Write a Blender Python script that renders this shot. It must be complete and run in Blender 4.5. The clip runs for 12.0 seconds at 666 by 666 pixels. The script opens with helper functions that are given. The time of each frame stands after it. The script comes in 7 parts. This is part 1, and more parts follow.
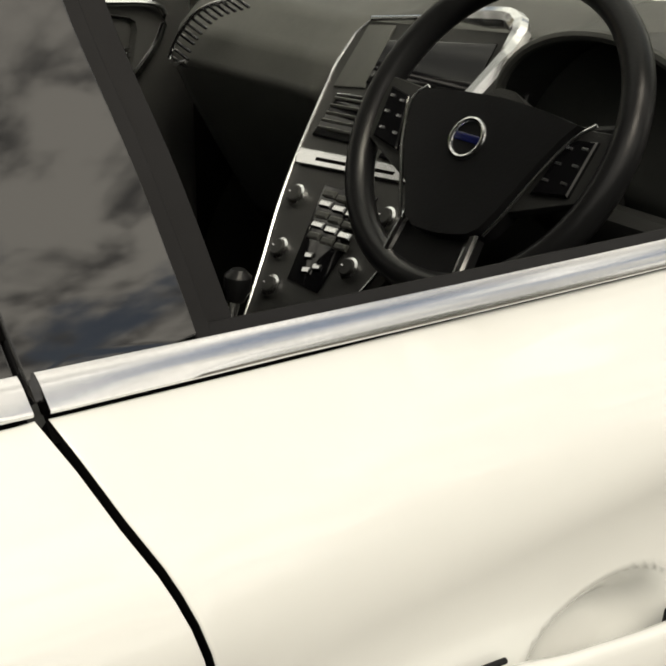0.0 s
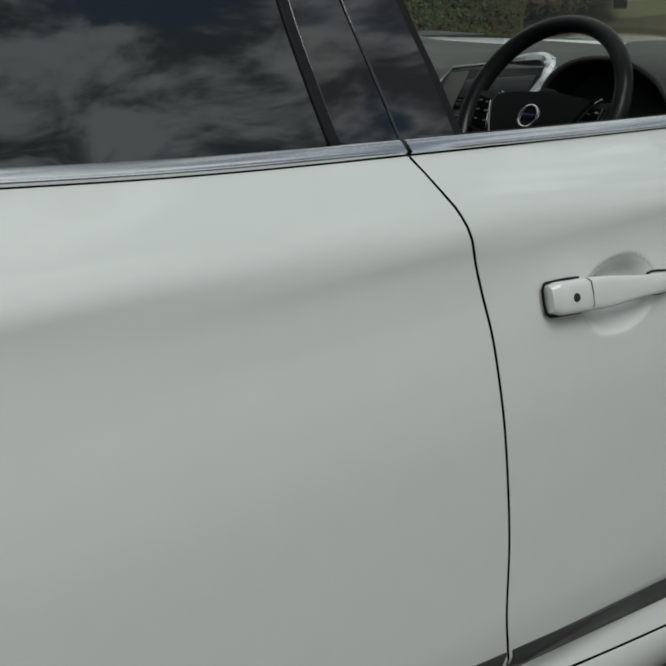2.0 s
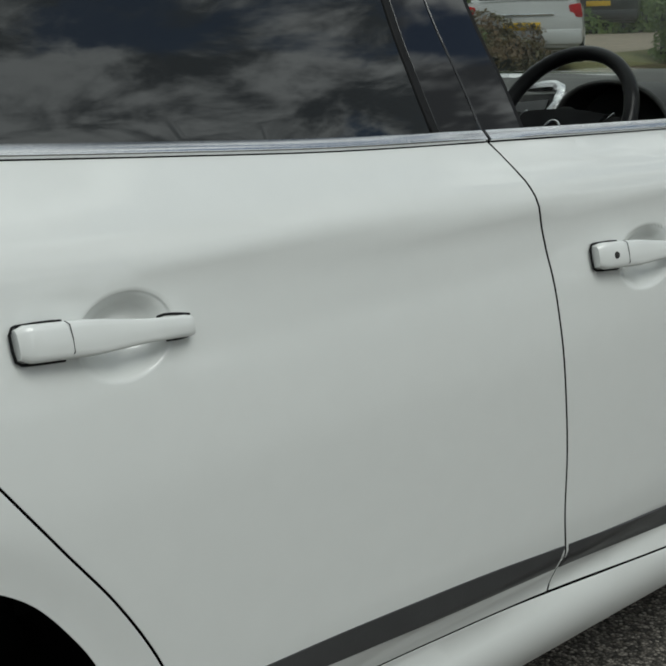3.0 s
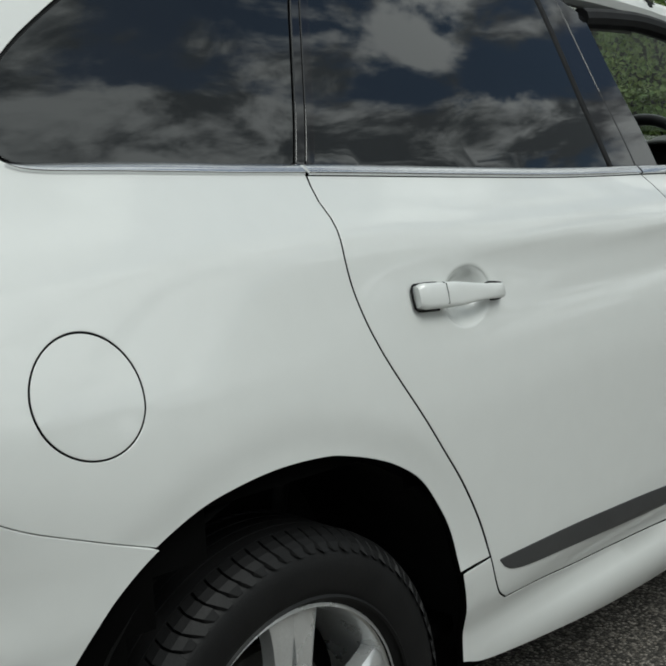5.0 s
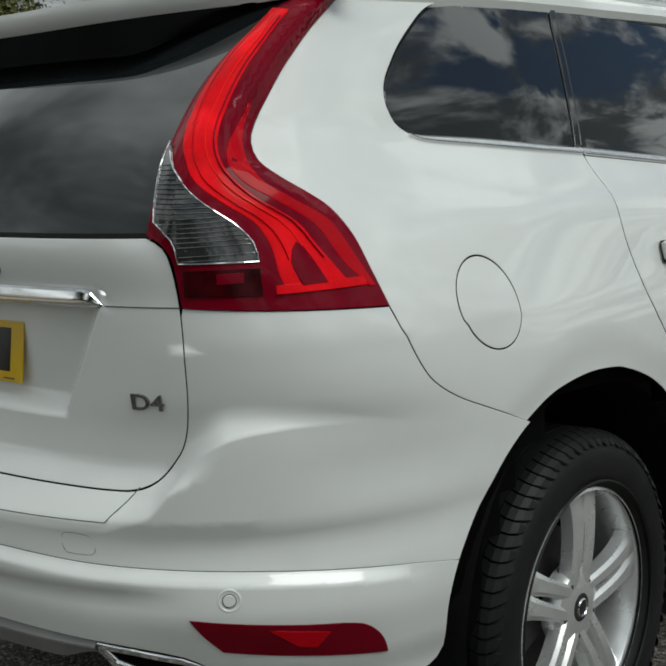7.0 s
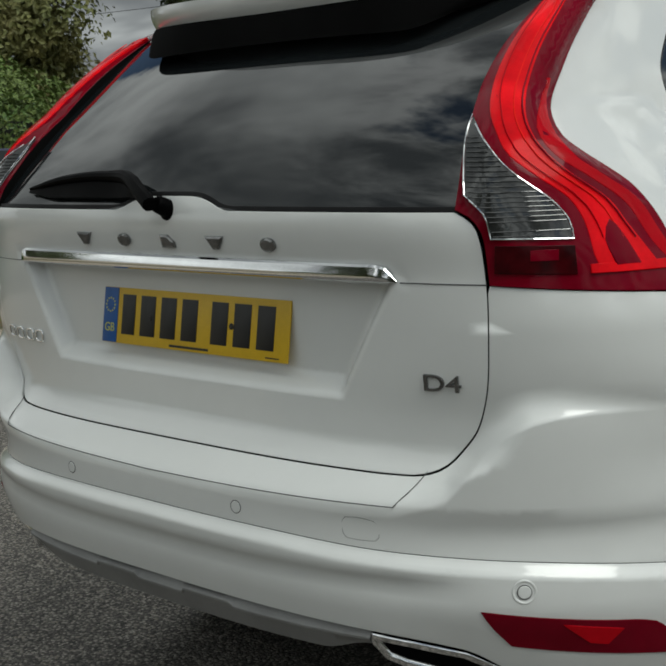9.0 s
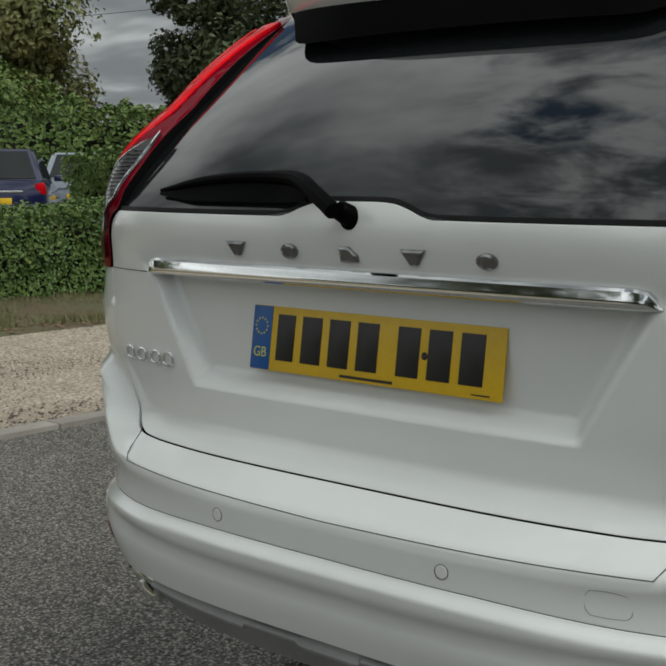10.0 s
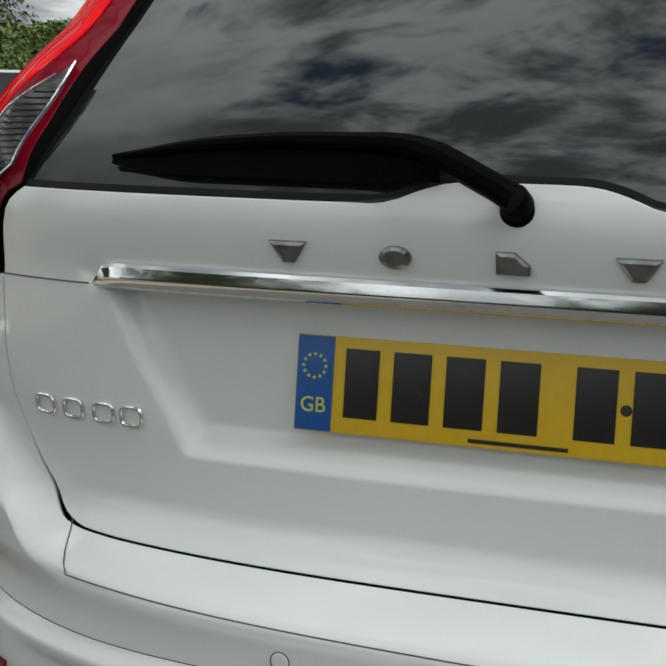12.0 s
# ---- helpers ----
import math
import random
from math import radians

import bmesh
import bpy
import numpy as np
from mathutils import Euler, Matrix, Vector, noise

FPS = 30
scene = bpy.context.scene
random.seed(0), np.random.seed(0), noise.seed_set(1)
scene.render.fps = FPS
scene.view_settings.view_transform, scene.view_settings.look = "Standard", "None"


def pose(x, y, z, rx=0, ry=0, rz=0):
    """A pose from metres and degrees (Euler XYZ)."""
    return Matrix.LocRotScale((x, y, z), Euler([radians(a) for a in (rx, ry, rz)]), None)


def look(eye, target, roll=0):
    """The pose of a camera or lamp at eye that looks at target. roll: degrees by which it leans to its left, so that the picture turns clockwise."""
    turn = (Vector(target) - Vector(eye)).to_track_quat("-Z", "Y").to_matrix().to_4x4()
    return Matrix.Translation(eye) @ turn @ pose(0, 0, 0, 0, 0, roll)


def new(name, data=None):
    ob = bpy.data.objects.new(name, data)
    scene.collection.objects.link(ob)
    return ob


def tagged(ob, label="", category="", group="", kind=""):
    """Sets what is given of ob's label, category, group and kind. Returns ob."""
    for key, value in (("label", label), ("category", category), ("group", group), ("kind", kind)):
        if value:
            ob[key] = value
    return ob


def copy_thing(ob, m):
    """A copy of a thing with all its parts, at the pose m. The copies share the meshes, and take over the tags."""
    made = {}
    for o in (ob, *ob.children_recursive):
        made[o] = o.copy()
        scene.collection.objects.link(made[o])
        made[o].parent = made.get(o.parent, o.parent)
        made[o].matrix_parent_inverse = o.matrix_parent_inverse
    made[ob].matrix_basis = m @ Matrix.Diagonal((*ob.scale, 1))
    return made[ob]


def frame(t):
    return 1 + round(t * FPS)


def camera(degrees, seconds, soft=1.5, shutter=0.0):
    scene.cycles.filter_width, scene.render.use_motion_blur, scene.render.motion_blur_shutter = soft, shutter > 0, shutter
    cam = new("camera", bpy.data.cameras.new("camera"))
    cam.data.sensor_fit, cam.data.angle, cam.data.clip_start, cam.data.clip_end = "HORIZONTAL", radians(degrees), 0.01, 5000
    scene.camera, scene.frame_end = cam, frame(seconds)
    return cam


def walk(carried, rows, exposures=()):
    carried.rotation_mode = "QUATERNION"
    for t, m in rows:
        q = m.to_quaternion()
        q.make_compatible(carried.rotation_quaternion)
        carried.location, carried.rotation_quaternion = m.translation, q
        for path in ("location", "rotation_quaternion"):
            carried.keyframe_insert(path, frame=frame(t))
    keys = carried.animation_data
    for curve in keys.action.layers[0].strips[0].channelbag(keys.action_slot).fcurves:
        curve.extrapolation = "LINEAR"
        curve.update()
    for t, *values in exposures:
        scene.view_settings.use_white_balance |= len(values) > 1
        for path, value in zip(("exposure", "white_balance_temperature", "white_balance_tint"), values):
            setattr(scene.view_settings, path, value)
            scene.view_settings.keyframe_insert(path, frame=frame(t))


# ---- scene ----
DEGREES = 30.14
cam = camera(DEGREES, 12.0, soft=2.2)


def aim(x, y, z, yaw, pitch, roll):
    """A camera pose from a place, a heading to the left of +y, a tilt upwards and a lean, in degrees."""
    a, b = radians(yaw), radians(pitch)
    eye = Vector((x, y, z))
    return look(eye, eye + Vector((-math.sin(a) * math.cos(b), math.cos(a) * math.cos(b), math.sin(b))), roll)


PATH = [
    (0.0, 1.2999, 0.9324, 1.4663, 51.448, -23.694, 0.775),
    (0.2, 1.3801, 0.8508, 1.4745, 51.566, -23.492, 0.255),
    (0.5, 1.5019, 0.7448, 1.4854, 51.826, -22.940, -0.290),
    (1.0, 1.7400, 0.5561, 1.4978, 51.993, -22.009, -1.094),
    (1.5, 1.8724, 0.3720, 1.4875, 52.185, -19.991, -1.656),
    (2.0, 1.9780, 0.1256, 1.4884, 52.293, -18.421, -2.349),
    (2.5, 2.1027, -0.0896, 1.4670, 51.873, -16.926, -2.330),
    (2.7, 2.1534, -0.1900, 1.4620, 51.258, -16.452, -2.435),
    (4.3, 2.2259, -0.9142, 1.4824, 44.874, -13.047, -2.729),
    (4.5, 2.2434, -1.0423, 1.4427, 44.586, -12.382, -2.773),
    (5.0, 2.2295, -1.3041, 1.4555, 43.931, -11.812, -2.632),
    (5.5, 2.1604, -1.5658, 1.4016, 41.595, -10.226, -2.626),
    (6.0, 2.1401, -1.8030, 1.3842, 41.068, -9.832, -2.591),
    (6.5, 2.1346, -2.0616, 1.3520, 40.610, -9.415, -2.559),
    (7.0, 2.1139, -2.2169, 1.3509, 40.953, -8.877, -2.534),
    (7.5, 2.0714, -2.3962, 1.3388, 41.488, -8.587, -2.466),
    (7.7, 2.0556, -2.4575, 1.3285, 41.883, -8.443, -2.366),
    (9.3, 1.5963, -2.4604, 1.2856, 42.270, -7.527, -0.971),
    (9.5, 1.4834, -2.4553, 1.2893, 42.395, -7.351, -0.795),
    (10.0, 1.2458, -2.4523, 1.2812, 40.936, -7.421, -0.108),
    (10.5, 0.9692, -2.3334, 1.2976, 39.141, -7.837, 0.446),
    (11.0, 0.7206, -2.2879, 1.3190, 32.473, -10.083, 1.407),
    (11.5, 0.4477, -2.2944, 1.3293, 22.981, -10.142, 1.244),
    (12.0, 0.2295, -2.2321, 1.3167, 18.882, -10.657, 0.793),
]
walk(cam, [(t, aim(*row)) for t, *row in PATH], exposures=[(0.0, 0.24, 7450, 8), (0.2, 0.0, 7000, 5), (0.6, -0.85, 6250, 3), (1.0, -0.90, 6200, 2), (1.5, -0.82, 6150, 2), (2.5, -0.61, 6150, 2), (4.5, -0.37, 6150, 2), (5.5, -0.42, 6150, 2), (6.5, -0.40, 6150, 2), (7.5, -0.44, 6150, 2), (9.5, -0.36, 6250, 3), (10.0, -0.26, 6250, 3), (10.5, -0.15, 6200, 3), (11.0, -0.02, 6200, 3), (12.0, 0.06, 6200, 3)])

# ---- light ----
SUN_TURN, SUN_HEIGHT = 95.0, 52.0
world = bpy.data.worlds.new("sky")
scene.world = world
world.use_nodes = True

def curve(*knots):
    """A smooth monotone curve through (position, value) knots, as a function."""
    xs, ys = np.array(knots, float).T
    h = np.diff(xs)
    d = np.diff(ys) / h
    m = np.zeros(len(xs))
    m[0], m[-1] = d[0], d[-1]
    for i in range(1, len(xs) - 1):
        if d[i - 1] * d[i] > 0:
            a, b = 2 * h[i] + h[i - 1], h[i] + 2 * h[i - 1]
            m[i] = (a + b) / (a / d[i - 1] + b / d[i])
    fine_x, fine_y = [], []
    for i in range(len(h)):
        t = np.linspace(0, 1, 40, endpoint=False)
        fine_x.append(xs[i] + t * h[i])
        fine_y.append((1 + 2 * t) * (1 - t) ** 2 * ys[i] + t * (1 - t) ** 2 * h[i] * m[i] + t * t * (3 - 2 * t) * ys[i + 1] + t * t * (t - 1) * h[i] * m[i + 1])
    fine_x, fine_y = np.append(np.concatenate(fine_x), xs[-1]), np.append(np.concatenate(fine_y), ys[-1])
    return lambda v: float(np.interp(v, fine_x, fine_y))


# Half width of the car's flank by height, up to the shoulder.
flank = curve((0.20, 0.86), (0.28, 0.885), (0.36, 0.912), (0.43, 0.918), (0.50, 0.938), (0.58, 0.946), (0.72, 0.947), (0.85, 0.945), (0.96, 0.933), (1.03, 0.919))
belt_x = curve((-1.2, 0.60), (-0.9, 0.645), (-0.36, 0.714), (0.177, 0.783), (1.1, 0.834), (2.0, 0.85), (3.0, 0.83))
# The sill stands out below the doors, whose feet turn in.
rocker = curve((0.20, 0.0), (0.28, 0.005), (0.32, 0.012), (0.36, 0.012), (0.40, 0.0), (0.425, -0.012), (0.46, -0.011), (0.50, 0.0))
shoulder_x = curve((-0.9, 0.80), (-0.4, 0.840), (0.14, 0.878), (1.15, 0.906), (2.2, 0.905), (3.2, 0.88))
tail_r = curve((0.20, 0.90), (0.33, 0.94), (0.45, 0.985), (0.53, 1.02), (0.60, 1.045), (0.70, 1.052), (0.745, 1.04), (0.79, 0.985), (0.83, 0.958), (0.95, 0.953), (1.10, 0.958), (1.19, 0.975), (1.235, 0.966), (1.30, 0.92), (1.40, 0.835), (1.50, 0.73), (1.62, 0.56))
tail_n = curve((0.2, 3.0), (0.5, 3.05), (0.58, 3.1), (0.64, 3.05), (0.695, 2.95), (0.75, 3.17), (0.80, 3.40), (0.88, 3.78), (0.95, 4.4), (1.06, 5.0), (1.25, 5.6), (1.36, 6.5), (1.62, 6.5))
SHOULDER = 1.03


gate_edge = curve((0.70, 1.075), (0.752, 1.065), (0.790, 1.050), (0.804, 1.030), (0.826, 0.997), (0.858, 0.972), (0.892, 0.958), (0.95, 0.952))
crease = curve((0.0, 0.89), (0.60, 0.896), (0.717, 0.899), (0.785, 0.900), (0.842, 0.896), (0.881, 0.887), (0.921, 0.863), (0.950, 0.832), (0.973, 0.798), (1.005, 0.758), (1.065, 0.738), (1.6, 0.735))
slope = curve((0.0, 0.04), (0.60, 0.040), (0.717, 0.038), (0.81, 0.042), (0.872, 0.052), (0.93, 0.062), (0.96, 0.070), (1.0, 0.066), (1.065, 0.052), (1.6, 0.05))
bumper_line = curve((-1.58, 0.683), (-1.308, 0.681), (-1.118, 0.672), (-0.978, 0.667), (-0.849, 0.660), (-0.716, 0.647), (-0.599, 0.632), (-0.518, 0.617), (-0.40, 0.59))


def ease(v, low, top):
    t = min(1.0, max(0.0, (v - low) / (top - low)))
    return t * t * (3 - 2 * t)


def belt_z(y):
    return 1.217 + (1.12 - y) * 0.0967


def half_width(y, z):
    """Half width of the body at a place along the car and a height."""
    if z <= SHOULDER:
        return flank(z) + (rocker(z) * ease(y, 0.35, 0.9) if z < 0.50 else 0.0)
    zb, xb, xs = belt_z(y), belt_x(y), flank(SHOULDER)
    if z <= zb:
        t = (z - SHOULDER) / (zb - SHOULDER)
        soft_x = 0.909 + (xb - 0.909) * t - 0.031 * 4 * t * (t - 1) * 0.5 * (1 + 0.8 * max(0.0, min(1.0, 0.8 - y)))
        sharp = ease(y, -0.62, -0.20)
        if sharp <= 0:
            return soft_x
        zc, xc = 1.200 - 0.044 * max(y, -0.1), shoulder_x(y)
        low, high = (xs - xc) / (zc - SHOULDER), (xc - xb) / (zb - zc)
        fold = 0.013
        x = xs - low * (z - SHOULDER) - (high - low) * fold * math.log1p(math.exp((z - zc) / fold))
        ridge = 0.0058 * math.exp(-((z - 1.166 + 0.046 * y) / 0.026) ** 2) * ease(y, 0.15, 0.55)
        return soft_x + (x - soft_x) * sharp + ridge
    d = z - zb
    return xb - 0.42 * d - 0.35 * d * d


def reach(phi, z, r, n):
    y = 0.0
    for _ in range(3):
        far = (abs(math.sin(phi) / half_width(y, z)) ** n + abs(math.cos(phi) / r) ** n) ** (-1 / n)
        y = -far * math.cos(phi)
    return far


def skin(u, z, flare=0.0, power=0.0):
    """The body's outside: u is metres along the right flank, forward from the rear axle; below 0 it runs round the tail, to the middle at -pi / 2."""
    if u >= 0:
        x = half_width(u, z)
        if u > 1.9:
            x *= max(0.0, 1 - ((u - 1.9) / 1.76) ** 3.4) ** (1 / 3.4)
        return (x, u, z)
    phi = math.pi / 2 + u
    half = math.pi / 2 - abs(phi)
    crest = crease(half)
    over = min(1.0, max(0.0, (z - crest) / slope(half)))
    far = reach(phi, z, tail_r(z), power or tail_n(z))
    if flare and over < 1:
        drop = max(0.0, z - 0.69)
        swell = reach(phi, z, tail_r(z - 0.93 * drop), power or min(tail_n(z), 3.16 + 1.3 * (z - 0.745)))
        meet = 1 - (1 - ease(gate_edge(z) - half, -0.004, 0.075)) * ease(z, 0.786, 0.808)
        far += flare * meet * ease(half, 0.50, 0.84) * (1 - over) ** 1.7 * max(0.0, swell - far)
    return (far * math.sin(phi), -far * math.cos(phi), z)


def flared(u, z):
    """The skin of the rear bumper, whose corners swell out beside the tailgate."""
    return skin(u, z, 1.0)


def aproned(u, z):
    """The skin of the lower bumper, which stands proud below its seam."""
    v = u if u >= -math.pi / 2 else -math.pi - u
    p = np.array(flared(u, z))
    d = 0.015 * ease(bumper_line(v) - z, -0.002, 0.024) * ease(v, -0.56, -0.68)
    d += ease(-v, 0.93, 1.10) * (0.014 * min(1.0, max(0.0, (0.615 - z) / 0.085)) - 0.014 * ease(z, 0.648, 0.611))
    out = p * (1, 1, 0)
    return tuple(p + d * out / np.linalg.norm(out))


def sky_nodes():
    nodes, links = world.node_tree.nodes, world.node_tree.links
    nodes.clear()
    out, back = nodes.new("ShaderNodeOutputWorld"), nodes.new("ShaderNodeBackground")
    air = nodes.new("ShaderNodeTexSky")
    air.sky_type, air.sun_disc = "NISHITA", False
    air.sun_elevation, air.sun_rotation = radians(SUN_HEIGHT), radians(SUN_TURN)
    blue = nodes.new("ShaderNodeVectorMath")
    blue.operation = "SCALE"
    blue.inputs["Scale"].default_value = 0.085
    links.new(air.outputs[0], blue.inputs[0])
    where, parts = nodes.new("ShaderNodeTexCoord"), nodes.new("ShaderNodeSeparateXYZ")
    links.new(where.outputs["Generated"], parts.inputs[0])
    lift = nodes.new("ShaderNodeMath")
    lift.operation, lift.inputs[1].default_value = "ADD", 0.22
    high = nodes.new("ShaderNodeMath")
    high.operation, high.inputs[1].default_value = "MAXIMUM", 0.0
    links.new(parts.outputs[2], high.inputs[0])
    links.new(high.outputs[0], lift.inputs[0])
    flat = nodes.new("ShaderNodeCombineXYZ")
    for axis in (0, 1):
        over = nodes.new("ShaderNodeMath")
        over.operation = "DIVIDE"
        links.new(parts.outputs[axis], over.inputs[0])
        links.new(lift.outputs[0], over.inputs[1])
        links.new(over.outputs[0], flat.inputs[axis])

    def cloud_noise(scale, detail, low, top, shift):
        move = nodes.new("ShaderNodeVectorMath")
        move.operation = "ADD"
        move.inputs[1].default_value = shift
        links.new(flat.outputs[0], move.inputs[0])
        tex = nodes.new("ShaderNodeTexNoise")
        tex.inputs["Scale"].default_value, tex.inputs["Detail"].default_value = scale, detail
        tex.inputs["Roughness"].default_value, tex.inputs["Distortion"].default_value = 0.60, 0.35
        links.new(move.outputs[0], tex.inputs["Vector"])
        ramp = nodes.new("ShaderNodeMapRange")
        ramp.interpolation_type = "SMOOTHSTEP"
        ramp.inputs["From Min"].default_value, ramp.inputs["From Max"].default_value = low, top
        links.new(tex.outputs["Fac"], ramp.inputs["Value"])
        return ramp.outputs[0]

    def patch(x, y, wide, long, weight):
        """A soft rise or gap in the cloud field, at a place on the cloud layer."""
        off = nodes.new("ShaderNodeVectorMath")
        off.operation = "SUBTRACT"
        off.inputs[1].default_value = (x, y, 0)
        links.new(flat.outputs[0], off.inputs[0])
        size = nodes.new("ShaderNodeVectorMath")
        size.operation = "DIVIDE"
        size.inputs[1].default_value = (wide, long, 1)
        links.new(off.outputs[0], size.inputs[0])
        far = nodes.new("ShaderNodeVectorMath")
        far.operation = "DOT_PRODUCT"
        links.new(size.outputs[0], far.inputs[0])
        links.new(size.outputs[0], far.inputs[1])
        less = nodes.new("ShaderNodeMath")
        less.operation, less.inputs[1].default_value = "MULTIPLY", -1.0
        links.new(far.outputs["Value"], less.inputs[0])
        bell = nodes.new("ShaderNodeMath")
        bell.operation = "EXPONENT"
        links.new(less.outputs[0], bell.inputs[0])
        times = nodes.new("ShaderNodeMath")
        times.operation, times.inputs[1].default_value = "MULTIPLY", weight
        links.new(bell.outputs[0], times.inputs[0])
        return times.outputs[0]

    def total(first, *more):
        for one in more:
            plus = nodes.new("ShaderNodeMath")
            plus.operation = "ADD"
            links.new(first, plus.inputs[0])
            links.new(one, plus.inputs[1])
            first = plus.outputs[0]
        return first

    def step(value, low, top):
        ramp = nodes.new("ShaderNodeMapRange")
        ramp.interpolation_type = "SMOOTHSTEP"
        ramp.inputs["From Min"].default_value, ramp.inputs["From Max"].default_value = low, top
        links.new(value, ramp.inputs["Value"])
        return ramp.outputs[0]

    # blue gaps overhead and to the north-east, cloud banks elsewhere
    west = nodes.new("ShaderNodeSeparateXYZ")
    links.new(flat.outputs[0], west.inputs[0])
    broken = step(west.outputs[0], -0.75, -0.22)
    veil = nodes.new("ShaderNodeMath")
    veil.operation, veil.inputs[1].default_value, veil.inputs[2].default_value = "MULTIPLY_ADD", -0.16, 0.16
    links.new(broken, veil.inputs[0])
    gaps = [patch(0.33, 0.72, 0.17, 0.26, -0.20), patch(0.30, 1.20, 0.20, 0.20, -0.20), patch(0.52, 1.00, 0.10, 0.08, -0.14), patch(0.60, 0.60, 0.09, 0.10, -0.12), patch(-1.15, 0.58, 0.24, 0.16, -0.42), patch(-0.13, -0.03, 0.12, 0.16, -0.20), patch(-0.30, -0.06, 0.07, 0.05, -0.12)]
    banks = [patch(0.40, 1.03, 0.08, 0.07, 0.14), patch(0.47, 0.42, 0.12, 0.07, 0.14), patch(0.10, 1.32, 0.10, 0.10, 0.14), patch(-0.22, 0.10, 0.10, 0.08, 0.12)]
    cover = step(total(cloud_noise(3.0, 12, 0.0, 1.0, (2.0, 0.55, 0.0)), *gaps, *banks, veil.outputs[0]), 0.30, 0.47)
    bright = [patch(1.15, 0.60, 0.55, 0.30, 0.12), patch(0.40, 1.03, 0.16, 0.14, 0.14), patch(-0.22, 0.10, 0.14, 0.10, 0.16), patch(0.80, 1.25, 0.30, 0.45, -0.12), patch(-0.45, -0.42, 0.40, 0.22, -0.10), patch(-2.4, 2.1, 1.0, 1.0, -0.16), patch(-0.10, -0.20, 0.20, 0.22, 0.10)]
    fine, soft = cloud_noise(5.4, 10, 0.0, 1.0, (9.0, 4.0, 2.0)), cloud_noise(1.5, 4, -0.65, 1.65, (3.0, 1.0, 5.0))
    blend = nodes.new("ShaderNodeMix")
    links.new(broken, blend.inputs["Factor"])
    links.new(soft, blend.inputs["A"])
    links.new(fine, blend.inputs["B"])
    shade = step(total(blend.outputs["Result"], *bright), 0.34, 0.64)
    cloud = nodes.new("ShaderNodeMix")
    cloud.data_type = "RGBA"
    cloud.inputs["A"].default_value, cloud.inputs["B"].default_value = (0.26, 0.265, 0.275, 1), (1.55, 1.53, 1.49, 1)
    links.new(shade, cloud.inputs["Factor"])
    both = nodes.new("ShaderNodeMix")
    both.data_type = "RGBA"
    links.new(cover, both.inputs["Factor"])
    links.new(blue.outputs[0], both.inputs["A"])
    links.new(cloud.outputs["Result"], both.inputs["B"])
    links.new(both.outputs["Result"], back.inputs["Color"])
    back.inputs["Strength"].default_value = 0.9
    links.new(back.outputs[0], out.inputs["Surface"])


sky_nodes()
sun = new("sun", bpy.data.lights.new("sun", "SUN"))
sun.data.energy, sun.data.angle, sun.data.color = 1.9, radians(30), (1.0, 0.96, 0.9)
sun_a, sun_e = radians(SUN_TURN), radians(SUN_HEIGHT)
sun.matrix_basis = look(Vector((math.sin(sun_a) * math.cos(sun_e), math.cos(sun_a) * math.cos(sun_e), math.sin(sun_e))) * 40, (0, 0, 0))


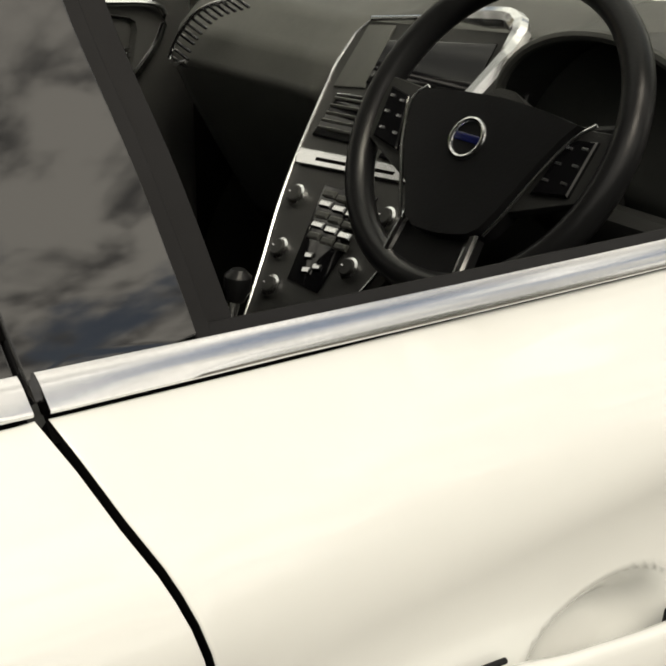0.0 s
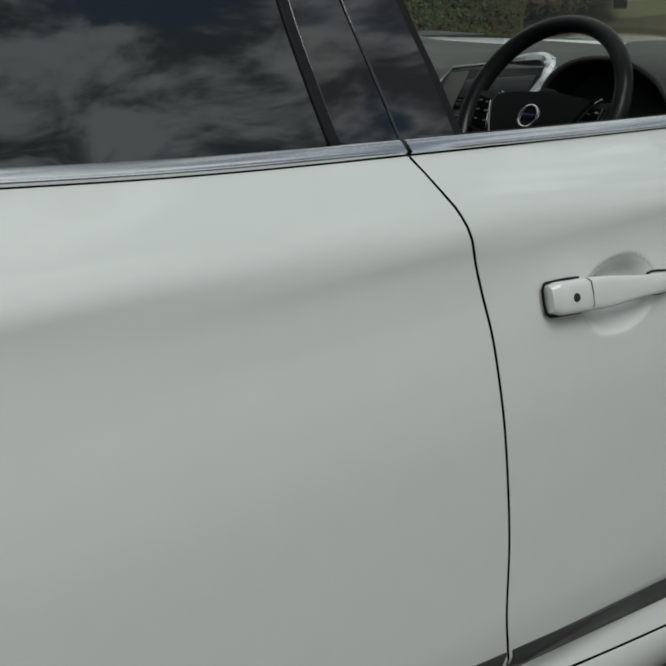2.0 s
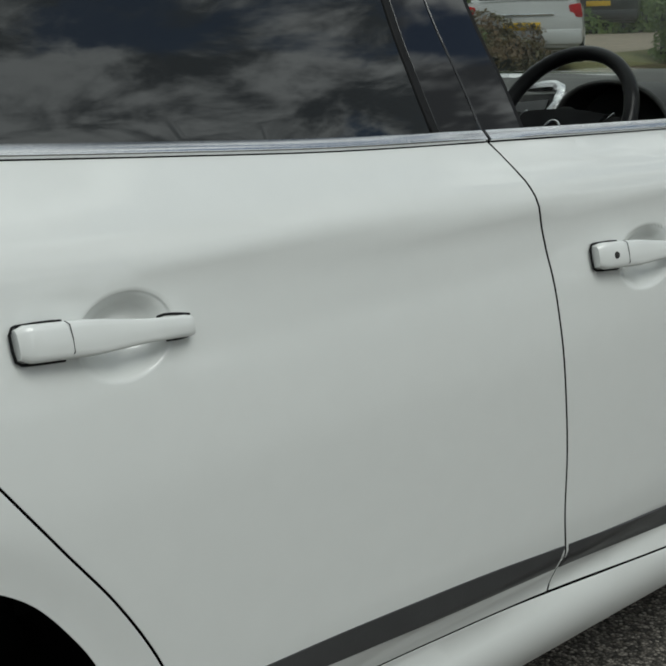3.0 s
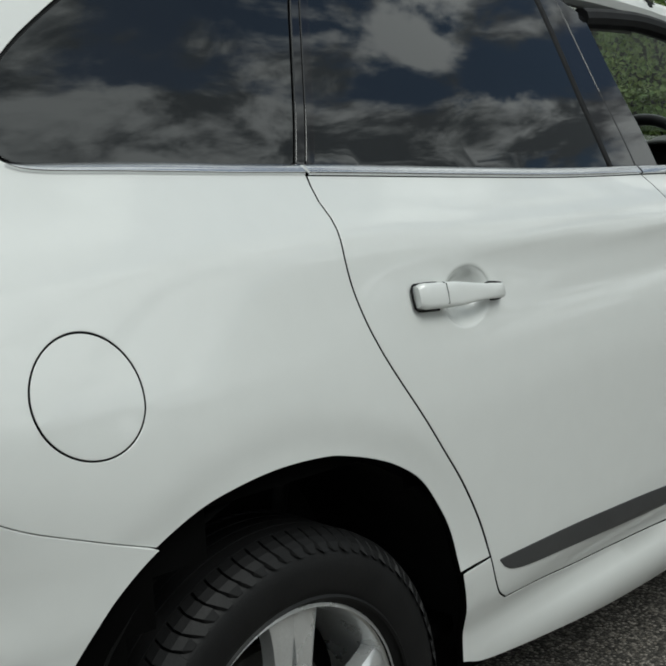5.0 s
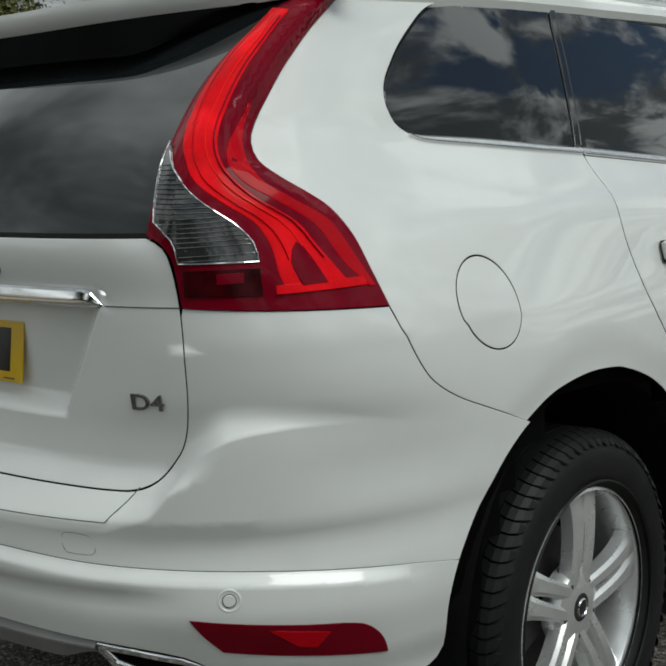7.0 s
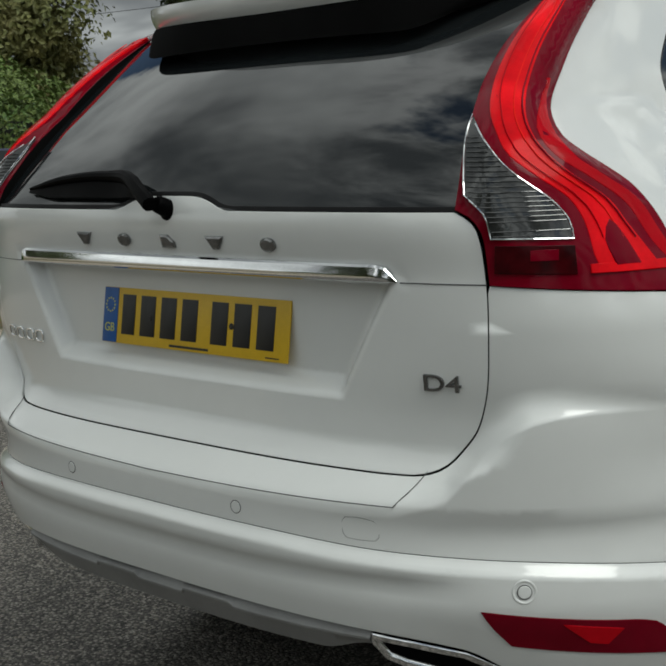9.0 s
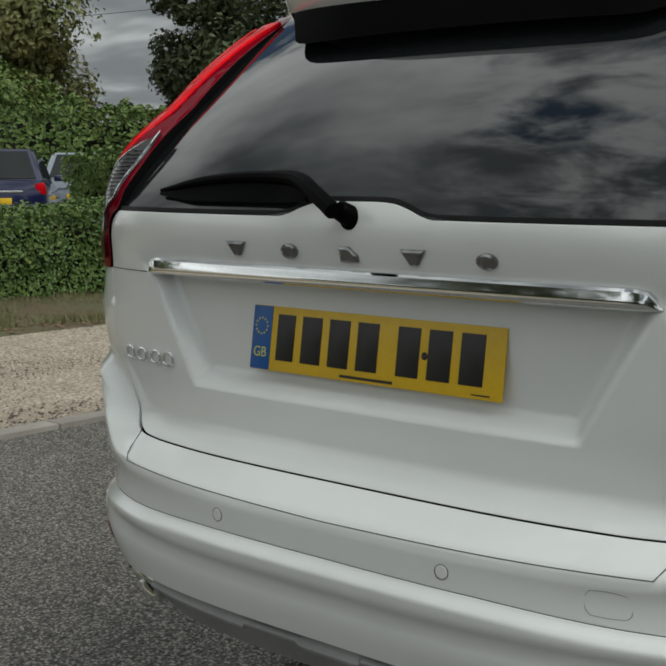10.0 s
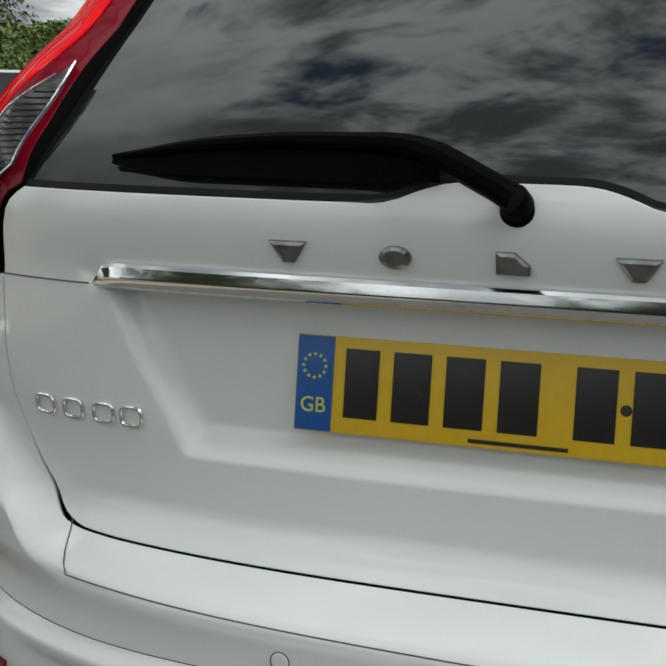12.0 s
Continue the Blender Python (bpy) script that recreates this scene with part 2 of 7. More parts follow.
# ---- materials ----
def surface(name, colour, rough=0.5, metal=0.0, coat=0.0, vary=0.08, scale=6.0, bump=0.0, bump_scale=120.0, other=None, grain=0.04, ior=1.5, across=None, per_piece=0.0, shine=0.5):
    """A material with a broad and a fine variation of its colour and gloss, and a fine relief."""
    m = bpy.data.materials.new(name)
    m.use_nodes = True
    nodes, links = m.node_tree.nodes, m.node_tree.links
    p = nodes["Principled BSDF"]
    p.inputs["Specular IOR Level"].default_value = shine
    p.inputs["Metallic"].default_value, p.inputs["IOR"].default_value = metal, ior
    p.inputs["Coat Weight"].default_value, p.inputs["Coat Roughness"].default_value = coat, 0.03
    where = nodes.new("ShaderNodeTexCoord")
    vector = where.outputs["Object"]
    if across:
        stretch = nodes.new("ShaderNodeMapping")
        stretch.inputs["Scale"].default_value = across
        links.new(vector, stretch.inputs["Vector"])
        vector = stretch.outputs[0]

    def wave(size, detail):
        tex = nodes.new("ShaderNodeTexNoise")
        tex.inputs["Scale"].default_value, tex.inputs["Detail"].default_value = size, detail
        links.new(vector, tex.inputs["Vector"])
        return tex.outputs["Fac"]

    broad, fine = wave(scale, 4), wave(scale * 14, 3)
    mix = nodes.new("ShaderNodeMix")
    mix.data_type = "RGBA"
    spread = nodes.new("ShaderNodeMapRange")
    spread.inputs["From Min"].default_value, spread.inputs["From Max"].default_value = 0.3, 0.7
    links.new(broad, spread.inputs["Value"])
    links.new(spread.outputs[0], mix.inputs["Factor"])
    second = other or tuple(c * (1 - 2 * vary) for c in colour)
    mix.inputs["A"].default_value, mix.inputs["B"].default_value = (*colour, 1), (*second, 1)
    tone = nodes.new("ShaderNodeHueSaturation")
    links.new(mix.outputs["Result"], tone.inputs["Color"])
    value = nodes.new("ShaderNodeMapRange")
    value.inputs["To Min"].default_value, value.inputs["To Max"].default_value = 1 - 2 * grain, 1 + 2 * grain
    links.new(fine, value.inputs["Value"])
    last = value.outputs[0]
    if per_piece:
        info, lot = nodes.new("ShaderNodeObjectInfo"), nodes.new("ShaderNodeMath")
        lot.operation, lot.inputs[1].default_value, lot.inputs[2].default_value = "MULTIPLY_ADD", per_piece, 1 - per_piece / 2
        links.new(info.outputs["Random"], lot.inputs[0])
        times = nodes.new("ShaderNodeMath")
        times.operation = "MULTIPLY"
        links.new(last, times.inputs[0])
        links.new(lot.outputs[0], times.inputs[1])
        last = times.outputs[0]
    links.new(last, tone.inputs["Value"])
    links.new(tone.outputs[0], p.inputs["Base Color"])
    gloss = nodes.new("ShaderNodeMapRange")
    gloss.inputs["To Min"].default_value, gloss.inputs["To Max"].default_value = max(0.0, rough * 0.85), min(1.0, rough * 1.15)
    links.new(broad, gloss.inputs["Value"])
    links.new(gloss.outputs[0], p.inputs["Roughness"])
    if bump:
        tex = nodes.new("ShaderNodeTexNoise")
        tex.inputs["Scale"].default_value, tex.inputs["Detail"].default_value = bump_scale, 4
        links.new(vector, tex.inputs["Vector"])
        relief = nodes.new("ShaderNodeBump")
        relief.inputs["Strength"].default_value, relief.inputs["Distance"].default_value = bump, 0.004
        links.new(tex.outputs["Fac"], relief.inputs["Height"])
        links.new(relief.outputs[0], p.inputs["Normal"])
    return m


def glass(name, tint, rough=0.0, ior=1.45):
    m = bpy.data.materials.new(name)
    m.use_nodes = True
    p = m.node_tree.nodes["Principled BSDF"]
    p.inputs["Base Color"].default_value = (*tint, 1)
    p.inputs["Transmission Weight"].default_value, p.inputs["Roughness"].default_value, p.inputs["IOR"].default_value = 1.0, rough, ior
    return m


PAINT = surface("white_car_paint", (0.76, 0.775, 0.76), 0.36, coat=1.0, vary=0.012, scale=1.5, grain=0.01)
# near-black: shade painted into joints and hollows, and some truly black trim
GAP = surface("black_gap_shade_and_trim", (0.003, 0.003, 0.003), 0.95, vary=0.2, shine=0.05)
RUBBER = surface("black_rubber_seal", (0.009, 0.009, 0.010), 0.55, vary=0.15, scale=20, shine=0.2)
TRIM = surface("grey_plastic_moulding", (0.065, 0.066, 0.068), 0.42, vary=0.1, scale=9, bump=0.15, bump_scale=500)
CHROME = surface("bright_chrome", (0.83, 0.84, 0.85), 0.07, metal=1.0, vary=0.03, scale=20)
SATIN = surface("satin_aluminium_trim", (0.84, 0.85, 0.86), 0.2, metal=1.0, vary=0.04, scale=20)
PRIVACY = surface("dark_privacy_glass", (0.010, 0.012, 0.013), 0.015, vary=0.1, ior=1.75, grain=0.02)
GLOSSBLACK = surface("gloss_black_pillar", (0.010, 0.010, 0.011), 0.03, vary=0.1, ior=1.75)
CLEAR = glass("clear_window_glass", (0.86, 0.90, 0.88))
TYRE = surface("black_tyre_rubber", (0.010, 0.010, 0.0105), 0.55, vary=0.2, scale=12, bump=0.12, bump_scale=260, shine=0.28)
ALLOY = surface("silver_alloy", (0.84, 0.85, 0.85), 0.28, metal=0.7, vary=0.05, scale=14, coat=0.3)
DARKMETAL = surface("dark_brake_metal", (0.06, 0.058, 0.055), 0.6, metal=0.5, vary=0.3, scale=20)
LINER = surface("black_wheelhouse_felt", (0.013, 0.013, 0.013), 0.95, vary=0.2, scale=14, shine=0.1)
REDLENS = surface("dark_red_lens", (0.20, 0.0015, 0.013), 0.10, coat=0.10, shine=0.06, vary=0.15, scale=9)
REDGUIDE = surface("bright_red_lens", (0.96, 0.004, 0.012), 0.2, coat=0.06, shine=0.05, vary=0.2, scale=11)
REDMID = surface("mid_red_lens", (0.55, 0.002, 0.010), 0.15, coat=0.08, shine=0.05, vary=0.15, scale=7)
CLEARLENS = surface("ribbed_clear_lens", (0.045, 0.047, 0.046), 0.16, metal=0.3, coat=1.0, vary=0.3, scale=30)
SILVERPAINT = surface("silver_skid_plate", (0.30, 0.30, 0.295), 0.45, metal=0.25, vary=0.1, scale=8)
YELLOW = surface("yellow_plate_film", (0.72, 0.46, 0.015), 0.38, vary=0.05, scale=7)
BLUEBAND = surface("blue_plate_band", (0.012, 0.10, 0.36), 0.38, vary=0.06, scale=20)
INK = surface("black_plate_ink", (0.012, 0.011, 0.010), 0.4, vary=0.1)
DASH = surface("dark_dashboard_plastic", (0.033, 0.034, 0.0335), 0.45, vary=0.12, scale=8, bump=0.10, bump_scale=420, shine=0.25)
DASHTOP = surface("grey_dashboard_top", (0.075, 0.078, 0.074), 0.5, vary=0.1, scale=6, bump=0.10, bump_scale=380, shine=0.3)
LEATHER = surface("black_leather", (0.014, 0.0145, 0.0155), 0.30, vary=0.15, scale=14, bump=0.06, bump_scale=300, shine=0.3)
WIPER = surface("black_wiper_plastic", (0.0016, 0.0016, 0.0018), 0.5, vary=0.15, scale=20, shine=0.03)
SCREEN = surface("dark_display_glass", (0.006, 0.006, 0.007), 0.06, vary=0.1)
RIBGLASS = surface("grey_lens_rib", (0.11, 0.112, 0.11), 0.12, metal=0.5, coat=1.0, vary=0.3, scale=60)
REDGLOW = surface("pale_red_lens_line", (0.95, 0.02, 0.015), 0.2, coat=0.05, shine=0.05, vary=0.1, scale=9)


# ---- building helpers ----
MID = -math.pi / 2


def mesh_object(name, verts, faces, material, parent=None, label="", smooth=True, normals=None, dark=0):
    me = bpy.data.meshes.new(name)
    me.from_pydata([tuple(v) for v in verts], [], [tuple(f) for f in faces])
    me.update()
    if smooth:
        me.polygons.foreach_set("use_smooth", [True] * len(me.polygons))
    if normals is not None:
        me.normals_split_custom_set_from_vertices([tuple(n) for n in normals])
    me.materials.append(material)
    # the turned-in edges are blackened to paint the shade in the joints
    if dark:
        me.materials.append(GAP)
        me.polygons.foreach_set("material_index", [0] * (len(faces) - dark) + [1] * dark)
    ob = new(name, me)
    if parent:
        ob.parent = parent
    if label:
        tagged(ob, label)
    return ob


def part(name, bm, material, parent=None, label="", smooth=True, sharp=35):
    """Links a bmesh as one mesh object under a thing or a part."""
    me = bpy.data.meshes.new(name)
    bm.normal_update()
    for f in bm.faces:
        f.smooth = smooth
    if smooth:
        for e in bm.edges:
            e.smooth = len(e.link_faces) < 2 or e.calc_face_angle(0) < radians(sharp)
    bm.to_mesh(me)
    bm.free()
    me.materials.append(material)
    ob = new(name, me)
    if parent:
        ob.parent = parent
    if label:
        tagged(ob, label)
    return ob


def empty(name, label, category, at=(0, 0, 0), group="", kind=""):
    ob = new(name)
    ob.empty_display_size = 0.1
    ob.location = at
    return tagged(ob, label, category, group, kind)


def box(size, at=(0, 0, 0), turn=(0, 0, 0), bevel=0.004, bm=None, segments=2):
    bm = bm or bmesh.new()
    m = pose(*at, *turn) @ Matrix.Diagonal((*size, 1))
    made = bmesh.ops.create_cube(bm, size=1.0, matrix=m)
    if bevel:
        edges = list({e for v in made["verts"] for e in v.link_edges})
        bmesh.ops.bevel(bm, geom=edges, offset=bevel, segments=segments, affect="EDGES", profile=0.5)
    return bm


def tube(points, radius, sides=10, bm=None, closed=False, squash=1.0, up=(0, 0, 1)):
    """A round bar along points; radius may be one number or one for each point."""
    bm = bm or bmesh.new()
    pts = [Vector(p) for p in points]
    rings, n = [], len(pts)
    for i, p in enumerate(pts):
        a, b = pts[(i - 1) % n if closed else max(i - 1, 0)], pts[(i + 1) % n if closed else min(i + 1, n - 1)]
        way = (b - a).normalized()
        one = way.cross(Vector(up))
        one = one.normalized() if one.length > 1e-4 else way.orthogonal().normalized()
        two = one.cross(way)
        r = float(radius[i] if isinstance(radius, (list, tuple)) else radius)
        rings.append([bm.verts.new(p + r * (math.cos(k) * one + squash * math.sin(k) * two)) for k in np.linspace(0, 2 * math.pi, sides, endpoint=False)])
    for i in range(n if closed else n - 1):
        a, b = rings[i], rings[(i + 1) % n]
        for k in range(sides):
            bm.faces.new((a[k], a[(k + 1) % sides], b[(k + 1) % sides], b[k]))
    if not closed:
        bm.faces.new(rings[0][::-1])
        bm.faces.new(rings[-1])
    bmesh.ops.recalc_face_normals(bm, faces=bm.faces)
    return bm


def lathe(profile, steps=48, bm=None, m=None):
    """Turns a profile of (radius, height) round the x axis."""
    bm = bm or bmesh.new()
    rings = []
    for r, h in profile:
        if r < 1e-5:
            rings.append([bm.verts.new((h, 0, 0))])
        else:
            rings.append([bm.verts.new((h, r * math.cos(a), r * math.sin(a))) for a in np.linspace(0, 2 * math.pi, steps, endpoint=False)])
    for a, b in zip(rings, rings[1:]):
        for k in range(steps):
            j = (k + 1) % steps
            if len(a) == 1 and len(b) == 1:
                continue
            if len(a) == 1:
                bm.faces.new((a[0], b[k], b[j]))
            elif len(b) == 1:
                bm.faces.new((a[k], b[0], a[j]))
            else:
                bm.faces.new((a[k], b[k], b[j], a[j]))
    if m is not None:
        bmesh.ops.transform(bm, matrix=m, verts=bm.verts)
    bmesh.ops.recalc_face_normals(bm, faces=bm.faces)
    return bm


def spline(pts, step=0.012):
    """A smooth run of 2D or 3D points through the given ones."""
    p = [np.array(q, float) for q in pts]
    p = [2 * p[0] - p[1], *p, 2 * p[-1] - p[-2]]
    out = []
    for a, b, c, d in zip(p, p[1:], p[2:], p[3:]):
        count = max(1, int(np.linalg.norm(c - b) / step))
        for t in np.linspace(0, 1, count, endpoint=False):
            out.append(0.5 * (2 * b + (c - a) * t + (2 * a - 5 * b + 4 * c - d) * t * t + (3 * b - a - 3 * c + d) * t**3))
    out.append(p[-2])
    return [tuple(float(v) for v in q) for q in out]


def line(*pts, step=0.012):
    out = []
    for a, b in zip(pts, pts[1:]):
        count = max(1, int(math.dist(a, b) / step))
        out += [tuple(x + (y - x) * k / count for x, y in zip(a, b)) for k in range(count)]
    return [*out, pts[-1]]


def loop(*runs):
    out = []
    for run in runs:
        for q in run:
            if not out or math.dist(out[-1], q) > 0.002:
                out.append(q)
    while math.dist(out[0], out[-1]) < 0.002:
        out.pop()
    return out


def mirrored(run):
    return [(-math.pi - u, z) for u, z in run[::-1]]


def area(poly):
    return 0.5 * sum(a[0] * b[1] - b[0] * a[1] for a, b in zip(poly, poly[1:] + poly[:1]))


def inset(poly, d):
    """The closed outline moved inwards by d."""
    if area(poly) < 0:
        poly = poly[::-1]
    out = []
    for i, q in enumerate(poly):
        a, b = poly[i - 1], poly[(i + 1) % len(poly)]
        n1 = np.array([-(q[1] - a[1]), q[0] - a[0]])
        n2 = np.array([-(b[1] - q[1]), b[0] - q[0]])
        n1, n2 = n1 / (np.linalg.norm(n1) + 1e-9), n2 / (np.linalg.norm(n2) + 1e-9)
        n = n1 + n2
        n = n / max(0.5, n @ n / 2) if n @ n > 1e-6 else n1
        out.append((q[0] + d * n[0], q[1] + d * n[1]))
    return out


def outward(where, u, z):
    e = 2e-3
    a = np.subtract(where(u + e, z), where(u - e, z))
    b = np.subtract(where(u, z + e), where(u, z - e))
    n = np.cross(a, b)
    return n / (np.linalg.norm(n) + 1e-12)


def panel(name, outline, material, parent=None, label="", proud=0.0, lip=0.016, gap=0.0026, holes=(), grid=0.03, where=None, side=1, crown=0.0, extra=(), clear=(), dark_lip=None):
    """A sheet cut to an outline on the body's skin, with its edges turned in. side=-1 lays it on the other flank."""
    where = where or skin
    rim = inset(outline, gap)
    cuts = [inset(h, -gap)[::-1] for h in holes]
    pts, runs = [], []
    for poly in (rim, *cuts):
        runs.append(list(range(len(pts), len(pts) + len(poly))))
        pts += poly
    lo, hi = np.min(rim, 0), np.max(rim, 0)
    polys = [np.array(p) for p in (rim, *cuts)]

    def distance(q, poly):
        a, b = poly, np.roll(poly, -1, 0)
        ab = b - a
        t = np.clip(((q - a) * ab).sum(1) / ((ab * ab).sum(1) + 1e-12), 0, 1)
        return np.sqrt((((a + t[:, None] * ab) - q) ** 2).sum(1).min())

    for u in np.arange(lo[0] + grid / 2, hi[0], grid):
        for z in np.arange(lo[1] + grid / 2, hi[1], grid):
            q = np.array([u, z])
            if all(distance(q, p) > grid * 0.35 for p in polys) and not any(math.dist(q, c) < 0.07 for c in clear):
                pts.append((float(u), float(z)))
    pts += list(extra)
    edges = [(run[i], run[(i + 1) % len(run)]) for run in runs for i in range(len(run))]
    from mathutils.geometry import delaunay_2d_cdt
    flat, _, tris, *_ = delaunay_2d_cdt([Vector(q) for q in pts], edges, [], 0, 1e-5)

    def within(q, poly):
        a, b = poly, np.roll(poly, -1, 0)
        hit = (a[:, 1] > q[1]) != (b[:, 1] > q[1])
        return np.count_nonzero(hit & (q[0] < (b[:, 0] - a[:, 0]) * (q[1] - a[:, 1]) / (b[:, 1] - a[:, 1] + 1e-15) + a[:, 0])) % 2 == 1

    kept = []
    for f in tris:
        c = sum((flat[i] for i in f), Vector((0, 0))) / 3
        if within(c, polys[0]) and not any(within(c, p) for p in polys[1:]):
            kept.append(f)
    tris = kept
    verts, normals = [], []
    for q in flat:
        n = outward(where, q.x, q.y)
        d = proud
        if crown:
            d += crown * ease(min(distance(np.array(q), p) for p in polys), 0.0, 0.03)
        verts.append(np.array(where(q.x, q.y)) + d * n)
        normals.append(n)
    faces = [tuple(f) for f in tris if len(f) == 3]
    faces = [f if (flat[f[1]] - flat[f[0]]).cross(flat[f[2]] - flat[f[0]]) > 0 else f[::-1] for f in faces]
    uses = {}
    for f in faces:
        for a, b in zip(f, f[1:] + f[:1]):
            uses[(a, b)] = uses.get((a, b), 0) + 1
    border = [(a, b) for (a, b) in uses if (b, a) not in uses]
    ring = {}
    for a, b in border:
        out = flat[b] - flat[a]
        for k in (a, b):
            ring.setdefault(k, Vector((0, 0)))
            ring[k] = ring[k] + Vector((out.y, -out.x)).normalized()
    top, low = {}, {}
    for k, way in ring.items():
        q = flat[k]
        way = way.normalized() if way.length > 1e-6 else way
        e = 2e-3
        across = np.array(where(q.x + e * way.x, q.y + e * way.y)) - np.array(where(q.x - e * way.x, q.y - e * way.y))
        across = across / (np.linalg.norm(across) + 1e-12)
        n = normals[k]
        round_n = (n + across) / np.linalg.norm(n + across)
        top[k] = len(verts)
        verts.append(verts[k] + 0.0012 * across - 0.0012 * n)
        normals.append(round_n)
        low[k] = len(verts)
        verts.append(verts[k] + 0.0012 * across - lip * n)
        normals.append(across)
    faces += [(a, top[a], top[b], b) for a, b in border]
    faces += [(top[a], low[a], low[b], top[b]) for a, b in border]
    if side < 0:
        verts = [np.array(v) * (-1, 1, 1) for v in verts]
        normals = [np.array(n) * (-1, 1, 1) for n in normals]
        faces = [f[::-1] for f in faces]
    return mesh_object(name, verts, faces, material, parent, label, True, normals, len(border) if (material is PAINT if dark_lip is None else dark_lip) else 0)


def ribbon(name, low, top, material, parent, proud, where, side, label=""):
    """A narrow band between two runs on the skin."""
    verts = []
    for q in [*low, *top]:
        p = np.array(where(*q)) + proud * outward(where, *q)
        verts.append((side * p[0], p[1], p[2]))
    n = len(low)
    faces = [(i, i + 1, n + i + 1, n + i)[::side] for i in range(n - 1)]
    return mesh_object(name, verts, faces, material, parent, label)


# ---- the outlines of the car's panels, on its skin ----
GAP_B = spline([(1.133, 1.213), (1.142, 1.192), (1.150, 1.170), (1.159, 1.150), (1.167, 1.125), (1.174, 1.092), (1.180, 1.062), (1.188, 1.018), (1.193, 0.970), (1.198, 0.880), (1.203, 0.800), (1.207, 0.690), (1.204, 0.580), (1.212, 0.520), (1.220, 0.475), (1.206, 0.418)])
GAP_C = spline([(0.141, 1.297), (0.136, 1.278), (0.133, 1.255), (0.137, 1.228), (0.136, 1.210), (0.130, 1.180), (0.128, 1.150), (0.132, 1.108), (0.149, 1.048), (0.180, 0.983), (0.228, 0.908), (0.2845, 0.8235), (0.340, 0.742), (0.386, 0.658), (0.418, 0.578), (0.436, 0.530), (0.456, 0.492), (0.484, 0.471)])
GAP_C_TOP = [q for q in GAP_C if q[1] > 0.578]
DOOR_LOW = spline([(0.484, 0.471), (0.607, 0.463), (0.746, 0.448), (0.89, 0.438), (1.05, 0.4285), (1.206, 0.418)])
DOOR_LOW_FRONT = spline([(1.206, 0.418), (1.37, 0.406), (1.56, 0.391), (1.85, 0.372), (2.10, 0.375)])
BELT_KNOTS = [(-0.478, 1.3525), (-0.455, 1.3455), (-0.42, 1.3400), (-0.36, 1.3350), (-0.30, 1.3310), (-0.178, 1.3222), (0.0, 1.3090), (0.141, 1.297), (0.527, 1.2605), (0.82, 1.234), (1.133, 1.2125), (1.45, 1.192), (1.76, 1.174), (2.02, 1.162)]
BELT = spline(BELT_KNOTS)
belt_line = curve(*BELT_KNOTS)
belt_top = curve((-0.478, 1.3545), (-0.178, 1.3375), (0.141, 1.3125), *[(u, z + 0.0155) for u, z in BELT_KNOTS if u > 0.2])
GAP_C_UP = spline([(0.141, 1.297), (0.1525, 1.312), (0.214, 1.438), (0.252, 1.510), (0.294, 1.582), (0.330, 1.625)])
GAP_B_UP = spline([(1.133, 1.213), (1.131, 1.225), (1.120, 1.310), (1.110, 1.400), (1.116, 1.500), (1.135, 1.612)])
STRIP_UP = spline([(1.024, 1.236), (1.018, 1.300), (1.016, 1.390), (1.030, 1.500), (1.05, 1.60)])
FRONT_EDGE = spline([(1.226, 1.222), (1.216, 1.300), (1.203, 1.380), (1.203, 1.470), (1.215, 1.560)])
ARCH = spline([(-0.542, 0.455), (-0.539, 0.546), (-0.518, 0.617), (-0.478, 0.687), (-0.430, 0.750), (-0.387, 0.792), (-0.333, 0.828), (-0.257, 0.860), (-0.175, 0.8745), (-0.085, 0.879), (0.010, 0.872), (0.061, 0.860), (0.120, 0.840), (0.180, 0.812), (0.238, 0.770), (0.289, 0.700), (0.314, 0.650), (0.329, 0.600), (0.335, 0.572)])
ARCH_REAR = [q for q in ARCH if q[0] <= -0.3325][::-1]
ARCH_TOP = [q for q in ARCH if q[0] >= -0.3335]
SEAM = spline([(-0.633, 1.077), (-0.616, 1.039), (-0.592, 0.985), (-0.565, 0.945), (-0.514, 0.908), (-0.436, 0.872), (-0.333, 0.828)])
LAMP_OUT = spline([(-0.633, 1.077), (-0.656, 1.136), (-0.679, 1.194), (-0.711, 1.239), (-0.746, 1.266), (-0.789, 1.294), (-0.823, 1.322), (-0.835, 1.353), (-0.829, 1.382), (-0.804, 1.427), (-0.759, 1.489), (-0.689, 1.555), (-0.602, 1.612)])
LAMP_IN = spline([(-0.939, 1.097), (-0.944, 1.147), (-0.950, 1.178), (-0.966, 1.201), (-0.986, 1.212)]) + spline([(-0.986, 1.212), (-0.981, 1.246), (-0.974, 1.302), (-0.963, 1.354), (-0.942, 1.416), (-0.904, 1.476), (-0.849, 1.530), (-0.770, 1.587), (-0.70, 1.622)])[1:]
LAMP_LOW = line((-0.939, 1.097), (-0.633, 1.077))
GATE = spline([(-0.986, 1.211), (-0.962, 1.194), (-0.950, 1.163), (-0.942, 1.097), (-0.940, 1.018), (-0.9415, 0.935), (-0.952, 0.875), (-0.970, 0.840), (-1.000, 0.806), (-1.038, 0.790), (-1.084, 0.787), (-1.176, 0.787), (-1.383, 0.787), (MID, 0.787)])
GLASS_LOW = spline([(MID - 0.02, 1.237), (-1.502, 1.236), (-1.461, 1.227), (-1.420, 1.213), (-1.35, 1.211), (-1.10, 1.211), (-0.986, 1.211)])
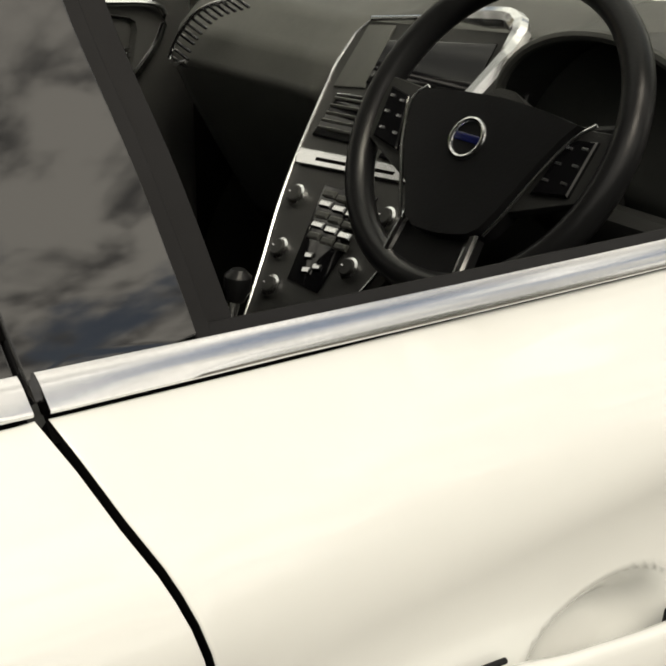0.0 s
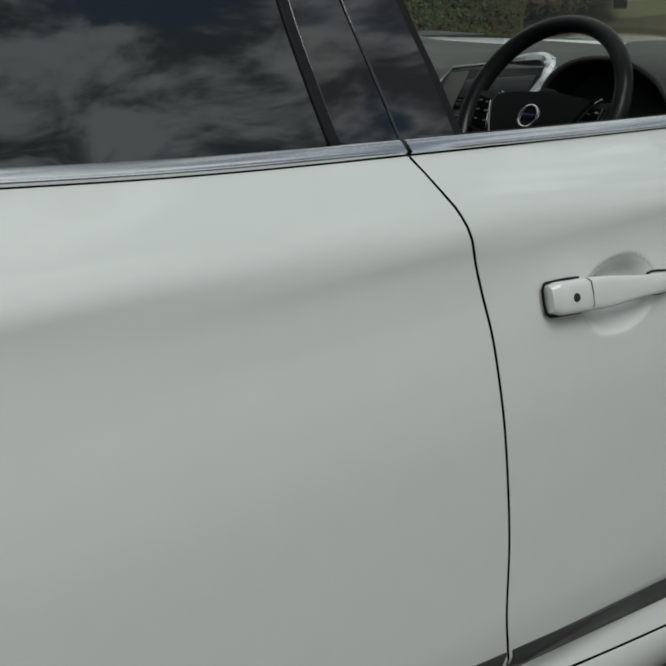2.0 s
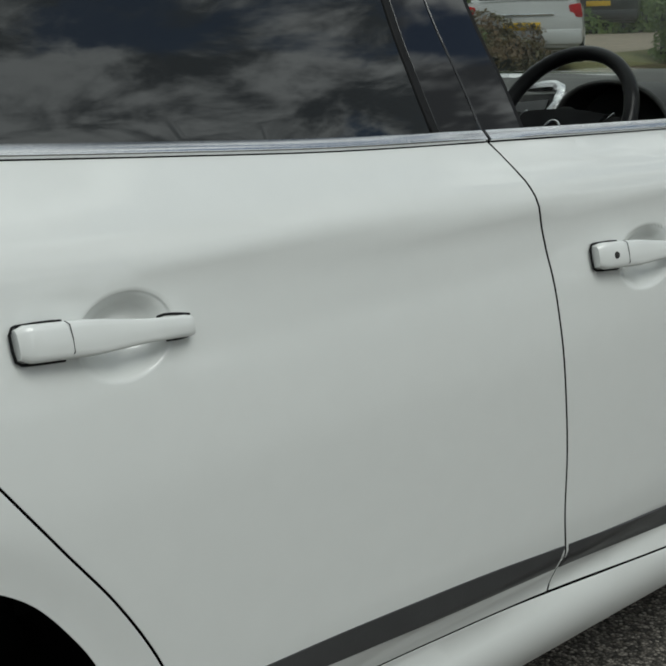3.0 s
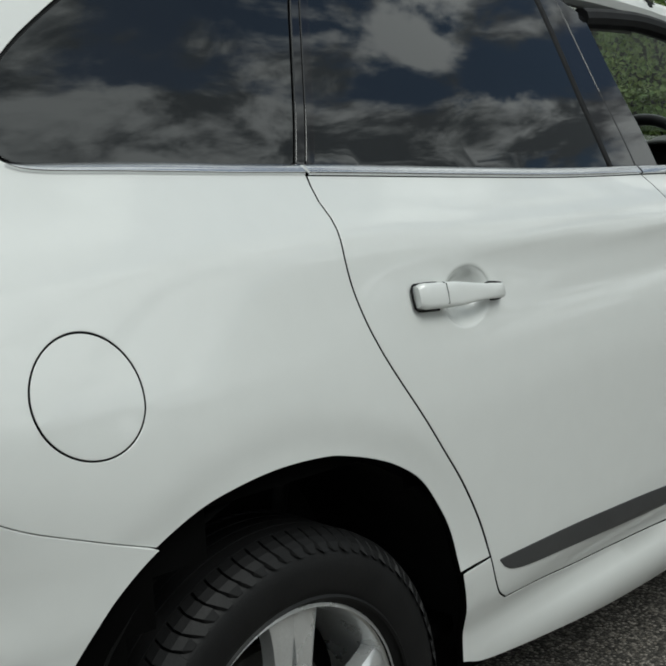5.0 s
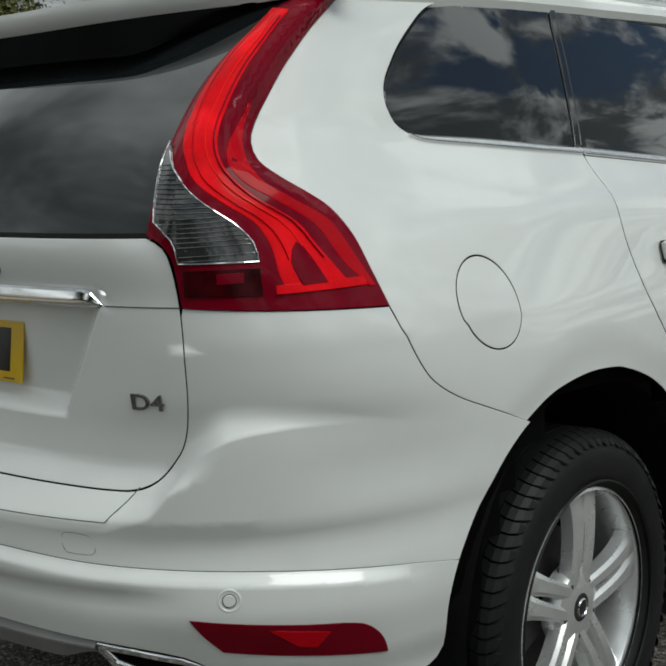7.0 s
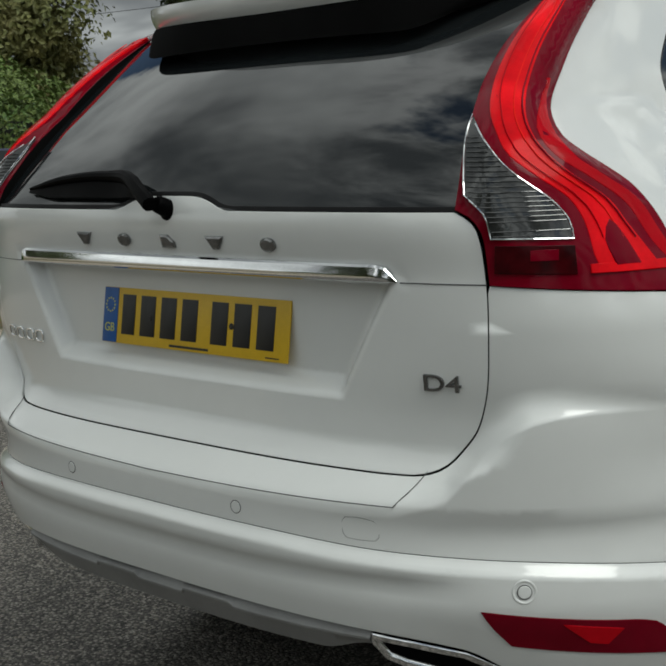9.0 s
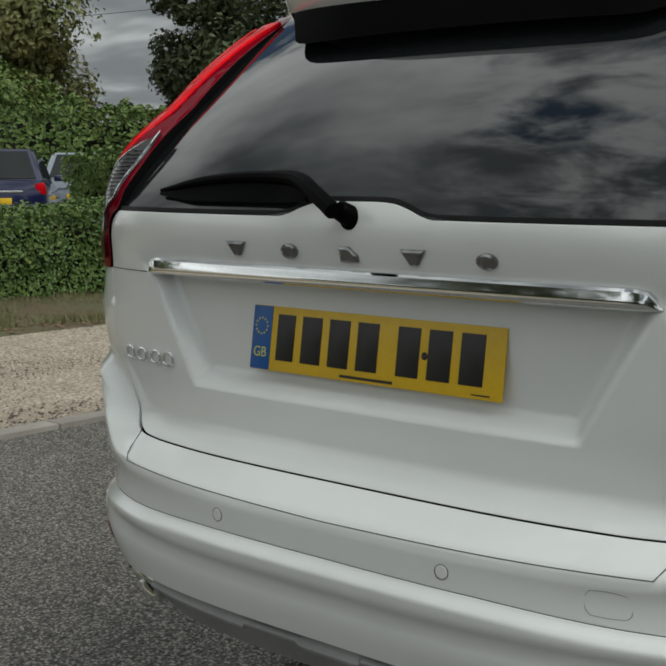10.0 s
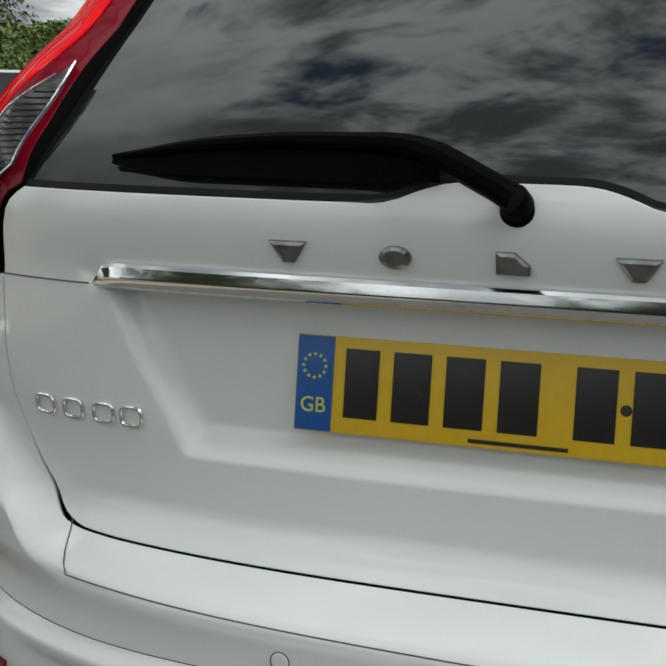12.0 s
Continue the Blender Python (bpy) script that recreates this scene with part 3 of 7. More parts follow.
BUMP_LINE = spline([(-0.518, 0.617), (-0.599, 0.632), (-0.716, 0.647), (-0.849, 0.660), (-0.978, 0.667), (-1.118, 0.672), (-1.308, 0.681), (MID, 0.683)])
BUMP_LOW = spline([(-0.542, 0.455), (-0.553, 0.434), (-0.590, 0.415), (-0.659, 0.416), (-0.751, 0.432), (-0.835, 0.444), (-0.875, 0.452), (-0.917, 0.476), (-0.960, 0.504), (-0.995, 0.515), (-1.05, 0.5235), (-1.133, 0.530), (-1.263, 0.535), (-1.40, 0.537), (MID, 0.538)])
SHELF = spline([(-1.030, 0.795), (-1.046, 0.776), (-1.066, 0.757), (-1.076, 0.746)]) + spline([(-1.076, 0.746), (-1.158, 0.746), (-1.342, 0.744), (MID, 0.741)])[1:]
QUARTER = spline([(0.126, 1.3105), (-0.178, 1.3335), (-0.30, 1.3405), (-0.440, 1.3490), (-0.462, 1.3525), (-0.480, 1.361)][:-1]) + spline([(-0.466, 1.3540), (-0.484, 1.3625), (-0.508, 1.378), (-0.522, 1.408), (-0.518, 1.441), (-0.489, 1.477), (-0.414, 1.532), (-0.295, 1.588), (-0.20, 1.612), (-0.05, 1.622)]) + line((-0.05, 1.622), (0.312, 1.628)) + [(u - 0.019, z) for u, z in GAP_C_UP[::-1] if 1.303 < z < 1.622]
ROOF_Z = 1.645


def recessed(u, z):
    """The tailgate's skin, with the hollow for its number plate."""
    x, y, zz = skin(u, z)
    half = abs(u - MID)
    edge = 0.400 + (z - 0.911) * (0.491 - 0.400) / 0.184
    inside = min((edge - half) * 0.92, z - 0.900)
    hollow = ease(inside, -0.004, 0.034) * (1 - ease(z, 1.100, 1.110))
    ledge = ease(z, 1.098, 1.104) * (1 - ease(z, 1.118, 1.135)) * (1 - ease(half, 0.49, 0.51))
    return (x, y + 0.034 * hollow + 0.006 * ledge, zz)


def recess_points():
    out = []
    for d in (-0.006, 0.0, 0.008, 0.015, 0.022, 0.030, 0.037):
        for z in np.arange(0.900 + d, 1.097, 0.012):
            half = 0.400 + (z - 0.911) * (0.491 - 0.400) / 0.184 - d / 0.92
            out += [(MID - half, float(z)), (MID + half, float(z))]
        half = 0.400 + (d - 0.011) * (0.491 - 0.400) / 0.184 - d / 0.92 - 0.008
        out += [(MID + float(a) * half, 0.900 + d) for a in np.linspace(-1, 1, 66)]
    for z in (1.0975, 1.1005, 1.104, 1.112):
        out += [(MID + float(a) * 0.485, z) for a in np.linspace(-1, 1, 66)]
    return out


def arched(u, z):
    """The quarter's skin, turned in a little round the wheel arch."""
    x, y, zz = skin(u, z)
    d = math.hypot((u + 0.09) / 0.455, (z - 0.47) / 0.415) - 1.0
    low = ease(z, 0.50, 0.62)
    return (x - 0.008 * (1 - ease(d, 0.0, 0.19)) * low, y, zz)


def set_in(u, z):
    """The rear window's skin, sunk between the tail lamps."""
    phi = math.pi / 2 + u
    t = z - 1.235
    r, bow = 0.961 - 0.5986 * t - 1.184 * t * t, (0.140 + 0.28 * t) * math.sin(phi) ** 2
    far = (math.sqrt(math.cos(phi) ** 2 + 4 * bow * r) - math.cos(phi)) / (2 * bow) if bow > 1e-5 else r
    return (far * math.sin(phi), -far * math.cos(phi), z)


def glazed(u, z):
    """The side glass, which carries its slope on below the belt line."""
    zb = belt_z(skin(u, z)[1]) + 0.002
    if z >= zb:
        return skin(u, z)
    low, top = np.array(skin(u, zb)), np.array(skin(u, zb + 0.02))
    return tuple(low + (top - low) * (z - zb) / 0.02)


def corner_points():
    """Close points over the bumper's swollen corners."""
    out = []
    half = 0.54
    while half < 1.05:
        rise = (crease(half + 0.004) - crease(half - 0.004)) / 0.008
        size = math.hypot(1.0, rise)
        for step in (-0.120, -0.095, -0.072, -0.052, -0.036, -0.022, -0.011, -0.004, 0.0, 0.004, 0.009, 0.015, 0.022, 0.030, 0.039, 0.050, 0.064):
            h, z = half - step * rise / size, crease(half) + step / size
            if z > 0.715 and 0.53 < h < gate_edge(z) - 0.008:
                out += [(-h, z), (-math.pi + h, z)]
        half += 0.0065 / size
    return out


DISHES = ((0.409, 1.0630, 0.070, 0.053), (1.442, 0.984, 0.083, 0.053))


def dished(u, z):
    """The doors' skin, with the hollows behind their handles."""
    x, y, zz = skin(u, z)
    for cu, cz, ru, rz in DISHES:
        r = math.hypot((u - cu - 0.12 * (z - cz)) / ru, (z - cz) / rz)
        if r < 1:
            x -= 0.028 * (1 - ease(r, 0.40, 1.0)) * (0.72 + 0.28 * (1 - r)) + 0.0025 * (1 - ease(r, 0.93, 1.0))
    return (x, y, zz)


def dish_points(which):
    cu, cz, ru, rz = DISHES[which]
    return [(cu, cz)] + [(cu + r * (ru * math.cos(a) + 0.12 * rz * math.sin(a)), cz + r * rz * math.sin(a)) for r in (0.3, 0.5, 0.65, 0.8, 0.92, 0.965, 1.0, 1.08) for a in np.linspace(0, 2 * math.pi, 48, endpoint=False)]


car = empty("car", "white estate-type off-road car with dark privacy glass, parked on tarmac", "car")


def sill_strip(lo, hi, owner, side):
    """A rounded bright strip along the foot of the side windows."""
    bm, rings = bmesh.new(), []
    for u in np.linspace(lo, hi, 90):
        z = belt_line(u) - 0.0012
        tall = belt_top(u) - z
        n = Vector(outward(skin, u, z + 0.006))
        ring = []
        for f, out in ((0.0, -0.006), (0.0, 0.0050), (0.05, 0.0066), (0.12, 0.0070), (0.35, 0.0064), (0.6, 0.0050), (0.85, 0.0028), (1.0, 0.0008), (1.0, -0.006)):
            p = Vector(skin(u, z + f * tall)) + out * n
            ring.append(bm.verts.new((side * p.x, p.y, p.z)))
        rings.append(ring)
    for r1, r2 in zip(rings, rings[1:]):
        for k in range(len(r1) - 1):
            bm.faces.new((r1[k], r1[k + 1], r2[k + 1], r2[k]))
    bm.faces.new(rings[0])
    bm.faces.new(rings[-1])
    bmesh.ops.recalc_face_normals(bm, faces=bm.faces)
    part("chrome_strip", bm, SATIN, owner, "bright metal strip along the window sill", sharp=50)
    us = np.linspace(lo, hi, 50)
    ribbon("belt_seal", [(u, belt_line(u) - 0.010) for u in us], [(u, belt_line(u) + 0.011) for u in us], GAP, owner, -0.005, skin, side)


def flank_panels(side):
    """The panels of one flank, with their windows, mouldings and handles."""
    flap_c, flap_r = (-0.4095, 1.0545), (0.0805, 0.0790)
    flap = [(flap_c[0] + flap_r[0] * math.cos(a) + 0.010 * math.sin(a), flap_c[1] + flap_r[1] * math.sin(a) - 0.022 * math.cos(a)) for a in np.linspace(0, 2 * math.pi, 60, endpoint=False)]
    quarter = panel("quarter_panel", loop(GAP_C_TOP, line((0.418, 0.578), (0.335, 0.572)), ARCH_TOP[::-1], SEAM[::-1], LAMP_OUT, line((-0.602, 1.612), (-0.50, ROOF_Z), (0.352, ROOF_Z)), GAP_C_UP[::-1]), PAINT, car, side=side, where=arched, holes=[QUARTER, flap] if side > 0 else [QUARTER])
    panel("quarter_window", QUARTER, PRIVACY, quarter, "dark tinted quarter window", proud=-0.003, lip=0.004, gap=0.006, side=side, where=glazed)
    panel("window_seal", QUARTER, RUBBER, quarter, proud=-0.009, lip=0.004, gap=-0.004, side=side, where=glazed)
    post = [(u - 0.003, z) for u, z in GAP_C_UP if z > 1.303]
    panel("pillar_cover", loop(post, [(u - 0.020, z) for u, z in GAP_C_UP[::-1] if z > 1.303]), GLOSSBLACK, quarter, "black post between the side windows", proud=0.0015, lip=0.006, gap=0.0, side=side, grid=0.015)
    if side > 0:
        panel("fuel_flap", flap, PAINT, quarter, "round white fuel filler flap", grid=0.02)
    rear_door = panel("rear_door", loop(GAP_C, DOOR_LOW, GAP_B[::-1], [q for q in BELT[::-1] if 0.141 < q[0] < 1.133]), PAINT, car, side=side, gap=0.0034, where=dished, extra=dish_points(0), clear=[DISHES[0][:2]])
    front_end = spline([(2.10, 0.375), (2.13, 0.55), (2.14, 0.80), (2.13, 1.0), (2.08, 1.155)])
    front_door = panel("front_door", loop(GAP_B, DOOR_LOW_FRONT, front_end, [q for q in BELT[::-1] if q[0] > 1.133]), PAINT, car, side=side, gap=0.0034, where=dished, extra=dish_points(1), clear=[DISHES[1][:2]])
    # glass and pillar covers above the belt
    above = [(u, belt_line(u) + 0.011) for u, _ in BELT]
    strip = [q for q in STRIP_UP]
    panel("door_window", loop([q for q in GAP_C_UP if q[1] > 1.309], line((0.330, 1.625), (1.05, 1.60)), strip[::-1], [q for q in above[::-1] if 0.150 < q[0] < 1.022]), PRIVACY, rear_door, "dark tinted rear door window", proud=-0.002, lip=0.004, gap=0.004, side=side)
    sash = [(u + 0.003, z) for u, z in GAP_C_UP if 1.311 < z < 1.62]
    panel("window_seal", loop(sash, [(u + 0.017, z) for u, z in sash[::-1]]), GLOSSBLACK, rear_door, proud=0.001, lip=0.006, gap=0.0, side=side, grid=0.015)
    panel("window_seal", loop(strip, line((1.05, 1.60), (1.062, 1.60)), [(u + 0.012, z) for u, z in strip[::-1]]), RUBBER, rear_door, proud=0.001, lip=0.01, gap=0.0, side=side)
    panel("pillar_cover", loop([(u + 0.0125, z) for u, z in strip], line((1.062, 1.60), (1.130, 1.612)), GAP_B_UP[::-1]), GLOSSBLACK, rear_door, proud=-0.001, lip=0.012, gap=0.003, side=side)
    panel("pillar_cover", loop(GAP_B_UP, line((1.135, 1.612), (1.215, 1.56)), FRONT_EDGE[::-1]), GLOSSBLACK, front_door, proud=-0.001, lip=0.02, gap=0.003, side=side)
    panel("window_channel", loop(FRONT_EDGE, [(u + 0.032, z - 0.004) for u, z in FRONT_EDGE[::-1]]), RUBBER, front_door, "black rubber window channel", proud=-0.022, lip=0.006, gap=0.0, side=side, grid=0.02)
    panel("channel_lip", loop([(u + 0.002, z) for u, z in FRONT_EDGE], [(u + 0.010, z - 0.002) for u, z in FRONT_EDGE[::-1]]), RUBBER, front_door, proud=-0.009, lip=0.004, gap=0.0, side=side, grid=0.02)
    # dark seals in the joints of the pillars
    for run, owner in ((GAP_B_UP, rear_door), (GAP_C_UP, quarter)):
        run = [q for q in run if 1.24 < q[1] < 1.61 and q[1] > belt_top(q[0]) - 0.004]
        panel("pillar_seal", loop([(u - 0.009, z) for u, z in run], [(u + 0.009, z) for u, z in run[::-1]]), GAP, owner, proud=-0.004, lip=0.004, gap=0.0, side=side, grid=0.02)
    # chrome along the belt
    for lo, hi, owner in ((-0.478, 0.137, quarter), (0.145, 1.129, rear_door), (1.137, 2.02, front_door)):
        sill_strip(lo, hi, owner, side)
    # lower mouldings
    top_edge = curve((0.447, 0.563), (0.68, 0.556), (0.86, 0.546), (1.01, 0.536), (1.21, 0.517), (1.53, 0.490), (2.05, 0.456))
    low_edge = curve((0.447, 0.562), (0.458, 0.550), (0.478, 0.536), (0.53, 0.524), (0.68, 0.512), (0.87, 0.4985), (1.02, 0.4855), (1.225, 0.467), (1.56, 0.435), (2.05, 0.40))
    for lo, hi, owner in ((0.448, 1.209, rear_door), (1.221, 2.05, front_door)):
        us = np.linspace(lo, hi, 50)
        panel("side_moulding", loop([(u, low_edge(u)) for u in us], [(u, top_edge(u)) for u in us[::-1]]), TRIM, owner, "dark grey plastic moulding", proud=0.002, lip=0.01, gap=0.0, side=side, crown=0.007, grid=0.012)
    # sill
    sill_low = [(2.25, 0.285), (1.5, 0.290), (1.05, 0.290), (0.775, 0.313), (0.47, 0.348), (0.370, 0.376)]
    panel("sill", loop(spline([(0.335, 0.572), (0.353, 0.50), (0.364, 0.43), (0.370, 0.376)]), spline(sill_low[::-1]), line((2.25, 0.285), (2.25, 0.372), (2.10, 0.372)), DOOR_LOW_FRONT[::-1], DOOR_LOW[::-1], GAP_C[::-1][: len(GAP_C) - len(GAP_C_TOP)], line((0.418, 0.577), (0.335, 0.572))), PAINT, car, side=side)
    handle(rear_door, 0.263, 0.497, 1.083, side, False, -0.098)
    handle(front_door, 1.289, 1.540, 1.0095, side, side > 0, -0.098)
    return quarter, rear_door, front_door


def handle(owner, u0, u1, z0, side, lock, tilt):
    """A pull handle over its scooped hollow."""
    length = u1 - u0

    def place(a, b, out=0.0):
        u = u0 + a * length
        z = z0 + b + tilt * a * length
        p, n = np.array(skin(u, z)), outward(skin, u, z)
        p = p + out * n
        return Vector((side * p[0], p[1], p[2]))

    # the grip: lofted rings along the handle
    bm = bmesh.new()
    rings = []
    for a in np.linspace(0.0, 1.0, 25):
        base = 0.0222 - 0.0082 * ease(a, 0.28, 0.80)
        tall = base * (0.78 + 0.22 * ease(a, 0.0, 0.05)) * (1 - 0.10 * ease(a, 0.95, 1.0))
        out = 0.028 - 0.008 * (1 - ease(a, 0.0, 0.06)) - 0.007 * ease(a, 0.80, 1.0) - 0.004 * ease(a, 0.96, 1.0)
        deep = 0.022 - 0.010 * ease(a, 0.28, 0.42) * (1 - ease(a, 0.78, 0.88))
        ring = []
        for k in np.linspace(0, 2 * math.pi, 16, endpoint=False):
            c, s = math.cos(k), math.sin(k)
            c, s = math.copysign(abs(c) ** 0.55, c), math.copysign(abs(s) ** 0.55, s)
            ring.append(bm.verts.new(place(a, tall * s - 0.002, out - deep * 0.5 + deep * 0.5 * c)))
        rings.append(ring)
    for r1, r2 in zip(rings, rings[1:]):
        for k in range(16):
            bm.faces.new((r1[k], r1[(k + 1) % 16], r2[(k + 1) % 16], r2[k]))
    bm.faces.new(rings[0])
    bm.faces.new(rings[-1])
    bmesh.ops.recalc_face_normals(bm, faces=bm.faces)
    part("handle", bm, PAINT, owner, "body-coloured white pull handle", sharp=50)
    # rubber line round the fixed end
    rim = spline([(0.27, 0.0202), (0.18, 0.0207), (0.05, 0.0195), (0.008, 0.0180), (-0.012, 0.010), (-0.013, -0.008), (-0.007, -0.0205), (0.02, -0.0245), (0.12, -0.0254), (0.25, -0.0252)], 0.02)
    bm = tube([place(*q, 0.0050) for q in rim], 0.0020, 6, up=(1, 0, 0))
    part("handle_gasket", bm, RUBBER, owner)
    bm = tube([place(0.252, 0.020, 0.0225), place(0.264, 0.016, 0.0285), place(0.268, 0.0, 0.0285), place(0.264, -0.016, 0.0285), place(0.252, -0.022, 0.0225)], 0.0006, 6)
    part("handle_joint", bm, RUBBER, owner)
    for run in ([(0.995, 0.0115), (0.93, 0.0135), (0.84, 0.0145), (0.80, 0.0125), (0.785, 0.004)], [(1.005, -0.004), (0.985, -0.0125), (0.92, -0.0165), (0.83, -0.0170)]):
        bm = tube([place(*q, 0.011) for q in spline(run, 0.03)], 0.0019, 6)
        part("handle_gasket", bm, RUBBER, owner)
    if lock:
        at, way = place(0.140, -0.003, 0.0275), (place(0.140, 0, 0.05) - place(0.140, 0, 0.0)).normalized()
        bm = lathe([(0.0, 0.0020), (0.0025, 0.0020), (0.0031, 0.0012), (0.0054, 0.0018), (0.0061, 0.0005), (0.0061, -0.004)], 24, m=Matrix.Translation(at) @ way.to_track_quat("X", "Z").to_matrix().to_4x4())
        part("lock_cylinder", bm, DARKMETAL, owner)


for flank_side in (1, -1):
    flank_panels(flank_side)


# ---- the tail ----
def over_tail(run):
    """A run from the right edge to the middle, carried on to the left edge."""
    return run + mirrored(run)[1:]


gate_low = over_tail(GATE)
glass_half = [(u, z) for u, z in GLASS_LOW if u >= MID]
glass_low = [(-math.pi - u, z) for u, z in glass_half[::-1]] + glass_half
tailgate = panel("tailgate", loop(gate_low, glass_low), PAINT, car, "white tailgate with a hollow for its plate", where=recessed, grid=0.02, extra=recess_points())
glass_side = [q for q in LAMP_IN if q[1] > 1.213]
panel("rear_window", loop(glass_low, [(u - 0.004, z) for u, z in glass_side], line((-0.704, 1.622), (MID, 1.622), (-math.pi + 0.704, 1.622)), [(-math.pi - u + 0.004, z) for u, z in glass_side[::-1]]), PRIVACY, tailgate, "dark tinted rear window", where=set_in, lip=0.004, gap=-0.004, grid=0.025)
panel("window_seal", loop(glass_low, [(u, z + 0.007) for u, z in glass_low[::-1]]), RUBBER, tailgate, proud=-0.002, lip=0.004, gap=0.0)
bumper = panel("rear_bumper", loop(SEAM, ARCH_REAR[: next(i for i, q in enumerate(ARCH_REAR) if q[1] < 0.618)], BUMP_LINE, mirrored(BUMP_LINE), mirrored(ARCH_REAR[: next(i for i, q in enumerate(ARCH_REAR) if q[1] < 0.618)]), mirrored(SEAM), mirrored(LAMP_LOW), mirrored([q for q in GATE if q[1] < 1.096])[::-1], [q for q in GATE[::-1] if q[1] < 1.096], LAMP_LOW), PAINT, car, "white rear bumper with parking sensors", where=flared, gap=0.0014, dark_lip=False, grid=0.03, extra=corner_points())
apron = panel("bumper_apron", loop(BUMP_LINE, mirrored(BUMP_LINE), mirrored([q for q in ARCH_REAR if q[1] < 0.617])[::-1], mirrored(BUMP_LOW)[::-1], BUMP_LOW[::-1], [q for q in ARCH_REAR[::-1] if q[1] < 0.617]), PAINT, car, "white lower bumper apron", where=aproned, gap=0.0014, grid=0.016, extra=[(u, z - d) for u, z in over_tail([q for q in BUMP_LINE if q[0] < -0.62]) for d in (0.006, 0.012, 0.018, 0.026)])
lamp_in_u = curve(*[(z, u) for u, z in LAMP_IN[::3] if z > 1.214])
lamp_out_u = curve(*[(z, u) for u, z in LAMP_OUT[::3]])


def lamp_skin(u, z):
    """The skin of a tail lamp, which stands out from the pillar beside the rear window."""
    inner, outer = lamp_in_u(max(z, 1.215)), lamp_out_u(z)
    d = 0.036 * ease(z, 1.17, 1.32) * ease(z, 1.66, 1.57) * ease(u - inner, -0.002, 0.042) * ease(outer - u, -0.004, 0.045)
    p = np.array(skin(u, z))
    out = p * (1, 1, 0)
    return tuple(p + d * out / np.linalg.norm(out))


for side in (1, -1):
    fog = loop(spline([(-0.954, 0.587), (-0.936, 0.556), (-0.910, 0.523)]), line((-0.910, 0.523), (-0.656, 0.485)), spline([(-0.656, 0.485), (-0.664, 0.513), (-0.678, 0.535), (-0.699, 0.552), (-0.730, 0.560)]), line((-0.730, 0.560), (-0.954, 0.587)))
    reflector = panel("rear_reflector", fog, REDLENS, apron, "dark red bumper reflector", where=aproned, proud=0.002, lip=0.012, gap=0.001, side=side, grid=0.015)
    core = loop(line((-0.839, 0.563), (-0.798, 0.527)), line((-0.798, 0.527), (-0.772, 0.522)), line((-0.772, 0.522), (-0.751, 0.548)), line((-0.751, 0.548), (-0.839, 0.563)))
    panel("reflector_core", core, REDMID, reflector, where=aproned, proud=0.0035, lip=0.003, gap=0.0, side=side, grid=0.015)
    # the seam of the load lip
    lip_seam = [Vector(flared(u, z)) + 0.0002 * Vector(outward(flared, u, z)) for u, z in SHELF]
    part("bumper_seam", tube([(side * p.x, p.y, p.z) for p in lip_seam], 0.0010, 6), TRIM, bumper)
    for u, z, owner, name in ((-1.352, 0.708, bumper, "parking_sensor"), (-0.894, 0.620, apron, "parking_sensor")):
        lies = aproned if owner is apron else flared
        p, n = Vector(lies(u, z)), Vector(outward(lies, u, z))
        m = Matrix.Translation(p) @ n.to_track_quat("X", "Z").to_matrix().to_4x4()
        bm = lathe([(0.0, 0.0016), (0.0095, 0.0014), (0.0108, 0.0004), (0.0112, -0.004)], 28, m=m)
        if side < 0:
            bmesh.ops.scale(bm, vec=(-1, 1, 1), verts=bm.verts)
            bmesh.ops.reverse_faces(bm, faces=bm.faces)
        eye = part(name, bm, PAINT, owner)
        bm = lathe([(0.0108, 0.0008), (0.0119, 0.0008), (0.0121, -0.003)], 28, m=m)
        if side < 0:
            bmesh.ops.scale(bm, vec=(-1, 1, 1), verts=bm.verts)
            bmesh.ops.reverse_faces(bm, faces=bm.faces)
        part("sensor_ring", bm, TRIM, eye)
        if owner is apron:
            bm = lathe([(0.0140, -0.002), (0.0160, 0.0004), (0.0178, 0.0010), (0.0192, 0.0006), (0.0206, -0.002)], 32, m=m)
            if side < 0:
                bmesh.ops.scale(bm, vec=(-1, 1, 1), verts=bm.verts)
                bmesh.ops.reverse_faces(bm, faces=bm.faces)
            part("sensor_surround", bm, PAINT, eye)
    # tail lamp: a dark red housing with light guides and a clear lens
    lamp = panel("tail_lamp", loop(LAMP_LOW, LAMP_OUT, line((-0.602, 1.612), (-0.64, 1.640), (-0.70, 1.622)), LAMP_IN[::-1]), REDLENS, car, "tall red tail lamp wrapping the rear pillar", proud=0.004, lip=0.040, gap=0.002, where=lamp_skin, side=side, grid=0.014, crown=0.006, dark_lip=True)
    guide_a = spline([(-0.772, 1.580), (-0.80, 1.556), (-0.870, 1.490), (-0.912, 1.425), (-0.930, 1.360), (-0.918, 1.300), (-0.880, 1.262), (-0.835, 1.228), (-0.812, 1.190), (-0.800, 1.140), (-0.790, 1.118)])
    guide_b = spline([(-0.700, 1.118), (-0.745, 1.180), (-0.775, 1.222), (-0.830, 1.262), (-0.868, 1.300), (-0.885, 1.345), (-0.876, 1.400), (-0.842, 1.470), (-0.785, 1.540), (-0.748, 1.574)])
    panel("light_guide", loop(guide_a, line((-0.790, 1.118), (-0.700, 1.118)), guide_b, line((-0.748, 1.574), (-0.772, 1.580))), REDGUIDE, lamp, "bright red light guide", proud=0.0115, lip=0.008, gap=0.0, where=lamp_skin, side=side, crown=0.003, grid=0.014)
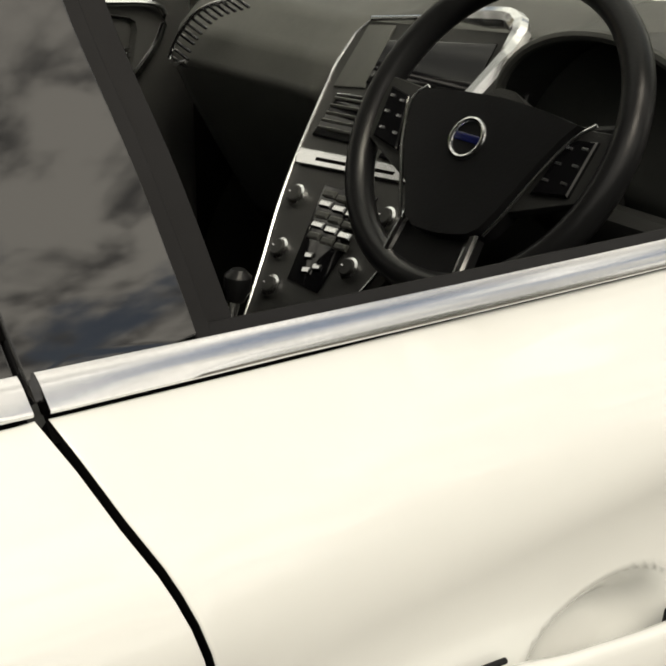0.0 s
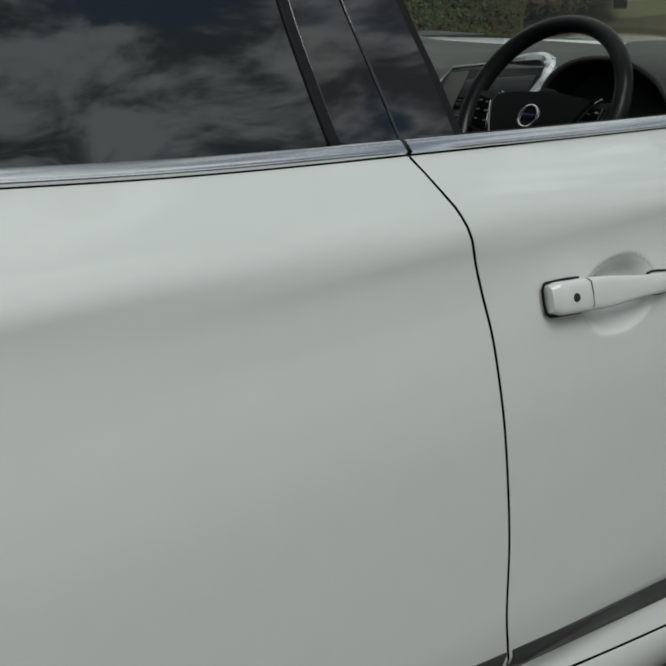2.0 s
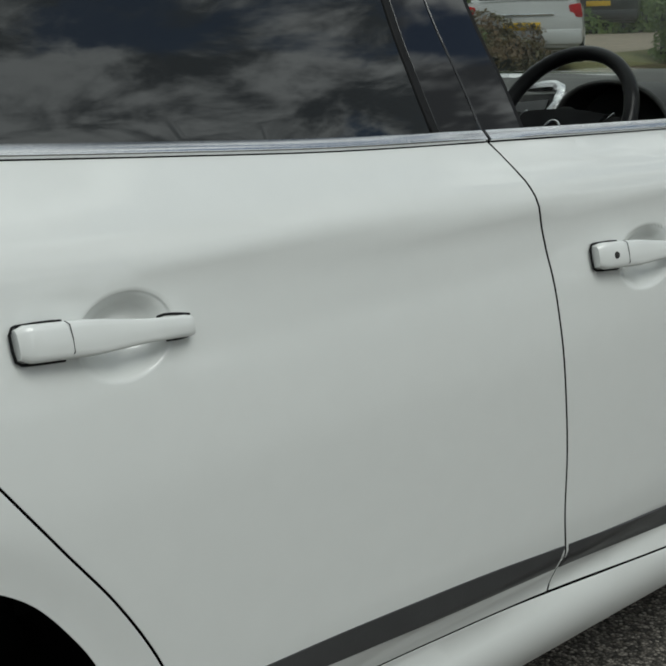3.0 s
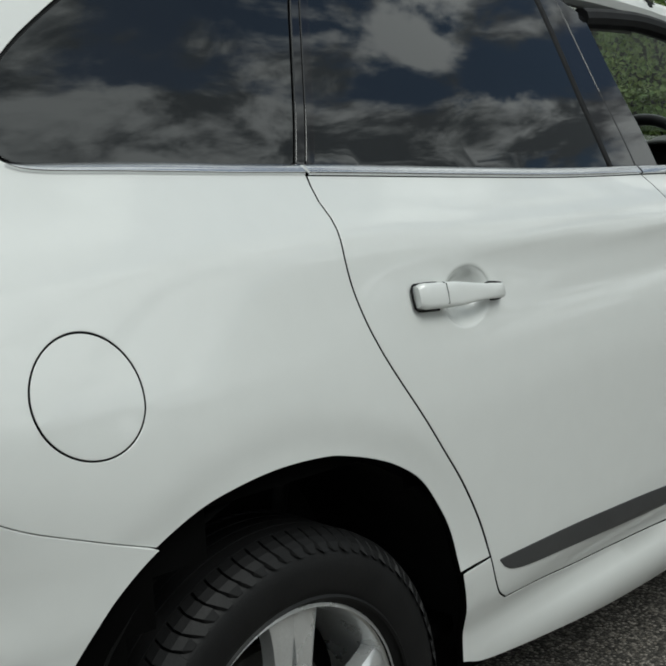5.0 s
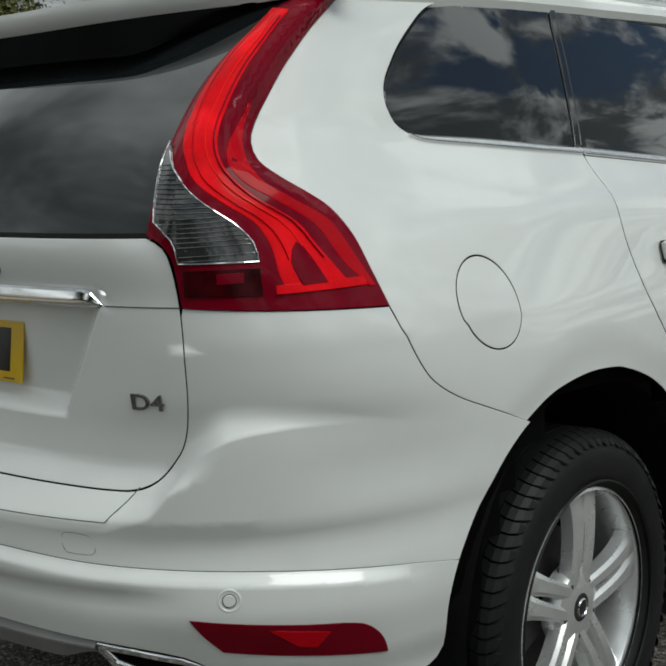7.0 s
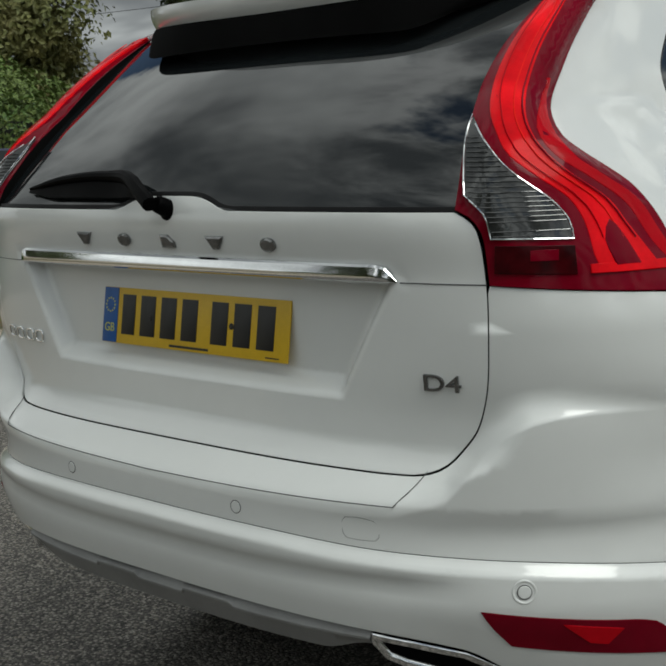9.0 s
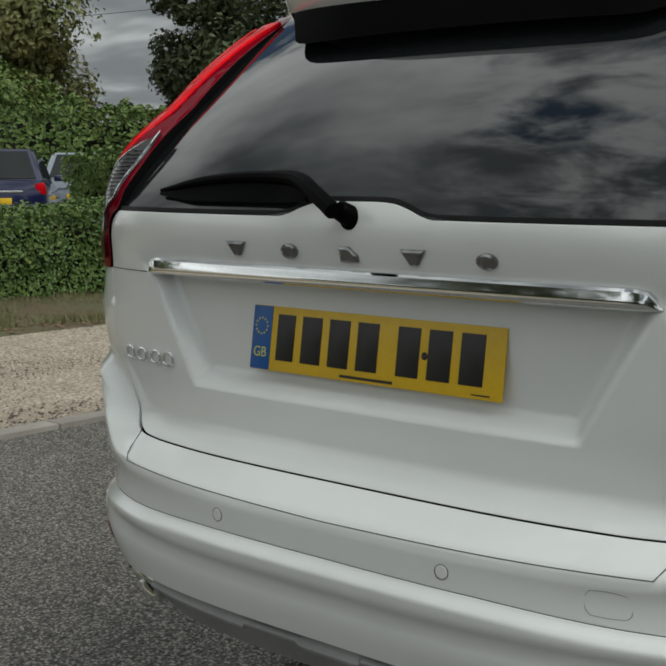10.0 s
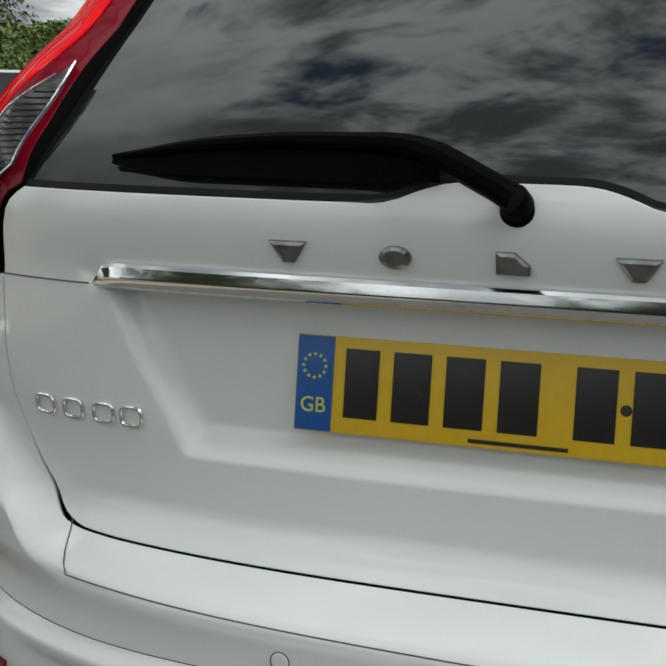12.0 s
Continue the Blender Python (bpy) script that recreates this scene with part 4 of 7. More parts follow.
    slim_a = spline([(-0.660, 1.112), (-0.690, 1.165), (-0.722, 1.216), (-0.775, 1.255), (-0.825, 1.290), (-0.850, 1.330), (-0.852, 1.375), (-0.840, 1.415)])
    slim_b = [(u - (0.018 * ease(z, 1.10, 1.16) + 0.006) * (1 - 0.9 * ease(z, 1.30, 1.415)), z) for u, z in slim_a]
    panel("light_guide", loop(slim_a, slim_b[::-1]), REDMID, lamp, "red light guide", proud=0.0112, lip=0.008, gap=0.0, where=lamp_skin, side=side, grid=0.012)
    ends = [(guide_a[int(k * (len(guide_a) - 1) / 39)], guide_b[::-1][int(k * (len(guide_b) - 1) / 39)]) for k in range(40)]
    for f, thick, what in ((0.22, 0.0010, REDMID), (0.62, 0.0011, REDGLOW), (0.90, 0.0012, REDLENS)):
        run = [tuple(a + (b - a) * f for a, b in zip(*e)) for e in ends[2:37]]
        pts = [Vector(lamp_skin(*q)) + 0.0140 * Vector(outward(lamp_skin, *q)) for q in run]
        part("guide_line", tube([(side * p.x, p.y, p.z) for p in pts], thick, 6), what, lamp)
    bar = loop(line((-0.806, 1.126), (-0.806, 1.114), (-0.674, 1.114), (-0.679, 1.126), (-0.806, 1.126)))
    panel("guide_bar", bar, REDGUIDE, lamp, proud=0.0135, lip=0.006, gap=0.0, where=lamp_skin, side=side, grid=0.012)
    slot = spline([(-0.735, 1.124), (-0.758, 1.165), (-0.778, 1.190), (-0.785, 1.160), (-0.770, 1.124)])
    panel("lamp_slot", loop(slot), REDLENS, lamp, proud=0.0150, lip=0.004, gap=0.0, where=lamp_skin, side=side, grid=0.012)
    white = loop(spline([(-0.954, 1.352), (-0.965, 1.315), (-0.968, 1.232)]), spline([(-0.968, 1.232), (-0.945, 1.206), (-0.936, 1.169)]), line((-0.936, 1.169), (-0.829, 1.165)), spline([(-0.829, 1.165), (-0.836, 1.195), (-0.863, 1.228), (-0.901, 1.257), (-0.928, 1.286), (-0.943, 1.321), (-0.954, 1.352)]))
    lens = panel("reversing_lens", white, CLEARLENS, lamp, "ribbed clear reversing lamp", proud=0.0118, lip=0.008, gap=0.0015, where=lamp_skin, side=side, grid=0.012)
    for k in range(24):
        z = 1.172 + k * 0.0072
        inner = [q for q in white if abs(q[1] - z) < 0.006]
        if len(inner) < 2:
            continue
        lo, hi = min(q[0] for q in inner) + 0.003, max(q[0] for q in inner) - 0.003
        if hi - lo < 0.004:
            continue
        rib = [Vector(lamp_skin(u, z)) + 0.0128 * Vector(outward(lamp_skin, u, z)) for u in np.linspace(lo, hi, 8)]
        part("lens_rib", tube([(side * p.x, p.y, p.z) for p in rib], 0.0009, 5), RIBGLASS, lens)
    lining = [Vector(lamp_skin(u, z)) + 0.0125 * Vector(outward(lamp_skin, u, z)) for u, z in white[:40]]
    part("lens_edge", tube([(side * p.x, p.y, p.z) for p in lining], 0.0013, 6), CHROME, lens)
    inner = loop(line((-0.93, 1.158), (-0.93, 1.118), (-0.825, 1.114), (-0.828, 1.155)), line((-0.828, 1.155), (-0.93, 1.158)))
    panel("fog_lamp", inner, surface("deep_red_lens", (0.05, 0.001, 0.003), 0.2, coat=0.05, vary=0.3, scale=40, shine=0.1) if side > 0 else bpy.data.materials["deep_red_lens"], lamp, "deep red fog lamp", proud=0.0112, lip=0.006, gap=0.0, where=lamp_skin, side=side, grid=0.015)
    panel("fog_bulb", loop(line((-0.885, 1.150), (-0.885, 1.136), (-0.850, 1.136), (-0.850, 1.150), (-0.885, 1.150))), REDLENS, lamp, proud=0.0125, lip=0.003, gap=0.0, where=lamp_skin, side=side, grid=0.01)
    # exhaust outlet in the apron
    mouth = loop(line((-1.129, 0.518), (-1.0526, 0.511), (-0.976, 0.499), (-0.917, 0.4685)), spline([(-0.917, 0.4685), (-0.905, 0.452), (-0.912, 0.438)]), line((-0.912, 0.438), (-0.9965, 0.448), (-1.069, 0.461), (-1.0986, 0.472), (-1.129, 0.518)))
    pipe = panel("exhaust_trim", mouth, CHROME, car, "chrome exhaust outlet", where=aproned, proud=-0.003, lip=0.014, gap=0.0, side=side, grid=0.02, holes=[inset(mouth, 0.0075)])
    # a flat black sheet stands for the shade inside the pipe
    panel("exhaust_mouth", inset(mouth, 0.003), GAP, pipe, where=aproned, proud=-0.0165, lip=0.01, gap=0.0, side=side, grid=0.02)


def skid_profile(off):
    """Points of (height, standing out) down the skid plate, at a turn off the tail's middle."""
    notch = ease(off, 0.058, 0.068) * (1 - ease(off, 0.178, 0.190))
    end = ease(off, 0.36, 0.45)
    ridge = 0.512 + 0.009 * notch
    low = 0.470 + 0.026 * end
    return ((0.536, -0.020), (ridge + 0.010, -0.010), (ridge + 0.004, 0.001), (ridge, 0.002), (ridge - 0.004, -0.001), (low + 0.004, -0.004), (low, -0.010), (low - 0.004, -0.09))


bm, rings = bmesh.new(), []
for off in np.linspace(-0.452, 0.452, 121):
    rings.append([bm.verts.new(Vector(aproned(MID + off, z)) + out * Vector(outward(aproned, MID + off, z))) for z, out in skid_profile(abs(float(off)))])
for r1, r2 in zip(rings, rings[1:]):
    for k in range(len(r1) - 1):
        bm.faces.new((r1[k], r1[k + 1], r2[k + 1], r2[k]))
bmesh.ops.recalc_face_normals(bm, faces=bm.faces)
part("skid_plate", bm, SILVERPAINT, car, "dull silver skid plate under the bumper", sharp=28)

# chrome bar over the plate
bm = bmesh.new()
rings = []
for a in np.linspace(-1, 1, 61):
    u = MID + a * 0.498
    tall = 0.0145 * (1 - ease(abs(a), 0.955, 1.0) * 0.93)
    low = 1.0985
    n = Vector(outward(skin, u, 1.11))
    ring = []
    for b, out in ((0.0, -0.004), (0.0, 0.009), (0.22, 0.0135), (0.30, 0.0138), (1.0, 0.0115), (1.72, 0.0080), (1.95, 0.004), (1.95, -0.004)):
        ring.append(bm.verts.new(Vector(skin(u, low + b * tall)) + float(out if out < 0 else out * tall / 0.0145) * n))
    rings.append(ring)
for r1, r2 in zip(rings, rings[1:]):
    for k in range(len(r1)):
        j = (k + 1) % len(r1)
        bm.faces.new((r1[k], r1[j], r2[j], r2[k]))
bm.faces.new(rings[0])
bm.faces.new(rings[-1])
bmesh.ops.recalc_face_normals(bm, faces=bm.faces)
part("chrome_bar", bm, CHROME, tailgate, "chrome bar above the number plate", sharp=25)
seam_u = [(u, 1.0985) for u in np.linspace(-1.068, -0.942, 12)]
for side in (1, -1):
    run = [Vector(skin(*q)) for q in seam_u]
    part("tailgate_seam", tube([(side * p.x, p.y, p.z) for p in run], 0.0011, 5), TRIM, tailgate)


def glyph(body, size, thick, font_scale=(1, 1)):
    """Raised characters in the built-in font, lying in the xz plane, as a bmesh."""
    data = bpy.data.curves.new("glyph", "FONT")
    data.body, data.size, data.extrude, data.bevel_depth, data.align_x, data.align_y = body, size, thick, thick * 0.2, "CENTER", "CENTER"
    data.resolution_u = 4
    ob = new("glyph", data)
    bpy.context.view_layer.update()
    me = ob.evaluated_get(bpy.context.evaluated_depsgraph_get()).to_mesh()
    bm = bmesh.new()
    bm.from_mesh(me)
    bpy.data.objects.remove(ob)
    bpy.data.curves.remove(data)
    bmesh.ops.scale(bm, vec=(*font_scale, 1), verts=bm.verts)
    bmesh.ops.rotate(bm, matrix=Matrix.Rotation(radians(90), 3, "X"), verts=bm.verts)
    return bm


def on_tail(bm, u, z, out=0.0, where=skin):
    """Moves a piece that lies in the xz plane onto the tail."""
    p, n = Vector(where(u, z)), Vector(outward(where, u, z))
    side = Vector((0, 0, 1)).cross(-n).normalized()
    side = -side if side.x < 0 else side
    rise = n.cross(side)
    rise = -rise if rise.z < 0 else rise
    turn = Matrix((side, -n, rise)).transposed().to_4x4()
    bmesh.ops.transform(bm, matrix=Matrix.Translation(p + out * n) @ turn, verts=bm.verts)
    return bm


BADGE = surface("dark_chrome_badge", (0.34, 0.34, 0.34), 0.2, metal=1.0, vary=0.25, scale=60)
# plain badge shapes: five over the bar, four at the lower corner
for u, wide, form in ((-1.828, 0.044, "wedge"), (-1.707, 0.036, "disc"), (-1.577, 0.036, "block"), (-1.446, 0.046, "wedge"), (-1.315, 0.036, "disc")):
    if form == "disc":
        outline = [(0.5 * wide * math.cos(k), 0.0125 * math.sin(k)) for k in np.linspace(0, 2 * math.pi, 28, endpoint=False)]
    elif form == "wedge":
        outline = [(-0.5 * wide, 0.012), (-0.16 * wide, -0.012), (0.16 * wide, -0.012), (0.5 * wide, 0.012)]
    else:
        outline = [(-0.5 * wide, 0.012), (-0.5 * wide, -0.012), (0.5 * wide, -0.012), (0.5 * wide, -0.002), (0.05 * wide, 0.012)]
    bm = bmesh.new()
    rows = [[bm.verts.new((x * k, y, z * k)) for x, z in outline] for k, y in ((1.0, 0.001), (1.0, -0.0035), (0.72, -0.0055))]
    for r1, r2 in zip(rows, rows[1:]):
        for i in range(len(outline)):
            j = (i + 1) % len(outline)
            bm.faces.new((r1[i], r1[j], r2[j], r2[i]))
    bm.faces.new(rows[-1])
    bmesh.ops.recalc_face_normals(bm, faces=bm.faces)
    part("badge_shape", on_tail(bm, u, 1.1535, 0.0005), BADGE, tailgate, "plain dark chrome badge shape", smooth=False)
for u in (-2.147, -2.107, -2.066, -2.030):
    ring = [(0.0145 * math.copysign(abs(math.cos(a)) ** 0.5, math.cos(a)), -0.002, 0.0115 * math.copysign(abs(math.sin(a)) ** 0.5, math.sin(a))) for a in np.linspace(0, 2 * math.pi, 24, endpoint=False)]
    part("badge_shape", on_tail(tube(ring, 0.0022, 6, closed=True, up=(0, 1, 0)), u, 0.939, 0.001), CHROME, tailgate, "plain chrome outline badge shape")
part("engine_badge", on_tail(glyph("D4", 0.042, 0.0018, (1.30, 0.92)), -1.0065, 0.9395, 0.002), BADGE, tailgate, "dark chrome engine badge", smooth=False)

# number plate: a thing of its own in the hollow
plate = empty("number_plate", "yellow rear number plate with a blue band, screwed to a tailgate", "number plate", (0, -0.9285, 0.998))
plate.rotation_euler = (radians(-8.0), 0, 0)
bpy.context.view_layer.update()
part("plate_board", box((0.520, 0.004, 0.111), bevel=0.0018), YELLOW, plate)
part("plate_band", box((0.044, 0.002, 0.109), (-0.237, -0.0022, 0), bevel=0.0006), BLUEBAND, plate, "blue band")
x = -0.204
for wide in (0.046, 0.050, 0.050, 0.050, None, 0.050, 0.050, 0.050):
    if wide is None:
        x += 0.022
        continue
    part("plate_mark", box((wide - 0.006, 0.0012, 0.079), (x + wide / 2, -0.0024, 0.003), bevel=0.0005), INK, plate, "plain black mark")
    x += wide + 0.0105
part("maker_mark", box((0.110, 0.0006, 0.0045), (0.0, -0.0022, -0.0485), bevel=0.0), INK, plate)
part("maker_mark", box((0.034, 0.0006, 0.0022), (0.222, -0.0022, -0.049), bevel=0.0), INK, plate)
bm = glyph("GB", 0.026, 0.0004, (0.92, 0.95))
bmesh.ops.translate(bm, vec=(-0.2375, -0.0034, -0.0255), verts=bm.verts)
part("country_mark", bm, surface("pale_yellow_ink", (0.62, 0.62, 0.12), 0.4), plate, "pale letters GB", smooth=False)
for k in range(12):
    a = k * math.pi / 6
    part("band_star", box((0.0032, 0.0008, 0.0032), (-0.2375 + 0.0135 * math.cos(a), -0.0034, 0.020 + 0.0135 * math.sin(a)), (0, 45, 0), bevel=0.0), bpy.data.materials["pale_yellow_ink"], plate)
for sx in (-0.113, 0.113):
    part("plate_screw", lathe([(0.0, 0.003), (0.004, 0.0026), (0.0062, 0.0)], 18, m=pose(sx, -0.002, 0.0, 0, 0, -90)), DARKMETAL, plate)

# the tow eye's cover in the bumper
cover = spline([(-1.150, 0.716), (-1.128, 0.717), (-1.106, 0.713), (-1.100, 0.708), (-1.098, 0.697), (-1.099, 0.685), (-1.104, 0.680), (-1.127, 0.679), (-1.149, 0.681), (-1.154, 0.687), (-1.156, 0.700), (-1.154, 0.711), (-1.150, 0.716)], 0.004)[:-1]
part("tow_cover_seam", tube([Vector(flared(u, z + 0.006)) + 0.0001 * Vector(outward(flared, u, z + 0.006)) for u, z in cover], 0.0004, 5, closed=True), TRIM, bumper)

# rear wiper
wiper_at = Vector(skin(MID - 0.004, 1.213))
wiper_n = Vector(outward(skin, MID, 1.24))
bm = lathe([(0.0, 0.034), (0.012, 0.033), (0.016, 0.028), (0.0175, 0.004), (0.021, 0.001), (0.022, -0.006)], 28, m=Matrix.Translation(wiper_at - 0.004 * wiper_n) @ wiper_n.to_track_quat("X", "Z").to_matrix().to_4x4())
pivot = part("wiper", bm, WIPER, tailgate, "black rear wiper")


def at_glass(x, z, out):
    u = MID + math.atan2(x, 0.95)
    lo = [u - 0.2, u + 0.2]
    for _ in range(30):
        mid = sum(lo) / 2
        lo = [mid, lo[1]] if set_in(mid, z)[0] < x else [lo[0], mid]
    return Vector(set_in(lo[0], z)) + (out + 0.012 * ease(-x, 0.2, 0.05)) * Vector(outward(skin, lo[0], z))


arm = [(0.003, 1.212, 0.034), (-0.036, 1.229, 0.031), (-0.085, 1.246, 0.026), (-0.150, 1.259, 0.020), (-0.250, 1.262, 0.018), (-0.360, 1.257, 0.016), (-0.440, 1.248, 0.014), (-0.490, 1.244, 0.010)]
thick = [0.014, 0.014, 0.013, 0.011, 0.010, 0.009, 0.007, 0.003]
part("wiper_arm", tube([at_glass(*q) for q in spline(arm, 0.02)], [float(np.interp(k, np.linspace(0, 1, 8), thick)) for k in np.linspace(0, 1, len(spline(arm, 0.02)))], 10), WIPER, pivot)
bm = bmesh.new()
run = spline(arm[2:], 0.02)
upper = [at_glass(x, z, o) for x, z, o in run]
lower_run = [at_glass(x, 1.2285 + 0.009 * ease(-x, 0.38, 0.49), 0.010) for x, z, o in run]
back_run = [at_glass(x, 1.2285 + 0.009 * ease(-x, 0.38, 0.49), 0.002) for x, z, o in run]
va, vb, vc = ([bm.verts.new(p) for p in r] for r in (upper, lower_run, back_run))
for i in range(len(va) - 1):
    bm.faces.new((va[i], va[i + 1], vb[i + 1], vb[i]))
    bm.faces.new((vb[i], vb[i + 1], vc[i + 1], vc[i]))
    bm.faces.new((vc[i], vc[i + 1], va[i + 1], va[i]))
bmesh.ops.recalc_face_normals(bm, faces=bm.faces)
part("wiper_blade", bm, WIPER, pivot)

# roof, spoiler and rails
def roof_point(a, y):
    edge = half_width(y, ROOF_Z) - 0.02 - 0.10 * ease(y, -0.3, -0.75)
    crown = 0.052 - 0.020 * ease(y, 0.6, 1.8) - 0.012 * ease(y, 0.1, -0.6)
    drop = 0.085 * ease(y, 1.0, 2.05) + 0.018 * ease(-y, -0.2, 0.6)
    return (edge * a, y, ROOF_Z - 0.012 + crown * (1 - abs(a) ** 2.6) - drop)


def sheet(name, fn, us, vs, material, parent, label="", thick=0.0):
    verts = [fn(a, b) for b in vs for a in us]
    n = len(us)
    faces = [(j * n + i, j * n + i + 1, (j + 1) * n + i + 1, (j + 1) * n + i) for j in range(len(vs) - 1) for i in range(n - 1)]
    ob = mesh_object(name, verts, faces, material, parent, label)
    if thick:
        mod = ob.modifiers.new("thickness", "SOLIDIFY")
        mod.thickness, mod.offset = thick, -1
    return ob


roof = sheet("roof", roof_point, np.linspace(-1, 1, 33), np.linspace(-0.42, 1.62, 40), PAINT, car, "white roof", 0.02)


def trail(a):
    """The spoiler's rear edge."""
    return Vector((0.645 * a, -0.722 + 0.30 * abs(a) ** 2.8, 1.622 + 0.032 * abs(a) ** 2))


def spoiler_point(a, b):
    front = Vector(roof_point(a, -0.30)) + Vector((0, 0, 0.001))
    back = trail(a)
    p = front.lerp(back, b)
    p.z += 0.012 * math.sin(math.pi * min(1, b))
    return p


def lip_foot(a):
    return trail(a) + Vector((0, 0.016, -0.041 + 0.018 * ease(abs(a), 0.80, 1.0)))


def spoiler_under(a, b):
    """The black underside, from the lip's foot down to the rear window."""
    back = lip_foot(a)
    u = MID + 0.68 * a
    z = 1.499 + 0.070 * ease(abs(a), 0.60, 1.0) ** 1.5
    front = Vector(set_in(u, z)) + float(0.026 * (1 - 0.7 * abs(a) ** 4)) * Vector(outward(set_in, u, z))
    front = front.lerp(back + Vector((0, 0.03, -0.008)), ease(abs(a), 0.84, 1.0))
    return back.lerp(front, b) + Vector((0, 0, 0.016 * math.sin(math.pi * b)))


def spoiler_lip(a, b):
    """The rounded rear face of the spoiler."""
    p = trail(a).lerp(lip_foot(a), b)
    return p + Vector((0, -0.006, 0)) * math.sin(math.pi * b)


across = np.linspace(-1, 1, 41)
spoiler = sheet("roof_spoiler", spoiler_point, across, np.linspace(0, 1, 12), PAINT, car, "white roof spoiler with a black underside")
sheet("spoiler_lip", spoiler_lip, across, np.linspace(0, 1, 8), PAINT, spoiler)
sheet("spoiler_underside", spoiler_under, across, np.linspace(0, 1, 10), GAP, spoiler, "black spoiler underside")
for side in (1, -1):
    rail = [(side * (half_width(y, ROOF_Z) - 0.045), y, roof_point(0.95, y)[2] + h) for y, h in ((-0.38, 0.005), (-0.30, 0.035), (0.0, 0.045), (0.6, 0.045), (1.2, 0.045), (1.45, 0.034), (1.52, 0.005))]
    part("roof_rail", tube(spline(rail, 0.05), 0.013, 8), SATIN, roof, "satin metal roof rail")


# ---- inner shell, front end and windscreen ----
def inner(u, z, d=0.045):
    p, n = np.array(skin(u, z)), outward(skin, u, z)
    return p - d * np.array([n[0], n[1], n[2] * 0.3])


def shell(name, u_range, z_range, skip, material, step=0.05, top=None, low=None):
    verts, faces, index = [], [], {}
    us, zs = np.arange(u_range[0], u_range[1] + step / 2, step), np.linspace(z_range[0], z_range[1], 14)
    for side in (1, -1):
        for i, u in enumerate(us):
            for j, z in enumerate(zs):
                zz = low(u) + (z - z_range[0]) / (z_range[1] - z_range[0]) * (top(u) - low(u))
                p = inner(u, zz)
                index[side, i, j] = len(verts)
                verts.append((side * p[0], p[1], p[2]))
        for i in range(len(us) - 1):
            for j in range(len(zs) - 1):
                q = verts[index[side, i, j]]
                if not skip(q[1], q[2]):
                    faces.append([index[side, a, b] for a, b in ((i, j), (i + 1, j), (i + 1, j + 1), (i, j + 1))])
    return mesh_object(name, verts, faces, material, car, "black inner shell in place of shaded body voids")


def in_arch(y, z):
    return any(math.hypot(y - c, z - 0.40) < 0.42 for c in (-0.03, 2.744))


# black sheets in place of the shaded inside of body and cabin
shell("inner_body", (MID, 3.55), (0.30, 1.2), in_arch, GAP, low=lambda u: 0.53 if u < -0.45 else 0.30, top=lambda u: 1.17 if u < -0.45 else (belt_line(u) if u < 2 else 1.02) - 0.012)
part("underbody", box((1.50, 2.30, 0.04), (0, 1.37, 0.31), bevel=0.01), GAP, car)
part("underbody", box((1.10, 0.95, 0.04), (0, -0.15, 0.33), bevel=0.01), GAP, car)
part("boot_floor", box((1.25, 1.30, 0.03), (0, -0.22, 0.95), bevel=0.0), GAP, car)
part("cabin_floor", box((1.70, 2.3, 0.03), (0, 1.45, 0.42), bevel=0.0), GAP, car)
part("parcel_wall", box((1.30, 0.05, 0.80), (0, 0.25, 1.02), (-12, 0, 0), bevel=0.02), LEATHER, car, "dark rear seat back")

